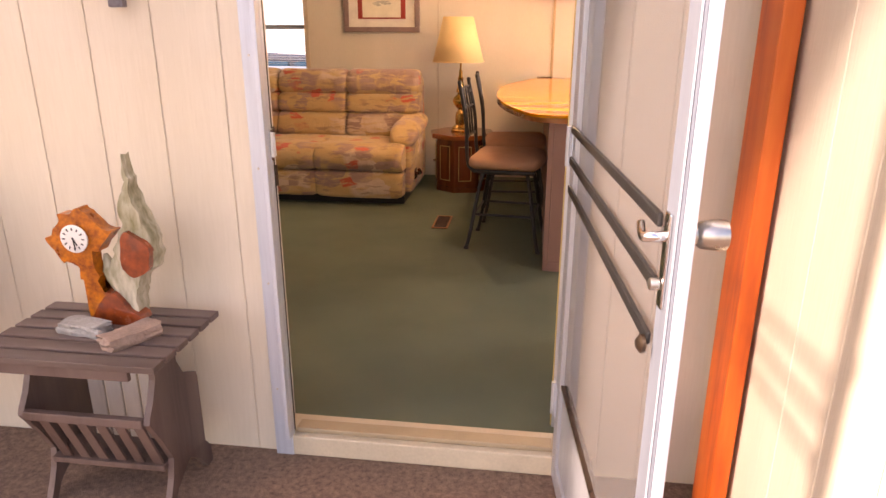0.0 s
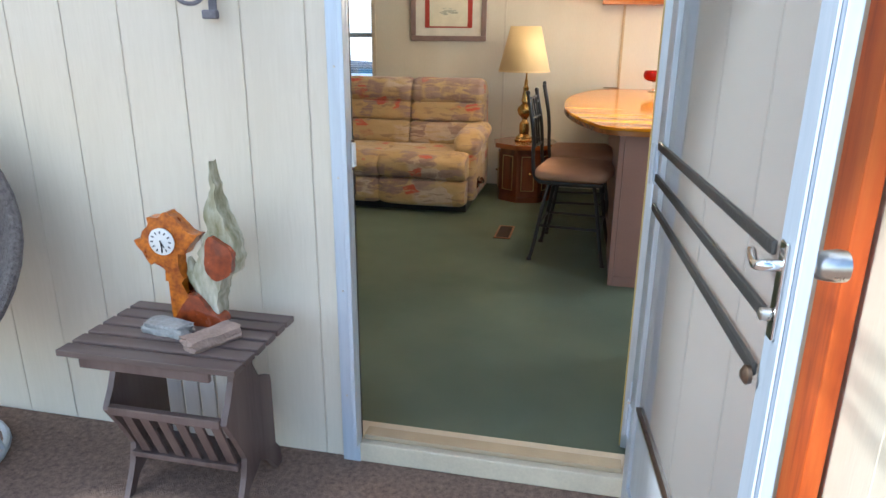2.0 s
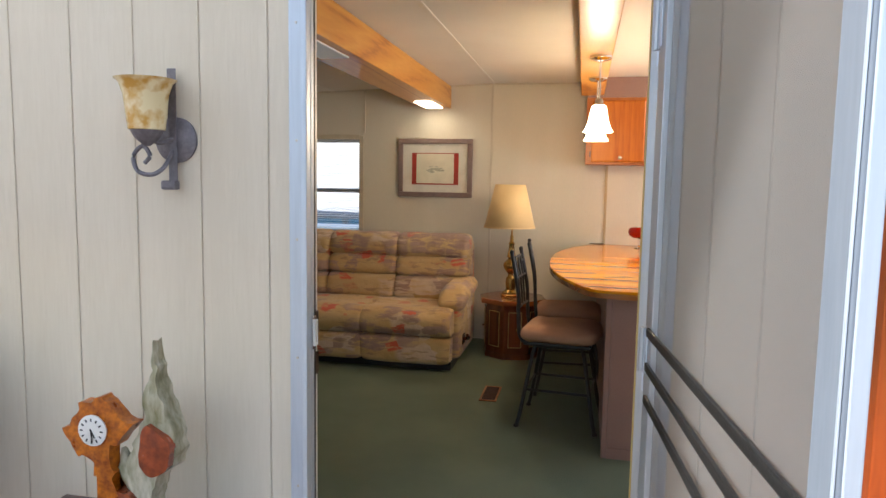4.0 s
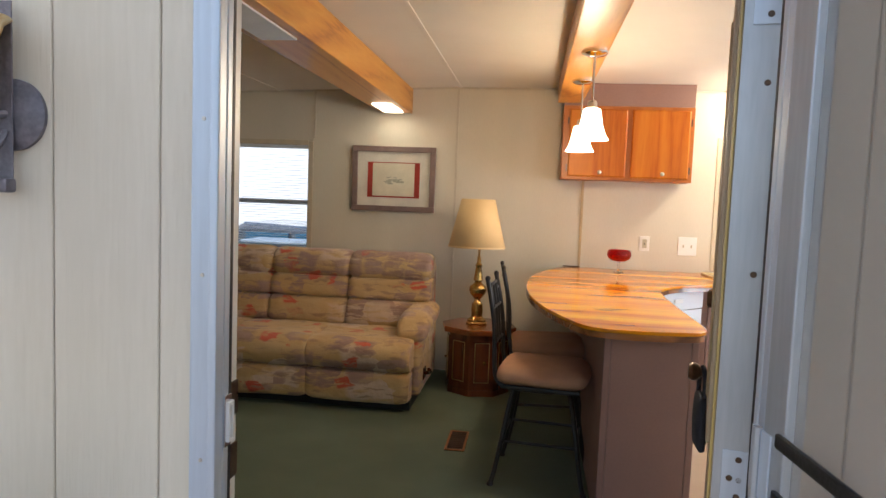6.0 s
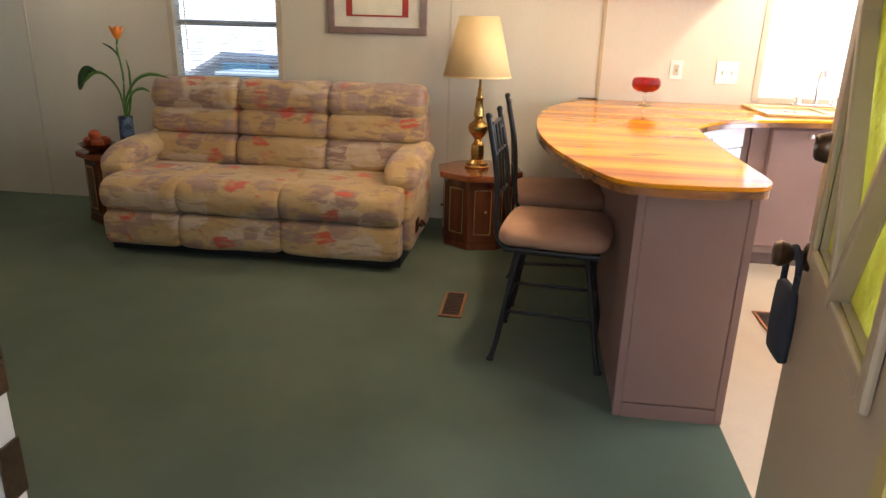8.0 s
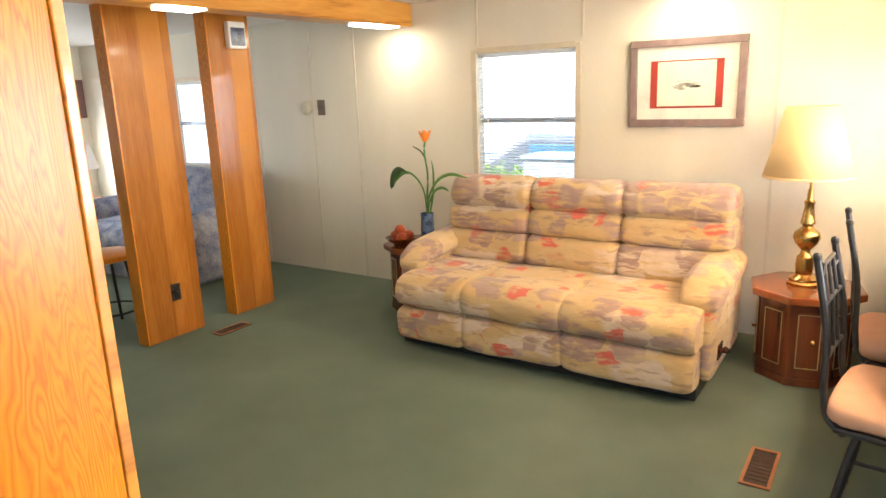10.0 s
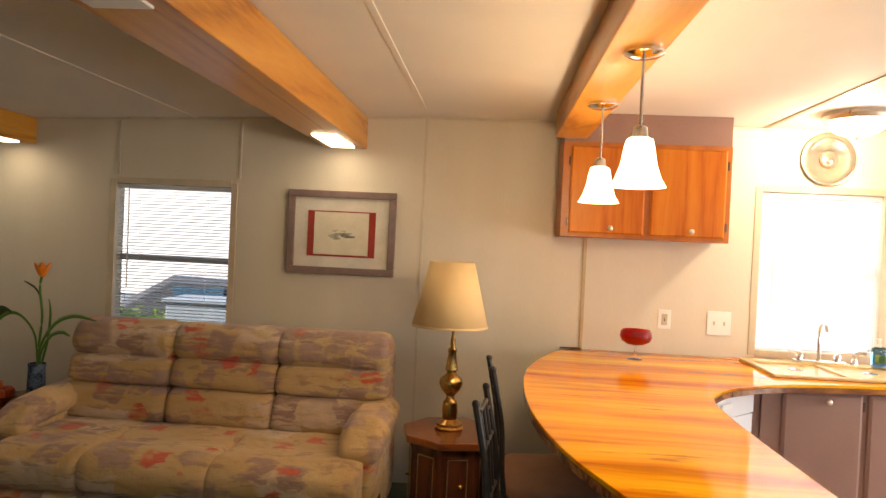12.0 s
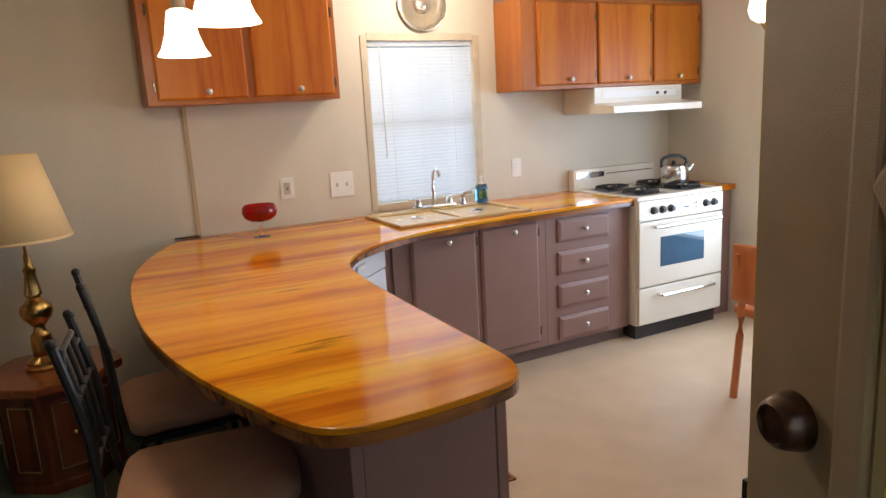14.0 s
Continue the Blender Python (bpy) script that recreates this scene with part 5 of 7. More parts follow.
for z0, z1 in ((0.70, 0.835), (0.505, 0.642), (0.305, 0.445), (0.105, 0.248)):
    d = part("drawer_front", raised(2.485, 2.865, z0, z1, FY - 0.0005, 0.019, 0.018), MAUVE, du, world_space=True)
    knob(d, 2.675, FY - 0.0198, (z0 + z1) / 2)
# dishwasher in the corner
dw = thing("dishwasher", (1.185, 3.195, 0), "white enamel dishwasher set diagonally under the worktop corner", "dishwasher", turn=43)
part("body", boxm((-0.285, 0.285, 0.02, 0.32, 0.06, 0.861)), WHITE_APP, dw, bevel=0.004)
part("door", boxm((-0.285, 0.285, -0.012, 0.0195, 0.10, 0.72)), WHITE_APP, dw, bevel=0.006)
part("control_panel", boxm((-0.285, 0.285, -0.016, 0.0195, 0.725, 0.858)), WHITE_APP, dw, bevel=0.006)
part("latch", boxm((-0.045, 0.045, -0.028, -0.0165, 0.775, 0.80)), WHITE, dw, "grey-white latch", bevel=0.004)
part("foot", boxm((-0.27, 0.27, 0.05, 0.30, 0.0, 0.0598)), BLACK, dw)
cf = thing("corner_filler", (1.42, 3.7, 0), "narrow mauve painted filler beside the dishwasher", "cabinet", "kitchen base units")
part("body", boxm((1.405, 1.4445, 3.40, 3.99, 0.0, 0.862)), MAUVE, cf, world_space=True, bevel=0.002)


def wall_cabinet(x0, x1, doors, label, z0=1.585, hinge_right=True):
    c = thing("wall_cabinet", ((x0 + x1) / 2, 3.85, z0), label, "cabinet", "kitchen wall units")
    y = 3.70
    part("body", boxm((x0, x1, y, 3.997, z0, 2.125)), CABFRAME, c, world_space=True, bevel=0.003)
    part("soffit", boxm((x0 + 0.003, x1 - 0.003, y + 0.006, 3.997, 2.1255, H - 0.001)), MAUVE, c, "mauve painted soffit board", world_space=True)
    for i, (a, b) in enumerate(doors):
        d = part("door", raised(a, b, z0 + 0.022, 2.10, y - 0.0005, 0.019, 0.010), CABW, c, world_space=True)
        knob(d, (a + b) / 2 + 0.02, y - 0.0198, z0 + 0.055)
        hx = b + 0.002 if (i or len(doors) == 3) else a - 0.014
        for zz in (z0 + 0.06, 1.99):
            part("hinge", boxm((hx, hx + 0.012, y - 0.010, y - 0.0008, zz, zz + 0.05)), BRONZE, d, "dark bronze hinge", world_space=True, bevel=0.002)
    return c


wall_cabinet(0.41, 1.345, [(0.455, 0.872), (0.905, 1.315)], "reddish cherry wall cabinet with two doors above the bar")
wall_cabinet(2.49, RIGHT - 0.005, [(2.60, 3.035), (3.065, 3.495), (3.53, 3.93)], "reddish cherry wall cabinet with three doors above the stove")

# ---- stove ----
sv = thing("gas_stove", (3.40, 3.65, 0), "almond enamel gas stove with oven window", "stove")
SX0, SX1, SY = 3.042, 3.765, 3.30
part("body", boxm((SX0, SX1, SY + 0.03, 3.985, 0.09, 0.885)), ENAMEL, sv, world_space=True, bevel=0.004)
part("plinth", boxm((SX0 + 0.01, SX1 - 0.01, SY + 0.045, 3.9, 0.0, 0.0895)), BLACK, sv, "black plinth", world_space=True)
ct = part("cooktop", boxm((SX0 - 0.002, SX1 + 0.002, SY + 0.012, 3.92, 0.8855, 0.912)), ENAMEL, sv, world_space=True, bevel=0.005)
for bx in (SX0 + 0.18, SX1 - 0.18):
    for by in (3.48, 3.75):
        g = part("grate", tubem([(bx + 0.115 * math.cos(a), by + 0.095 * math.sin(a), 0.935) for a in np.linspace(0, 2 * math.pi, 17)[:-1]], 0.006, 6, True), IRON, sv, "black burner grate", world_space=True)
        gb = bmesh.new()
        for k4 in range(4):
            a = math.pi / 4 + k4 * math.pi / 2
            tube(gb, [(bx + 0.03 * math.cos(a), by + 0.03 * math.sin(a), 0.935), (bx + 0.115 * math.cos(a), by + 0.095 * math.sin(a), 0.935), (bx + 0.118 * math.cos(a), by + 0.097 * math.sin(a), 0.913)], 0.006, 6)
        part("grate_fingers", gb, IRON, g, world_space=True)
        part("burner_pan", boxm((bx - 0.125, bx + 0.125, by - 0.115, by + 0.115, 0.9122, 0.9128)), BLACK, sv, "black burner pan", world_space=True)
        part("burner", lathe(bmesh.new(), [(0.045, 0), (0.045, 0.01), (0.02, 0.014)], (bx, by, 0.913), 18), BLACK, sv, smooth=True, world_space=True)
bg = part("backguard", boxm((SX0, SX1, 3.925, 3.99, 0.8855, 1.045)), ENAMEL, sv, world_space=True, bevel=0.006)
part("backguard_strip", boxm((SX0 + 0.02, SX0 + 0.26, 3.921, 3.9245, 0.985, 1.025)), CHROME, bg, "bright metal label strip", world_space=True, bevel=0.001)
part("backguard_line", boxm((SX0 + 0.28, SX1 - 0.02, 3.922, 3.9245, 1.0, 1.006)), BRONZE, bg, world_space=True)
cp = part("control_panel", boxm((SX0, SX1, SY + 0.002, SY + 0.0295, 0.762, 0.884)), ENAMEL, sv, world_space=True, bevel=0.004)
for i, fx in enumerate((0.16, 0.26, 0.36, 0.78, 0.88)):
    kx_ = SX0 + fx * (SX1 - SX0)
    part("burner_knob", turned(lathe(bmesh.new(), [(0.025, 0), (0.024, 0.006), (0.016, 0.010), (0.015, 0.026), (0.005, 0.027)], seg=16), Matrix.Translation((kx_, SY + 0.0015, 0.822)) @ pose(0, 0, 0, 90)), BLACK, cp, "black burner knob", smooth=True, world_space=True)
part("clock_panel", boxm((SX0 + 0.43 * 0.723, SX0 + 0.70 * 0.723, SY - 0.001, SY + 0.0015, 0.785, 0.86)), CHROME, cp, "bright clock panel", world_space=True, bevel=0.001)
for i in range(4):
    part("clock_button", boxm((SX0 + 0.625 * 0.723 + (i % 2) * 0.022, SX0 + 0.645 * 0.723 + (i % 2) * 0.022, SY - 0.004, SY - 0.0012, 0.80 + (i // 2) * 0.026, 0.818 + (i // 2) * 0.026)), BRONZE, cp, world_space=True)
part("clock_mark", boxm((SX0 + 0.50 * 0.723, SX0 + 0.58 * 0.723, SY - 0.003, SY - 0.0012, 0.812, 0.824)), BLACK, cp, world_space=True)
od = part("oven_door", boxm((SX0 + 0.002, SX1 - 0.002, SY, SY + 0.0295, 0.345, 0.755)), ENAMEL, sv, world_space=True, bevel=0.006)
part("oven_window", boxm((SX0 + 0.175, SX1 - 0.17, SY - 0.003, SY - 0.0005, 0.46, 0.65)), OVENGLASS, od, "dark glossy oven window with blue reflection in its colour", world_space=True, bevel=0.001)


def handle(parent, x0, x1, y, z):
    part("handle", tubem(spline([(x0, y, z), (x0 + 0.012, y - 0.035, z), (x0 + 0.05, y - 0.04, z), (x1 - 0.05, y - 0.04, z), (x1 - 0.012, y - 0.035, z), (x1, y, z)], 5), 0.011, 8), CHROME, parent, "chrome handle", smooth=True, world_space=True)


handle(od, SX0 + 0.10, SX1 - 0.06, SY, 0.722)
dr = part("broiler_drawer", boxm((SX0 + 0.002, SX1 - 0.002, SY, SY + 0.0295, 0.10, 0.335)), ENAMEL, sv, world_space=True, bevel=0.006)
handle(dr, SX0 + 0.15, SX1 - 0.10, SY, 0.285)
ep = thing("end_panel", (3.87, 3.65, 0), "narrow mauve end filler with wood-grain top", "cabinet")
part("body", boxm((3.785, 3.975, FY + 0.03, 3.99, 0.0, 0.868)), MAUVE, ep, world_space=True, bevel=0.002)
part("top", boxm((3.772, 3.978, FY, 3.99, 0.8685, 0.905)), COUNTER, ep, "wood-grain laminate strip", world_space=True, bevel=0.004)
# kettle
ke = thing("kettle", (3.57, 3.54, 0.9415), "brushed steel kettle with a black handle on the stove", "kettle", turn=155)
part("body", lathe(bmesh.new(), [(0.088, 0), (0.094, 0.008), (0.094, 0.09), (0.084, 0.112), (0.05, 0.122), (0.012, 0.126)], seg=28), STEEL, ke, smooth=True)
part("lid_knob", lathe(bmesh.new(), [(0.014, 0.1265), (0.016, 0.138), (0.006, 0.145)], seg=12), BLACK, ke, smooth=True)
part("handle", tubem(spline([(-0.075, 0, 0.115), (-0.085, 0, 0.145), (-0.05, 0, 0.172), (0.02, 0, 0.178), (0.075, 0, 0.16), (0.085, 0, 0.13), (0.078, 0, 0.10)], 6), 0.011, 8), BLACK, ke, "black arched handle", smooth=True)
part("spout", tubem([(-0.085, 0, 0.075), (-0.115, 0, 0.10), (-0.128, 0, 0.118)], [0.02, 0.015, 0.012], 10), STEEL, ke, smooth=True)
# hood
hd = thing("range_hood", (3.4, 3.75, 1.42), "almond enamel range hood under the wall cabinet", "range hood")
bm = bmesh.new()
prof = [(3.997, 1.42), (3.50, 1.42), (3.50, 1.462), (3.68, 1.485), (3.68, 1.5835), (3.997, 1.5835)]
vs = [[bm.verts.new((x, y, z)) for y, z in prof] for x in (3.02, 3.775)]
bm.faces.new(vs[0])
bm.faces.new(vs[1])
for i in range(6):
    bm.faces.new((vs[0][i], vs[0][(i + 1) % 6], vs[1][(i + 1) % 6], vs[1][i]))
part("canopy", bm, ENAMEL, hd, world_space=True, bevel=0.003)
part("control_strip", boxm((3.08, 3.72, 3.676, 3.6795, 1.515, 1.555)), WHITE, hd, world_space=True, bevel=0.001)
for hx in (3.55, 3.62):
    part("button", turned(lathe(bmesh.new(), [(0.012, 0), (0.010, 0.006)], seg=12), Matrix.Translation((hx, 3.6755, 1.535)) @ pose(0, 0, 0, 90)), BRONZE, hd, world_space=True)

# ---- lamps in the kitchen ----


def pendant(y):
    p = thing("pendant_lamp", (0.475, y, 2.14), "lit white glass bell pendant on a chrome rod", "pendant lamp", "pendants over the bar")
    part("canopy", lathe(bmesh.new(), [(0.062, -0.001), (0.062, -0.012), (0.045, -0.022), (0.012, -0.028)], seg=28), CHROME, p, smooth=True)
    part("rod", tubem([(0, 0, -0.026), (0, 0, -0.255)], 0.0055, 10), CHROME, p, smooth=True)
    part("socket_cup", lathe(bmesh.new(), [(0.014, -0.232), (0.022, -0.238), (0.024, -0.262), (0.030, -0.27)], seg=20), NICKEL, p, smooth=True)
    s = part("shade", lathe(bmesh.new(), [(0.028, -0.270), (0.040, -0.275), (0.047, -0.305), (0.055, -0.353), (0.070, -0.396), (0.085, -0.421), (0.083, -0.421), (0.067, -0.394), (0.052, -0.351), (0.044, -0.307), (0.036, -0.279)], seg=32, close=False), PENDANT, p, "glowing white glass bell", smooth=True)
    s.visible_shadow = False
    lamp("pendant_bulb", "POINT", (0.475, y, 2.14 - 0.36), 6.6, WARM, 0.035)
    return p


pendant(1.95)
pendant(2.74)
dm = thing("ceiling_lamp", (1.90, 3.50, H), "lit frosted dome ceiling lamp with a nickel band", "ceiling lamp")
part("band", lathe(bmesh.new(), [(0.165, -0.001), (0.168, -0.02), (0.150, -0.042), (0.140, -0.035)], seg=36), NICKEL, dm, smooth=True)
s = part("dome", lathe(bmesh.new(), [(0.138, -0.043), (0.128, -0.075), (0.10, -0.10), (0.06, -0.115), (0.015, -0.12)], seg=36), DOME, dm, "glowing frosted glass dome", smooth=True)
s.visible_shadow = False
part("nipple", lathe(bmesh.new(), [(0.012, -0.1205), (0.010, -0.132), (0.003, -0.138)], seg=12), NICKEL, dm, smooth=True)
lamp("dome_bulb", "POINT", (1.90, 3.50, H - 0.09), 26.0, (1.0, 0.80, 0.54), 0.06)
pl = thing("wall_plate", (1.99, 3.988, 2.115), "round silver tray hung above the kitchen window", "wall plate")
part("dish", turned(lathe(bmesh.new(), [(0.155, 0), (0.158, 0.008), (0.148, 0.012), (0.110, 0.004), (0.105, 0.002), (0.02, 0.002)], seg=44), pose(0, 0, 0, 90)), MIRRORY, pl, smooth=True)
part("embossed_centre", turned(lathe(bmesh.new(), [(0.055, 0.0025), (0.05, 0.008), (0.03, 0.006), (0.02, 0.012), (0.004, 0.013)], seg=24), pose(0, 0, 0, 90)), MIRRORY, pl, smooth=True)

# ---- framed print ----
fp = thing("framed_print", (-0.915, 3.985, 1.545), "taupe framed print with cream and red mats", "picture")
fw, fh, b = 0.342, 0.262, 0.045
part("frame", boxm((-fw, fw, -0.022, 0.012, fh - b, fh), (-fw, fw, -0.022, 0.012, -fh, -fh + b), (-fw, -fw + b, -0.022, 0.012, -fh + b, fh - b), (fw - b, fw, -0.022, 0.012, -fh + b, fh - b)), FRAMEW, fp, bevel=0.006)
part("outer_mat", boxm((-fw + b, fw - b, -0.004, 0.002, -fh + b, fh - b)), MATBOARD, fp, "cream mat board")
part("red_mat", boxm((-0.215, 0.215, -0.0065, -0.0045, -0.150, 0.135)), REDMAT, fp, "dark red inner mat")
part("print_sheet", boxm((-0.172, 0.172, -0.009, -0.007, -0.138, 0.128)), PAPER, fp, "ivory print sheet")
bm = bmesh.new()
random.seed(4)
for i in range(26):
    a, r = random.uniform(0, 6.28), random.random() ** 0.6
    cx, cz, s = 0.085 * r * math.cos(a), -0.01 + 0.03 * r * math.sin(a), random.uniform(0.006, 0.022)
    box(bm, cx - s, cx + s, -0.0102, -0.0092, cz - s * 0.35, cz + s * 0.35)
part("etching", bm, INK, fp, "grey-green etched landscape", bevel=0.0)

# ---- daylight that enters by the windows ----
lamp("window_light", "AREA", (RIGHT + 0.02, 2.52, 1.16), 38.0, DAY, (1.1, 1.35), (0, 2.52, 1.0))
lamp("window_light", "AREA", (LEFT - 0.02, 2.475, 1.30), 8.0, DAY, (2.4, 0.78), (0, 2.0, 1.0))
lamp("window_light", "AREA", ((W6[0] + W6[1]) / 2, NEAR + 0.015, 1.40), 9.0, DAY, (0.9, 0.85), (2.8, 3.0, 1.0))
lamp("window_light", "AREA", ((W2[0] + W2[1]) / 2, FAR + 0.075, 1.44), 5.0, DAY, (0.7, 0.94), (1.98, 0, 1.44))

# ---- porch things ----
mt = thing("magazine_table", (-0.745, -0.60, PF), "brown slatted wooden side table with magazine rack", "side table")
for i in range(6):
    y = -0.178 + i * 0.064
    part("top_slat", boxm((-0.268, 0.275, y, y + 0.051, 0.530, 0.549)), SLAT, mt, bevel=0.003)
part("apron", boxm((-0.21, 0.19, -0.165, -0.150, 0.495, 0.529)), SLATSIDE, mt, bevel=0.003)
for x in (-0.205, 0.175):
    b = bmesh.new()
    for levels in ([(0.10, -0.035, 0.165), (0.16, -0.020, 0.165), (0.25, -0.065, 0.165), (0.33, -0.112, 0.165), (0.352, -0.102, 0.160), (0.385, -0.080, 0.09), (0.44, -0.055, 0.06), (0.529, -0.045, 0.06)],
                   [(0.0, -0.085, -0.055), (0.05, -0.058, -0.022), (0.0995, -0.035, 0.06)], [(0.0, 0.165, 0.20), (0.06, 0.12, 0.195), (0.0995, 0.07, 0.165)]):
        rows = [[b.verts.new(c) for c in ((x, f, z), (x, k, z), (x + 0.019, k, z), (x + 0.019, f, z))] for z, f, k in levels]
        for lo, hi in zip(rows, rows[1:]):
            for q in range(4):
                b.faces.new((lo[q], lo[(q + 1) % 4], hi[(q + 1) % 4], hi[q]))
        b.faces.new(rows[0])
        b.faces.new(rows[-1])
    bmesh.ops.recalc_face_normals(b, faces=b.faces[:])
    part("side_board", b, SLATSIDE, mt)
part("front_rail", boxm((-0.1855, 0.1745, -0.118, -0.096, 0.318, 0.346)), SLATSIDE, mt, bevel=0.004)
part("rack_floor", boxm((-0.1855, 0.1745, -0.045, 0.13, 0.128, 0.146)), SLATSIDE, mt, bevel=0.003)
for i in range(6):
    x = -0.155 + i * 0.058
    b = boxm((x, x + 0.030, -0.004, 0.004, 0.0, 0.182))
    bmesh.ops.transform(b, matrix=Matrix.Translation((0, -0.030, 0.148)) @ Matrix.Rotation(radians(22), 4, "X"), verts=b.verts)
    part("rack_slat", b, SLATSIDE, mt)
for i in range(5):
    x = -0.125 + i * 0.058
    part("back_slat", boxm((x, x + 0.050, 0.085, 0.095, 0.1465, 0.50)), PALEWOOD, mt, "pale wooden slat", bevel=0.002)


def blob(cx, cy, cz, outline, thick, seed, rough=0.016):
    """An irregular slice: an outline in x and z, given thickness in y."""
    pts = spline([(x, 0, z) for x, z in outline] + [(outline[0][0], 0, outline[0][1])], 6)[:-1]
    b = bmesh.new()
    f, k = [], []
    for p in pts:
        w = noise.noise_vector(p * 30 + Vector((seed, 0, 0))) * rough
        f.append(b.verts.new((cx + p.x + w.x, cy - thick / 2, cz + p.z + w.z)))
        k.append(b.verts.new((cx + p.x * 1.04 + w.x, cy + thick / 2, cz + p.z * 1.0 + w.z)))
    cf, ck = b.verts.new((cx, cy - thick / 2 - 0.004, cz)), b.verts.new((cx, cy + thick / 2, cz))
    n = len(f)
    for i in range(n):
        j = (i + 1) % n
        b.faces.new((f[i], f[j], k[j], k[i]))
        b.faces.new((cf, f[j], f[i]))
        b.faces.new((ck, k[i], k[j]))
    return b


ca = thing("burl_clock", (-0.74, -0.50, 0.519), "orange burl wood clock joined to grey driftwood", "clock")
part("burl", blob(-0.055, -0.025, 0.235, [(-0.092, 0.017), (-0.05, 0.071), (-0.025, 0.095), (0.016, 0.112), (0.028, 0.092), (0.092, 0.055), (0.086, 0.022), (0.042, -0.018), (0.036, -0.09), (0.05, -0.15), (0.08, -0.20), (0.015, -0.215), (0.008, -0.15), (-0.01, -0.08), (-0.036, -0.05), (-0.06, -0.045), (-0.08, -0.02)], 0.04, 1, 0.024), BURL, ca, "glossy orange burl slab", smooth=True)
part("base_root", blob(0.02, -0.02, 0.055, [(-0.075, -0.05), (-0.05, 0.02), (0.0, 0.045), (0.05, 0.0), (0.08, -0.05)], 0.05, 3), BURLRED, ca, "dark red root")
STEMLINE = [(0.098, 0.495), (0.112, 0.42), (0.122, 0.35), (0.150, 0.29), (0.158, 0.235), (0.148, 0.185), (0.112, 0.145), (0.092, 0.10), (0.082, 0.0), (0.048, 0.0), (0.044, 0.09), (0.026, 0.15), (0.030, 0.20), (0.050, 0.25), (0.066, 0.30), (0.070, 0.36), (0.088, 0.43)]
dwd = blob(0.0, 0.0, 0.0, STEMLINE, 0.056, 9, 0.016)
bmesh.ops.delete(dwd, geom=[f for f in dwd.faces if len(f.verts) == 3], context="FACES")
bmesh.ops.delete(dwd, geom=[v for v in dwd.verts if not v.link_faces], context="VERTS")
bmesh.ops.holes_fill(dwd, edges=dwd.edges[:], sides=0)
bmesh.ops.triangulate(dwd, faces=dwd.faces[:])
bmesh.ops.subdivide_edges(dwd, edges=dwd.edges[:], cuts=1)
for v in dwd.verts:
    v.co += noise.noise_vector(v.co * 22) * 0.010
    slim = 1.0 - 0.6 * min(1.0, max(0.0, (v.co.z - 0.33) / 0.14))
    v.co.x = 0.098 + (v.co.x - 0.098) * slim
    v.co.y *= 0.4 + 0.6 * slim
part("driftwood", dwd, DRIFT, ca, "weathered grey driftwood stem", smooth=True)
part("burl_window", blob(0.112, -0.036, 0.225, [(-0.045, -0.02), (-0.030, 0.055), (0.0, 0.05), (0.042, 0.015), (0.035, -0.045), (-0.005, -0.075), (-0.038, -0.055)], 0.022, 6, 0.004), BURLRED, ca, "dark red polished burl")
part("branch", tubem(spline([(0.060, 0.0, 0.0), (0.045, -0.004, 0.08), (0.010, -0.008, 0.15), (-0.006, -0.004, 0.205)], 6), [0.026] * 8 + [0.024] * 6 + [0.016, 0.014, 0.011, 0.009, 0.005], 9), DRIFT, ca, smooth=True)
dial = part("dial", turned(lathe(bmesh.new(), [(0.040, 0), (0.041, 0.005), (0.036, 0.007), (0.002, 0.0072)], seg=32), Matrix.Translation((-0.058, -0.0505, 0.262)) @ pose(0, 0, 0, 90)), WHITE, ca, "white round clock dial", smooth=True)
for i in range(12):
    a = radians(30 * i)
    part("hour_mark", turned(boxm((-0.0018, 0.0018, -0.0008, 0.0, 0.025, 0.033)), Matrix.Translation((-0.058, -0.0580, 0.262)) @ pose(0, 0, 0, 0, 30 * i, 0)), BLACK, dial)
for a, ln in ((150, 0.02), (175, 0.029)):
    part("clock_hand", turned(boxm((-0.0016, 0.0016, -0.0012, 0.0, -0.005, ln)), Matrix.Translation((-0.058, -0.0592, 0.262)) @ pose(0, 0, 0, 0, a, 0)), BLACK, dial)


def rock(name, loc, size, material, label, turn, seed, flat=0.5):
    b = bmesh.new()
    bmesh.ops.create_cube(b, size=2.0)
    bmesh.ops.subdivide_edges(b, edges=b.edges[:], cuts=6, use_grid_fill=True)
    for v in b.verts:
        p = v.co.copy()
        p = p.lerp(p.normalized() * 1.25, 0.14)
        p += noise.noise_vector(p * 1.7 + Vector((seed, 0, 0))) * 0.22
        v.co = Vector((p.x * size[0], p.y * size[1], max(-0.9, p.z) * size[2]))
    lo = min(v.co.z for v in b.verts)
    for v in b.verts:
        v.co.z -= lo
    ob = part(name, b, material, None, smooth=True)
    ob.matrix_basis = pose(*loc, 0, 0, turn)
    return tagged(ob, label, "stone")


rock("flat_stone", (-0.615, -0.635, 0.5195), (0.074, 0.036, 0.018), PINKSTONE, "flat pinkish brown stone lying on the slatted table", 60, 2)
rock("driftwood_piece", (-0.775, -0.605, 0.5195), (0.068, 0.030, 0.018), STONE, "grey weathered stone slab lying on the slatted table", -8, 7)

sc = thing("wall_sconce", (-0.690, OUT, 1.53), "grey iron wall sconce with amber swirl glass shade", "wall lamp")
part("back_plate", turned(lathe(bmesh.new(), [(0.062, 0.0005), (0.062, 0.008), (0.045, 0.016), (0.012, 0.02)], seg=28), pose(0, 0, 0, 90)), GREYIRON, sc, smooth=True)
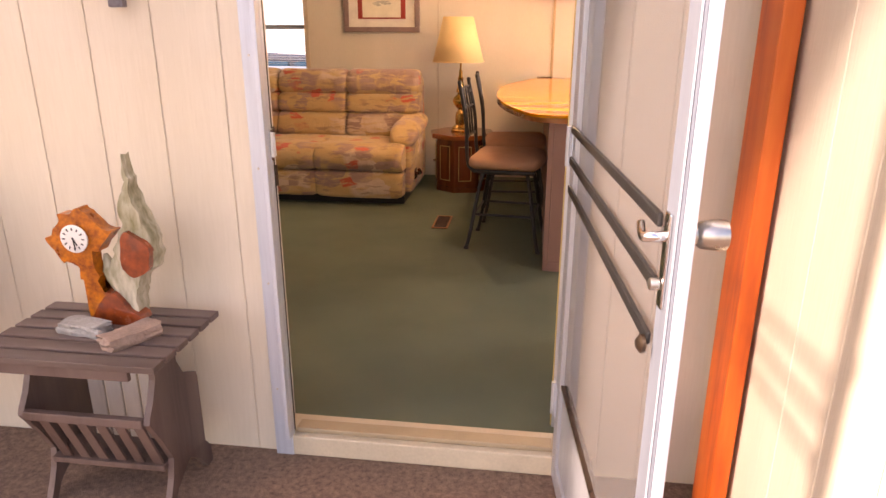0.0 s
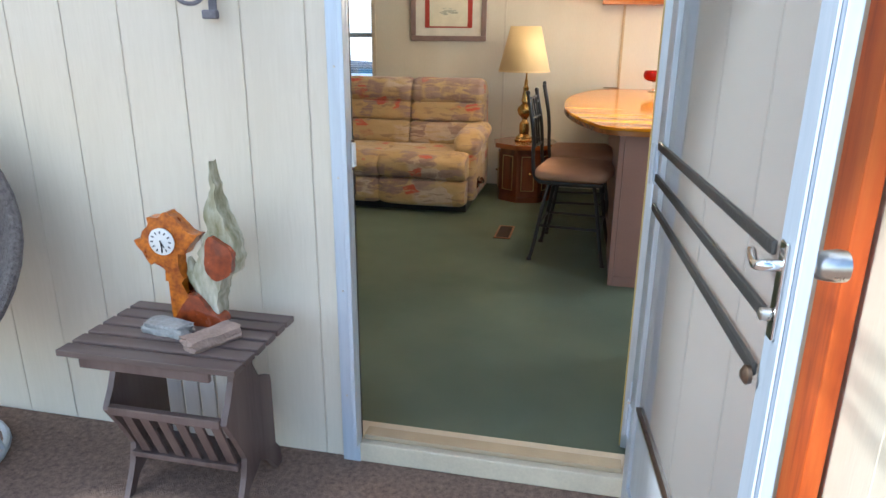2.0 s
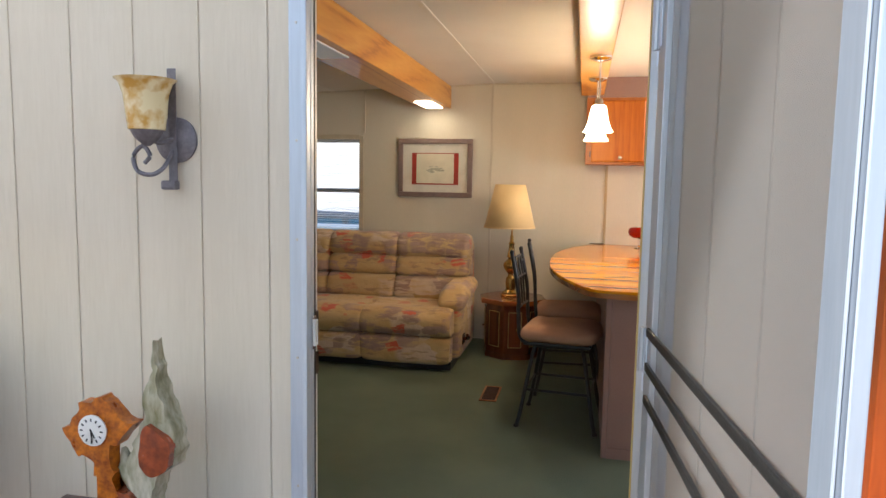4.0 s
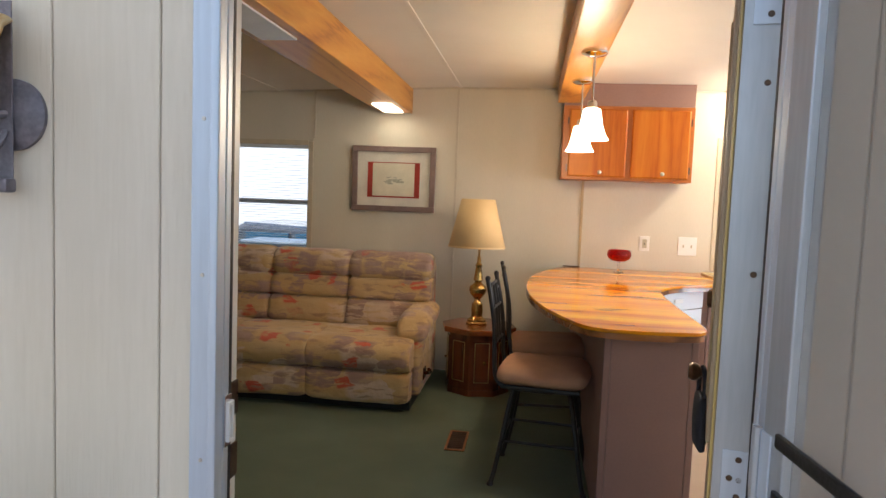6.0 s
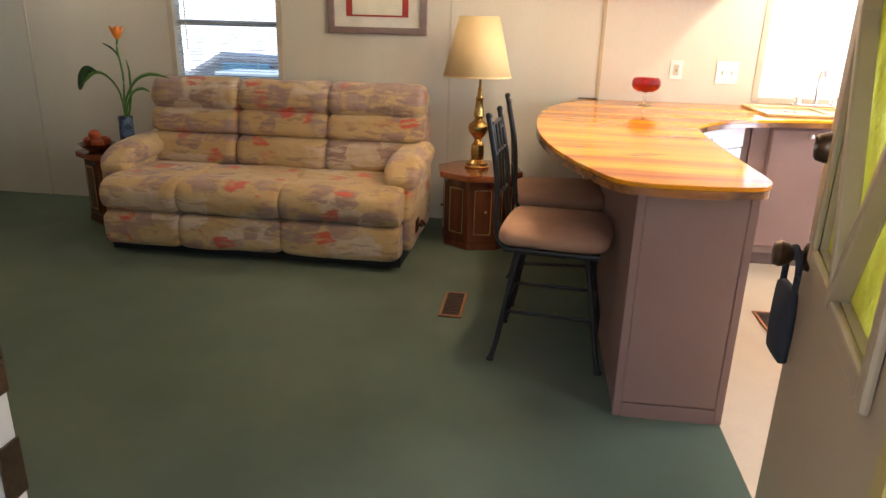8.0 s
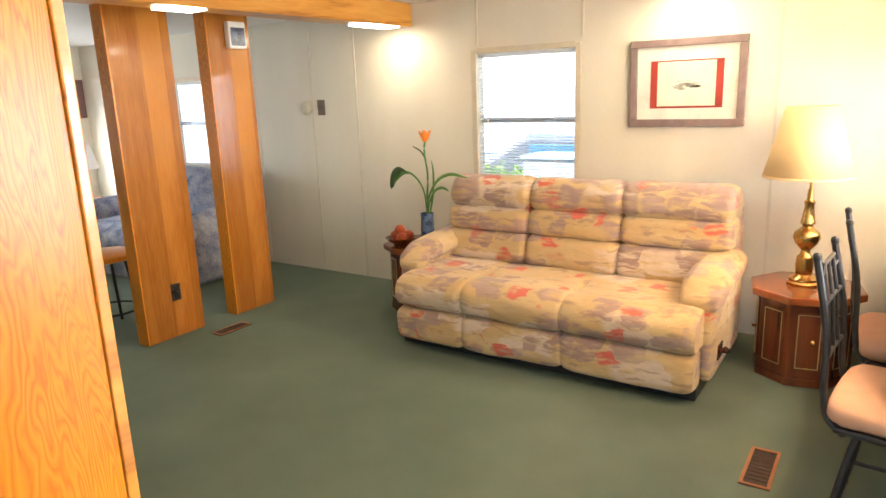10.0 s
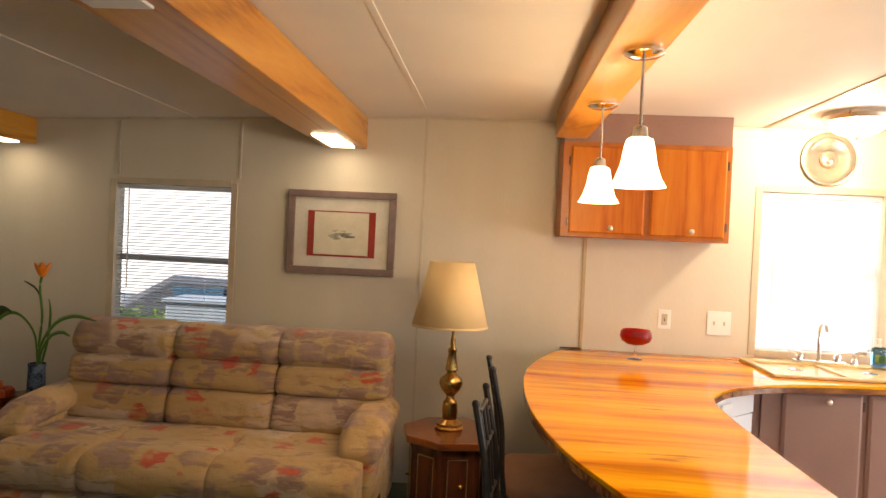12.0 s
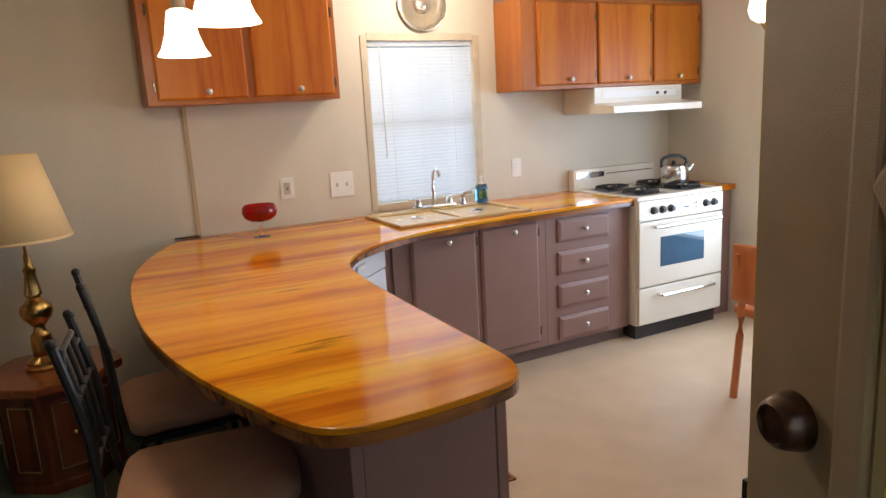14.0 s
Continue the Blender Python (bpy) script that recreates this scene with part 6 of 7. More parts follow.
part("strap", boxm((-0.013, 0.013, -0.024, -0.0205, -0.13, 0.19)), GREYIRON, sc, bevel=0.003)
part("strap_foot", boxm((-0.022, 0.022, -0.05, -0.0245, -0.135, -0.11)), GREYIRON, sc, bevel=0.006)
part("scroll_arm", tubem(spline([(0, -0.022, -0.03), (-0.01, -0.05, -0.075), (-0.03, -0.075, -0.095), (-0.065, -0.085, -0.085), (-0.075, -0.085, -0.045), (-0.05, -0.08, -0.02), (-0.03, -0.08, -0.045), (-0.045, -0.082, -0.065)], 6), 0.006, 8), GREYIRON, sc, smooth=True)
part("cup", lathe(bmesh.new(), [(0.008, -0.02), (0.03, 0.0), (0.042, 0.02), (0.044, 0.03)], (-0.03, -0.09, 0), 20), GREYIRON, sc, smooth=True)
part("arm", tubem([(0, -0.02, 0.0), (-0.015, -0.06, -0.01), (-0.03, -0.09, 0.0)], 0.007, 8), GREYIRON, sc, smooth=True)
s = part("shade", lathe(bmesh.new(), [(0.030, 0.018), (0.046, 0.022), (0.051, 0.06), (0.056, 0.11), (0.066, 0.142), (0.078, 0.152), (0.075, 0.153), (0.062, 0.143), (0.052, 0.11), (0.047, 0.06), (0.042, 0.028)], (-0.03, -0.09, 0), 28, False), ALABASTER, sc, "cream and amber swirl glass shade", smooth=True)

# round wicker chair on a tube base
wc = thing("wicker_bowl_chair", (-1.74, -0.72, PF), "round grey wicker bowl chair on a metal base", "chair")
b = bmesh.new()
lathe(b, [(0.02, -0.20), (0.16, -0.185), (0.30, -0.12), (0.40, -0.02), (0.455, 0.10), (0.475, 0.12), (0.48, 0.10), (0.43, -0.04), (0.32, -0.16), (0.17, -0.225), (0.02, -0.24)], seg=40, close=False)
part("bowl", turned(b, Matrix.Translation((0, 0, 0.72)) @ pose(0, 0, 0, 58, 0, 30)), WICKER, wc, "woven grey wicker bowl", smooth=True)
part("rim", turned(tubem([(0.47 * math.cos(a), 0.47 * math.sin(a), 0.115) for a in np.linspace(0, 2 * math.pi, 41)[:-1]], 0.02, 8, True), Matrix.Translation((0, 0, 0.72)) @ pose(0, 0, 0, 58, 0, 30)), WICKER, wc, smooth=True)
part("base_ring", tubem([(0.30 * math.cos(a) - 0.02, 0.30 * math.sin(a), 0.014) for a in np.linspace(0, 2 * math.pi, 33)[:-1]], 0.013, 8, True), ALU_DULL, wc, "dull metal base ring", smooth=True)
for a in (0.5, 2.6, 4.2, 5.8):
    part("base_strut", tubem([(0.30 * math.cos(a) - 0.02, 0.30 * math.sin(a), 0.014), (0.15 * math.cos(a), 0.15 * math.sin(a), 0.42)], 0.011, 8), ALU_DULL, wc, smooth=True)

# ---- living room, small things ----


def register(x0, x1, y0, y1, label, along="y"):
    r = thing("floor_register", ((x0 + x1) / 2, (y0 + y1) / 2, 0), label, "floor vent", "floor registers")
    w, h = (x1 - x0) / 2, (y1 - y0) / 2
    part("plate", boxm((-w, w, -h, h, 0.001, 0.004)), VENTDARK, r)
    part("rim", boxm((-w, w, -h, -h + 0.014, 0.0045, 0.009), (-w, w, h - 0.014, h, 0.0045, 0.009), (-w, -w + 0.014, -h + 0.014, h - 0.014, 0.0045, 0.009), (w - 0.014, w, -h + 0.014, h - 0.014, 0.0045, 0.009)), VENTM, r, "brown metal rim", bevel=0.002)
    n = 10
    for i in range(n):
        y = -h + 0.02 + i * (2 * h - 0.04) / (n - 1)
        part("louvre", boxm((-w + 0.015, w - 0.015, y - 0.003, y + 0.003, 0.0045, 0.0075)), VENTDARK, r)


register(-0.215, -0.10, 2.25, 2.565, "brown metal floor register in green carpet")
register(-3.585, -3.48, 2.37, 2.63, "brown metal floor register in green carpet")
register(1.36, 1.50, 2.36, 2.62, "brown metal floor register in the vinyl floor")

cv = thing("ceiling_vent", (-2.45, 1.60, ceil_z(-2.45)), "aged white square vent cover on the ceiling", "ceiling vent")
part("cover", boxm((-0.20, 0.20, -0.21, 0.21, -0.035, -0.001)), OFFVENT, cv, bevel=0.012)
part("rim", boxm((-0.215, 0.215, -0.225, -0.2105, -0.04, 0.0), (-0.215, 0.215, 0.2105, 0.225, -0.04, 0.0), (-0.215, -0.2005, -0.21, 0.21, -0.04, 0.0), (0.2005, 0.215, -0.21, 0.21, -0.04, 0.0)), WHITE, cv, "white rim", bevel=0.003)

th = thing("thermostat", (-4.12, FAR, 1.45), "round beige thermostat on the cream wall", "thermostat")
part("case", turned(lathe(bmesh.new(), [(0.06, 0.0005), (0.058, 0.02), (0.048, 0.032), (0.01, 0.034)], seg=28), pose(0, 0, 0, 90)), OFFVENT, th, smooth=True)
part("dial_ring", turned(lathe(bmesh.new(), [(0.045, 0.0335), (0.042, 0.04), (0.03, 0.042)], seg=24), pose(0, 0, 0, 90)), OFFVENT, th, smooth=True)
sw = thing("light_switch", (-3.95, FAR, 1.45), "brown switch plate on the cream wall", "switch")
part("plate", boxm((-0.042, 0.042, -0.006, -0.0005, -0.065, 0.065)), BRONZE, sw, bevel=0.003)
part("toggle", boxm((-0.006, 0.006, -0.016, -0.0065, -0.012, 0.012)), BLACK, sw, bevel=0.002)
sm = thing("doorbell_box", (-3.745, 2.93, 1.98), "white plastic chime box on the oak post", "chime box")
part("box", boxm((0.0, 0.05, -0.05, 0.10, -0.09, 0.09)), WHITE, sm, bevel=0.012)
part("grille", boxm((0.0505, 0.053, -0.035, 0.085, -0.07, 0.05)), VASE, sm, bevel=0.001)

vs_ = thing("flower_vase", (-2.52, 3.47, 0.485), "blue patterned vase with an orange lily and green leaves", "vase")
part("vase", lathe(bmesh.new(), [(0.040, 0), (0.046, 0.03), (0.047, 0.12), (0.044, 0.20), (0.047, 0.235), (0.043, 0.236), (0.038, 0.19), (0.036, 0.05)], seg=24), VASE, vs_, smooth=True)
part("stem", tubem(spline([(0, 0, 0.05), (0.005, 0, 0.30), (0.02, 0.0, 0.50), (0.0, 0.0, 0.66), (0.01, 0, 0.735)], 6), 0.007, 8), GREEN, vs_, smooth=True)


def leaf(points, width, material=GREEN, label=""):
    b = bmesh.new()
    ps = spline(points, 6)
    n = len(ps)
    rows = []
    for i, p in enumerate(ps):
        d = (ps[min(i + 1, n - 1)] - ps[max(i - 1, 0)]).normalized()
        side = d.cross(Vector((0, 1, 0.2)))
        side = side.normalized() if side.length > 0.01 else Vector((1, 0, 0))
        side = (side + Vector((0, 0.8, 0))).normalized()
        w = width * math.sin(math.pi * min(0.97, 0.12 + 0.86 * i / (n - 1))) ** 0.7
        up = side.cross(d) * w * 0.35
        rows.append([b.verts.new(p - side * w + up), b.verts.new(p), b.verts.new(p + side * w + up)])
    for r0, r1 in zip(rows, rows[1:]):
        b.faces.new((r0[0], r0[1], r1[1], r1[0]))
        b.faces.new((r0[1], r0[2], r1[2], r1[1]))
    ob = part("leaf", b, material, vs_, label, smooth=True)
    md = ob.modifiers.new("thickness", "SOLIDIFY")
    md.thickness = 0.0015


leaf([(0, 0, 0.15), (0.01, 0, 0.33), (0.10, -0.01, 0.47), (0.22, -0.02, 0.52), (0.36, -0.03, 0.50)], 0.016)
leaf([(0.01, 0, 0.15), (0.03, -0.02, 0.30), (0.09, -0.03, 0.40), (0.17, -0.05, 0.43), (0.23, -0.06, 0.41)], 0.014)
leaf([(0, 0, 0.15), (-0.02, 0, 0.38), (-0.10, 0, 0.49), (-0.18, -0.01, 0.51), (-0.26, -0.02, 0.44)], 0.018)
leaf([(-0.16, -0.01, 0.515), (-0.21, -0.02, 0.53), (-0.25, -0.03, 0.48), (-0.28, -0.03, 0.40)], 0.030, DARKLEAF, "drooping dark leaf")
leaf([(0, 0.0, 0.15), (0.03, 0.03, 0.36), (0.035, 0.04, 0.52), (0.02, 0.05, 0.60)], 0.020)
leaf([(0.01, 0.0, 0.60), (-0.03, 0.0, 0.66), (-0.09, -0.01, 0.70)], 0.014, DARKLEAF)
for i in range(6):
    a = radians(60 * i + 10)
    b = bmesh.new()
    ps = spline([(0.01, 0, 0.73), (0.01 + 0.022 * math.cos(a), 0.022 * math.sin(a), 0.765), (0.01 + 0.045 * math.cos(a), 0.045 * math.sin(a), 0.81)], 5)
    rows = []
    for k_, p in enumerate(ps):
        w = 0.022 * math.sin(math.pi * (0.15 + 0.8 * k_ / (len(ps) - 1)))
        s_ = Vector((-math.sin(a), math.cos(a), 0))
        rows.append([b.verts.new(p - s_ * w), b.verts.new(p + s_ * w)])
    for r0, r1 in zip(rows, rows[1:]):
        b.faces.new((r0[0], r0[1], r1[1], r1[0]))
    pt = part("petal", b, ORANGE, vs_, "orange petal" if i == 0 else "", smooth=True)
    md = pt.modifiers.new("thickness", "SOLIDIFY")
    md.thickness = 0.0015

fb = thing("fruit_bowl", (-2.72, 3.42, 0.485), "small bowl of red and orange fruit on the side table", "fruit bowl")
part("bowl", lathe(bmesh.new(), [(0.05, 0), (0.055, 0.006), (0.10, 0.04), (0.115, 0.055), (0.108, 0.055), (0.05, 0.015)], seg=28), CHERRY, fb, smooth=True)
for fx, fy, fz in ((-0.05, 0.0, 0.062), (0.04, -0.045, 0.062), (0.035, 0.045, 0.062), (0.0, -0.01, 0.11), (-0.045, 0.06, 0.075)):
    part("fruit", lathe(bmesh.new(), [(0.004, -0.036), (0.024, -0.030), (0.039, -0.004), (0.036, 0.018), (0.018, 0.034), (0.004, 0.030)], (fx, fy, fz), 16), APPLES, fb, smooth=True)

# ---- kitchen, small things ----
gb_ = thing("red_goblet", (0.868, 3.72, 0.9055), "red glass goblet on a clear stem on the worktop", "goblet")
part("bowl", lathe(bmesh.new(), [(0.012, 0.082), (0.05, 0.086), (0.080, 0.105), (0.090, 0.130), (0.086, 0.155), (0.076, 0.168), (0.073, 0.167), (0.083, 0.153), (0.086, 0.130), (0.077, 0.108), (0.048, 0.090), (0.010, 0.087)], seg=32), REDGLASS, gb_, "deep red glass bowl", smooth=True)
part("stem", lathe(bmesh.new(), [(0.042, 0.0), (0.040, 0.004), (0.010, 0.010), (0.006, 0.03), (0.010, 0.05), (0.006, 0.065), (0.012, 0.0815)], seg=24), STEM, gb_, "clear glass stem and foot", smooth=True)


def plate(name, x0, x1, z0, z1, label, bits):
    p = thing(name, ((x0 + x1) / 2, FAR, (z0 + z1) / 2), label, name.replace("_", " "))
    w, h = (x1 - x0) / 2, (z1 - z0) / 2
    part("cover", boxm((-w, w, -0.007, -0.0005, -h, h)), WHITE, p, bevel=0.003)
    for bx, bz, bw, bh, mt_ in bits:
        part("socket" if bh > 0.02 else "toggle", boxm((bx - bw, bx + bw, -0.011, -0.0072, bz - bh, bz + bh)), mt_, p, bevel=0.002)


plate("wall_outlet", 1.052, 1.128, 1.055, 1.172, "white outlet cover with a dark socket on the wall", [(0, 0.0, 0.017, 0.034, OFFVENT), (0, 0, 0.006, 0.012, BLACK)])
plate("light_switch", 1.342, 1.482, 1.035, 1.178, "white double switch cover on the wall", [(-0.03, 0, 0.006, 0.012, OFFVENT), (0.03, 0, 0.006, 0.012, OFFVENT)])
plate("wall_outlet", 2.587, 2.66, 1.04, 1.16, "white outlet cover on the wall", [(0, 0.0, 0.017, 0.034, WHITE)])

sk = thing("kitchen_sink", (1.92, 3.66, 0.9055), "beige double-bowl sink set in the worktop", "sink")
part("rim", boxm((-0.41, 0.41, -0.255, -0.215, 0.0, 0.016), (-0.41, 0.41, 0.175, 0.265, 0.0, 0.016), (-0.41, -0.37, -0.215, 0.175, 0.0, 0.016), (0.37, 0.41, -0.215, 0.175, 0.0, 0.016), (-0.02, 0.02, -0.215, 0.175, 0.0, 0.014)), SINKM, sk, bevel=0.006)
for a_, c_ in ((-0.369, -0.021), (0.021, 0.369)):
    bl = part("bowl", boxm((a_, c_, -0.214, 0.174, 0.0, 0.003)), SINKM, sk, bevel=0.001)
    part("drain", lathe(bmesh.new(), [(0.04, 0.0032), (0.038, 0.006), (0.01, 0.005)], ((a_ + c_) / 2, 0, 0), 18), CHROME, bl, smooth=True)
fc = thing("sink_faucet", (1.94, 3.87, 0.9215), "chrome gooseneck faucet with two lever handles", "faucet")
part("base", boxm((-0.14, 0.14, -0.028, 0.028, 0.0, 0.018)), CHROME, fc, bevel=0.008)
part("spout", tubem(spline([(0, 0, 0.018), (0, 0, 0.15), (-0.004, -0.01, 0.205), (-0.008, -0.05, 0.235), (-0.01, -0.09, 0.225), (-0.01, -0.105, 0.195)], 6), [0.013] * 6 + [0.009] * 25, 10), CHROME, fc, smooth=True)
for hx in (-0.105, 0.105):
    hb = part("handle_body", lathe(bmesh.new(), [(0.022, 0.0185), (0.020, 0.045), (0.012, 0.055)], (hx, 0, 0), 16), CHROME, fc, smooth=True)
    part("lever", tubem([(hx, 0, 0.052), (hx + math.copysign(0.03, hx), -0.01, 0.062), (hx + math.copysign(0.07, hx), -0.02, 0.066)], [0.010, 0.009, 0.007], 8), CHROME, hb, smooth=True)
sp_ = thing("sink_sprayer", (2.14, 3.87, 0.9215), "chrome side sprayer by the sink", "sprayer")
part("base", lathe(bmesh.new(), [(0.022, 0), (0.020, 0.02), (0.014, 0.04)], seg=16), CHROME, sp_, smooth=True)
part("head", tubem(spline([(0, 0, 0.04), (0.0, -0.005, 0.06), (0.03, -0.01, 0.075), (0.055, -0.01, 0.07)], 5), 0.013, 8), NICKEL, sp_, smooth=True)
sb_ = thing("soap_bottle", (2.25, 3.83, 0.9215), "blue dish soap pump bottle by the sink", "soap bottle")
part("bottle", cushion(-0.038, 0.038, -0.022, 0.022, 0.0, 0.115, 0.002, 0.015, 5, 60), BLUESOAP, sb_, smooth=True)
part("label_band", boxm((-0.030, 0.030, -0.0255, -0.0235, 0.03, 0.075)), GREENGLASS, sb_, "yellow-green label")
part("pump", lathe(bmesh.new(), [(0.012, 0.1155), (0.013, 0.13), (0.005, 0.132), (0.005, 0.155), (0.012, 0.157), (0.010, 0.165)], seg=14), WHITE, sb_, "white pump", smooth=True)

# ---- dining corner behind the entry door ----
dc = thing("dining_chair", (3.09, 2.25, 0), "orange-brown wooden dining chair with a solid back", "chair")
for lx, ly in ((-0.21, -0.17), (-0.21, 0.17)):
    part("back_leg", tubem(spline([(lx - 0.04, ly, 0.0), (lx, ly, 0.42), (lx - 0.01, ly, 0.60), (lx - 0.03, ly, 0.74)], 4), 0.019, 8), CHAIRW, dc, smooth=True)
for lx, ly in ((0.19, -0.19), (0.19, 0.19)):
    part("front_leg", tubem([(lx, ly, 0.0), (lx, ly, 0.42)], 0.02, 8), CHAIRW, dc, smooth=True)
part("seat", cushion(-0.22, 0.22, -0.215, 0.215, 0.42, 0.475, 0.01, 0.02, 5, 70), CHAIRW, dc, smooth=True)
part("backrest", cushion(-0.245, -0.215, -0.21, 0.21, 0.50, 0.785, 0.004, 0.014, 6, 71), CHAIRW, dc, "solid curved wooden back", smooth=True)
ch = thing("chandelier", (3.13, 2.18, H), "brass chandelier with lit white globes", "chandelier")
part("canopy", lathe(bmesh.new(), [(0.06, -0.001), (0.055, -0.02), (0.01, -0.03)], seg=20), BRASS, ch, smooth=True)
part("stem", tubem([(0, 0, -0.03), (0, 0, -0.50)], 0.008, 8), BRASS, ch, smooth=True)
for i in range(3):
    a = radians(132 + 120 * i)
    r = 0.30
    part("arm", tubem(spline([(0, 0, -0.48), (0.12 * math.cos(a), 0.12 * math.sin(a), -0.56), (0.25 * math.cos(a), 0.25 * math.sin(a), -0.55), (r * math.cos(a), r * math.sin(a), -0.49)], 5), 0.007, 8), BRASS, ch, smooth=True)
    g = part("globe", lathe(bmesh.new(), [(0.02, -0.485), (0.05, -0.465), (0.062, -0.43), (0.055, -0.39), (0.03, -0.365)], (r * math.cos(a), r * math.sin(a), 0), 20), DOME, ch, "glowing white globe", smooth=True)
lamp("chandelier_bulb", "POINT", (3.13, 2.18, H - 0.66), 6.0, WARM, 0.12)
ts = thing("tray_stand", (1.03, 0.62, 0), "small stand with a black-rimmed tan tray", "tray table")
part("tray", boxm((-0.16, 0.16, -0.16, 0.16, 0.945, 0.958)), DOORPAINT, ts, "tan tray surface", bevel=0.003)
part("rim", boxm((-0.17, 0.17, -0.17, -0.1605, 0.93, 0.985), (-0.17, 0.17, 0.1605, 0.17, 0.93, 0.985), (-0.17, -0.1605, -0.16, 0.16, 0.93, 0.985), (0.1605, 0.17, -0.16, 0.16, 0.93, 0.985)), BLACK, ts, "black tray rim", bevel=0.002)
for lx, ly in ((-0.13, -0.13), (0.13, -0.13), (0.13, 0.13), (-0.13, 0.13)):
    part("leg", tubem([(lx, ly, 0), (lx, ly, 0.944)], 0.012, 8), BLACK, ts, smooth=True)

# ---- den behind the divider ----
ds = thing("den_stool", (-4.32, 2.12, 0), "low stool with tan seat and black metal legs", "stool")
part("seat", lathe(bmesh.new(), [(0.18, 0.50), (0.20, 0.51), (0.20, 0.54), (0.17, 0.555), (0.02, 0.56)], seg=28), OAK, ds, "tan wooden seat", smooth=True)
for i in range(4):
    a = radians(45 + 90 * i)
    part("leg", tubem([(0.13 * math.cos(a), 0.13 * math.sin(a), 0.50), (0.20 * math.cos(a), 0.20 * math.sin(a), 0.0)], 0.011, 8), IRON, ds, smooth=True)
part("foot_ring", tubem([(0.185 * math.cos(a), 0.185 * math.sin(a), 0.14) for a in np.linspace(0, 2 * math.pi, 25)[:-1]], 0.008, 8, True), IRON, ds, smooth=True)


def armchair(loc, turn, material, label, w=0.9):
    c = thing("armchair" if w < 1.2 else "den_sofa", loc, label, "armchair" if w < 1.2 else "sofa", turn=turn)
    part("seat_cushion", cushion(-w / 2 + 0.14, w / 2 - 0.14, -0.42, 0.20, 0.22, 0.46, 0.03, 0.06, 6, 81), material, c, smooth=True)
    part("backrest", cushion(-w / 2 + 0.10, w / 2 - 0.10, 0.15, 0.40, 0.30, 0.92, 0.03, 0.08, 6, 82), material, c, smooth=True)
    for s_ in (-1, 1):
        part("arm", cushion(s_ * (w / 2 - 0.08) - 0.08, s_ * (w / 2 - 0.08) + 0.08, -0.42, 0.36, 0.05, 0.62, 0.02, 0.07, 6, 83 + s_), material, c, smooth=True)
    part("base", boxm((-w / 2 + 0.1, w / 2 - 0.1, -0.38, 0.36, 0.0, 0.225)), material, c, bevel=0.01)


armchair((-5.55, 3.35, 0), 0, BLUESOFA, "blue-grey floral sofa below the den window", 1.9)
armchair((-6.6, 2.35, 0), 70, PALEFAB, "pale cushioned armchair on green carpet", 0.9)
dt = thing("den_table", (-6.95, 3.45, 0), "dark wooden lamp table in the den", "side table")
part("top", boxm((-0.28, 0.28, -0.25, 0.25, 0.53, 0.56)), CHERRYTOP, dt, bevel=0.005)
for lx, ly in ((-0.24, -0.21), (0.24, -0.21), (0.24, 0.21), (-0.24, 0.21)):
    part("leg", boxm((lx - 0.02, lx + 0.02, ly - 0.02, ly + 0.02, 0, 0.5295)), CHERRY, dt, bevel=0.003)
dl = thing("den_lamp", (-6.95, 3.45, 0.56), "dark based table lamp with a white shade", "lamp")
part("base", lathe(bmesh.new(), [(0.08, 0), (0.085, 0.02), (0.05, 0.06), (0.08, 0.16), (0.05, 0.26), (0.015, 0.30), (0.012, 0.34)], seg=24), VASE, dl, smooth=True)
s = part("shade", lathe(bmesh.new(), [(0.19, 0.33), (0.12, 0.60)], seg=28, close=False), WHITE, dl, "white fabric shade", smooth=True)
md = s.modifiers.new("thickness", "SOLIDIFY")
md.thickness = 0.003
vl = thing("window_valance", (LEFT + 0.06, 3.2, 1.40), "brown gathered window valance in the den", "valance")
b = bmesh.new()
n_ = 60
va = [[b.verts.new((0.012 * math.sin(i * 1.1) + o, -0.75 + 1.5 * i / n_, z)) for i in range(n_ + 1)] for z, o in ((0.0, 0.0), (0.42, 0.0), (0.42, 0.01), (0.0, 0.01))]
for q in range(4):
    r0, r1 = va[q], va[(q + 1) % 4]
    for i in range(n_):
        b.faces.new((r0[i], r0[i + 1], r1[i + 1], r1[i]))
part("cloth", b, CURTAIN, vl, smooth=True)

# ---- outside the windows ----
fe = thing("yard_fence", (-2.0, 8.0, -0.6), "low grey slatted yard fence outside the window", "fence")
for i in range(46):
    x = -7.0 + i * 0.26
    part("fence_board", boxm((x, x + 0.255, 0.0, 0.02, 0.0, 1.28)), OUTGREY, fe, bevel=0.004, seg=1)
part("top_rail", boxm((-7.0, 4.96, -0.02, 0.04, 1.285, 1.32)), OUTWHITE, fe)


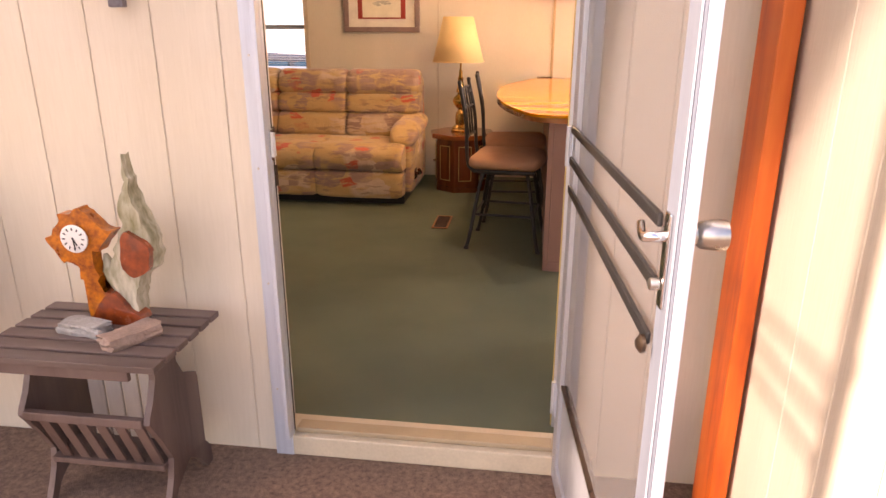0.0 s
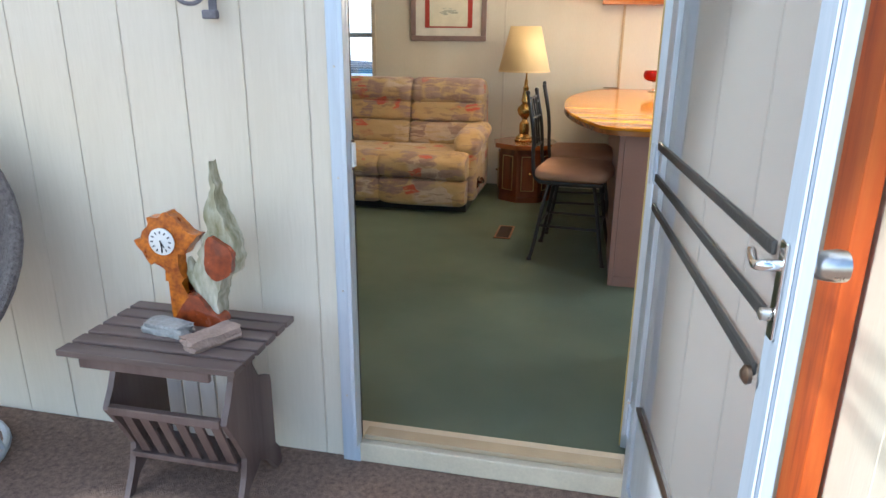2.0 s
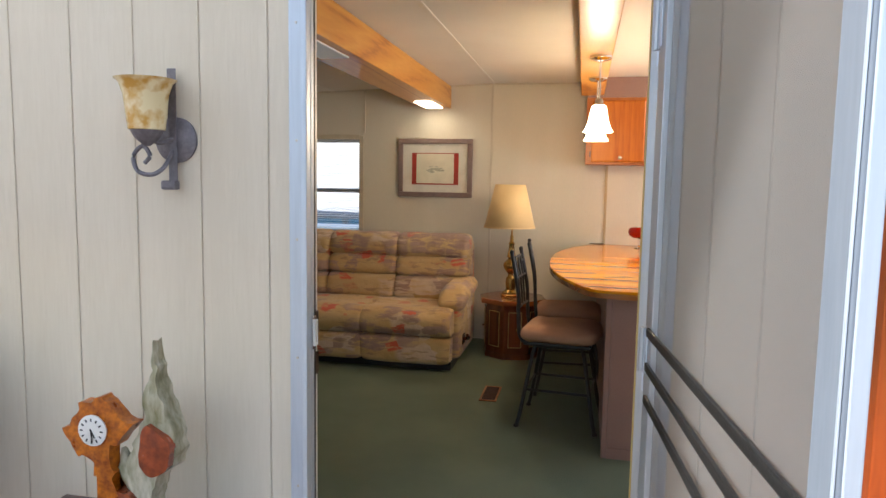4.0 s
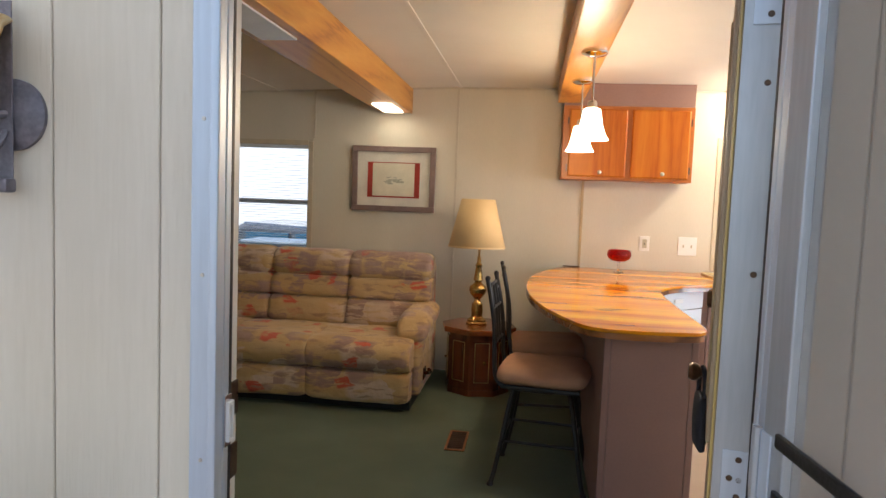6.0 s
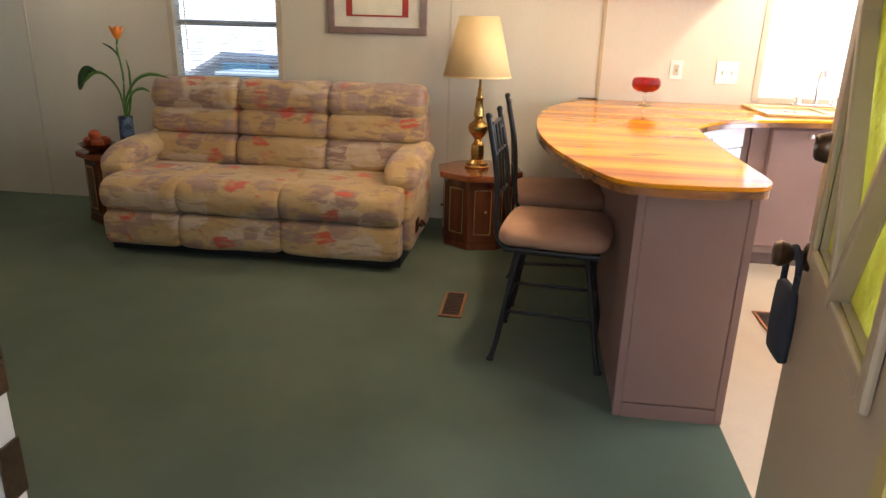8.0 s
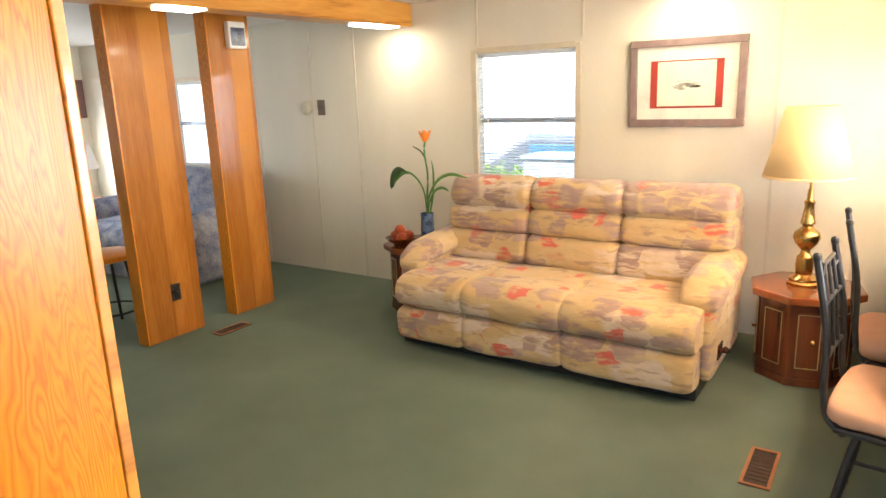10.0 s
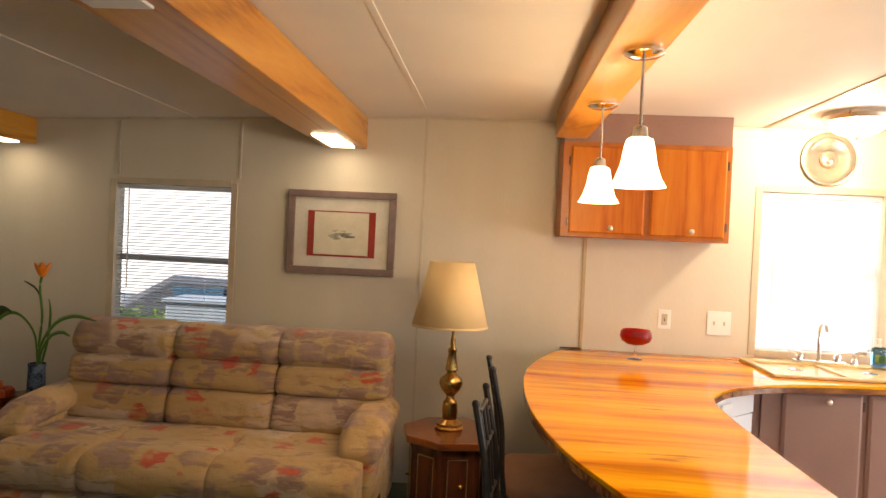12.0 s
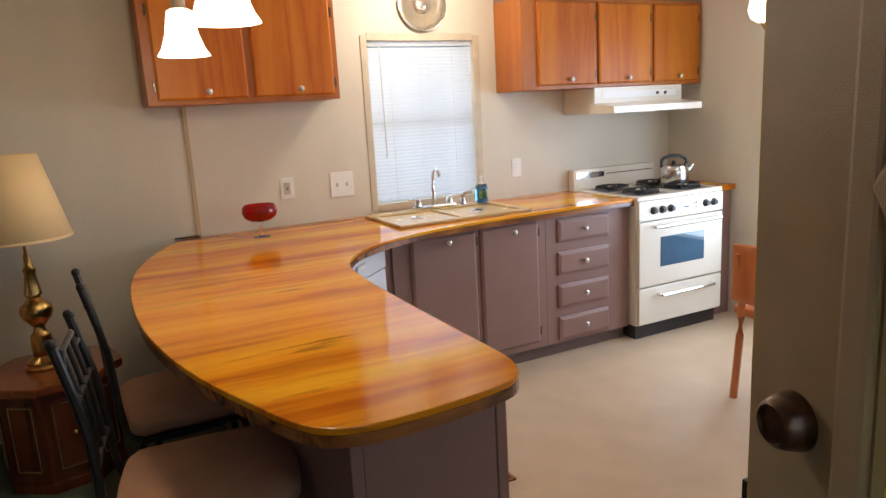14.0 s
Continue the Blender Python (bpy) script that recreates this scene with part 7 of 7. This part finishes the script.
def bush(loc, size, seed, label):
    """A shrub: a short forked stem and many small leaves in uneven clumps."""
    g = thing("shrub", loc, label, "shrub", "shrubs outside the window")
    rnd = random.Random(seed)
    tb = bmesh.new()
    for i in range(6):
        a = rnd.uniform(0, 6.28)
        tube(tb, [(0.03 * math.cos(a), 0.03 * math.sin(a), 0), (0.2 * size * math.cos(a), 0.2 * size * math.sin(a), 0.45 * size), (0.4 * size * math.cos(a), 0.4 * size * math.sin(a), 0.85 * size)], [0.02, 0.014, 0.006], 6)
    part("stem", tb, SLATSIDE, g)
    lb = bmesh.new()
    clumps = [Vector((rnd.gauss(0, 0.38), rnd.gauss(0, 0.3), rnd.uniform(0.25, 1.15))) * size for _ in range(26)]
    for i in range(2600):
        c = rnd.choice(clumps) + Vector((rnd.gauss(0, 0.1), rnd.gauss(0, 0.1), rnd.gauss(0, 0.1))) * size
        c.z = max(0.03, c.z)
        u = Vector((rnd.gauss(0, 1), rnd.gauss(0, 1), rnd.gauss(0, 1))).normalized()
        w = u.orthogonal().normalized()
        ln = rnd.uniform(0.04, 0.075)
        lb.faces.new([lb.verts.new(q) for q in (c - u * ln, c + w * ln * 0.4, c + u * ln, c - w * ln * 0.4)])
    part("foliage", lb, FOLIAGE, g, "small green leaves")


bush((-3.55, 6.5, -0.6), 0.86, 3, "green leafy shrub in the yard outside the window")
bush((-2.25, 6.3, -0.6), 0.82, 8, "green leafy shrub in the yard outside the window")
bush((-4.6, 6.9, -0.6), 0.95, 12, "green leafy shrub in the yard outside the window")
ub = thing("utility_box", (-2.95, 6.9, -0.6), "blue-grey metal utility cabinet in the yard", "utility box")
part("cabinet", boxm((-0.42, 0.42, -0.25, 0.25, 0.0, 1.35)), OUTGREY, ub, bevel=0.02)
part("lid", boxm((-0.45, 0.45, -0.28, 0.28, 1.352, 1.39)), OUTGREY, ub, bevel=0.01)
cr = thing("parked_car", (-3.1, 8.6, -0.6), "dark parked car behind the fence", "car")
bodyp = [(-2.1, 0.35), (2.1, 0.35), (2.15, 0.75), (1.9, 0.95), (1.2, 1.05), (0.7, 1.5), (-0.8, 1.55), (-1.6, 1.10), (-2.1, 1.0)]
b = bmesh.new()
va = [b.verts.new((x, -0.8, z)) for x, z in bodyp]
vb = [b.verts.new((x, 0.8, z)) for x, z in bodyp]
b.faces.new(va)
b.faces.new(list(reversed(vb)))
for i in range(len(bodyp)):
    b.faces.new((va[i], va[(i + 1) % len(bodyp)], vb[(i + 1) % len(bodyp)], vb[i]))
part("body", b, CARPAINT, cr, bevel=0.08)
for wx in (-1.35, 1.35):
    for wy in (-0.8, 0.62):
        part("wheel", turned(lathe(bmesh.new(), [(0.18, 0), (0.33, 0.0), (0.34, 0.09), (0.33, 0.18), (0.18, 0.18)], seg=24), Matrix.Translation((wx, wy + 0.18, 0.34)) @ pose(0, 0, 0, 90)), BLACK, cr, smooth=True)
for i in range(2):
    part("car_window", boxm((-0.75 + i * 0.75, -0.10 + i * 0.75, -0.83, -0.81, 1.12, 1.42)), OVENGLASS, cr, bevel=0.01)
nb = thing("neighbour_house", (-2.0, 13.0, -0.6), "white neighbouring mobile home in sunlight", "house")
part("wall", boxm((-12, 12, 0, 4, 0.4, 3.4)), OUTWHITE, nb)
part("roof", boxm((-12.3, 12.3, -0.3, 4.3, 3.405, 3.6)), ALU_DULL, nb, bevel=0.02)
part("skirting", boxm((-12, 12, 0.05, 3.95, 0.0, 0.395)), OUTGREY, nb)
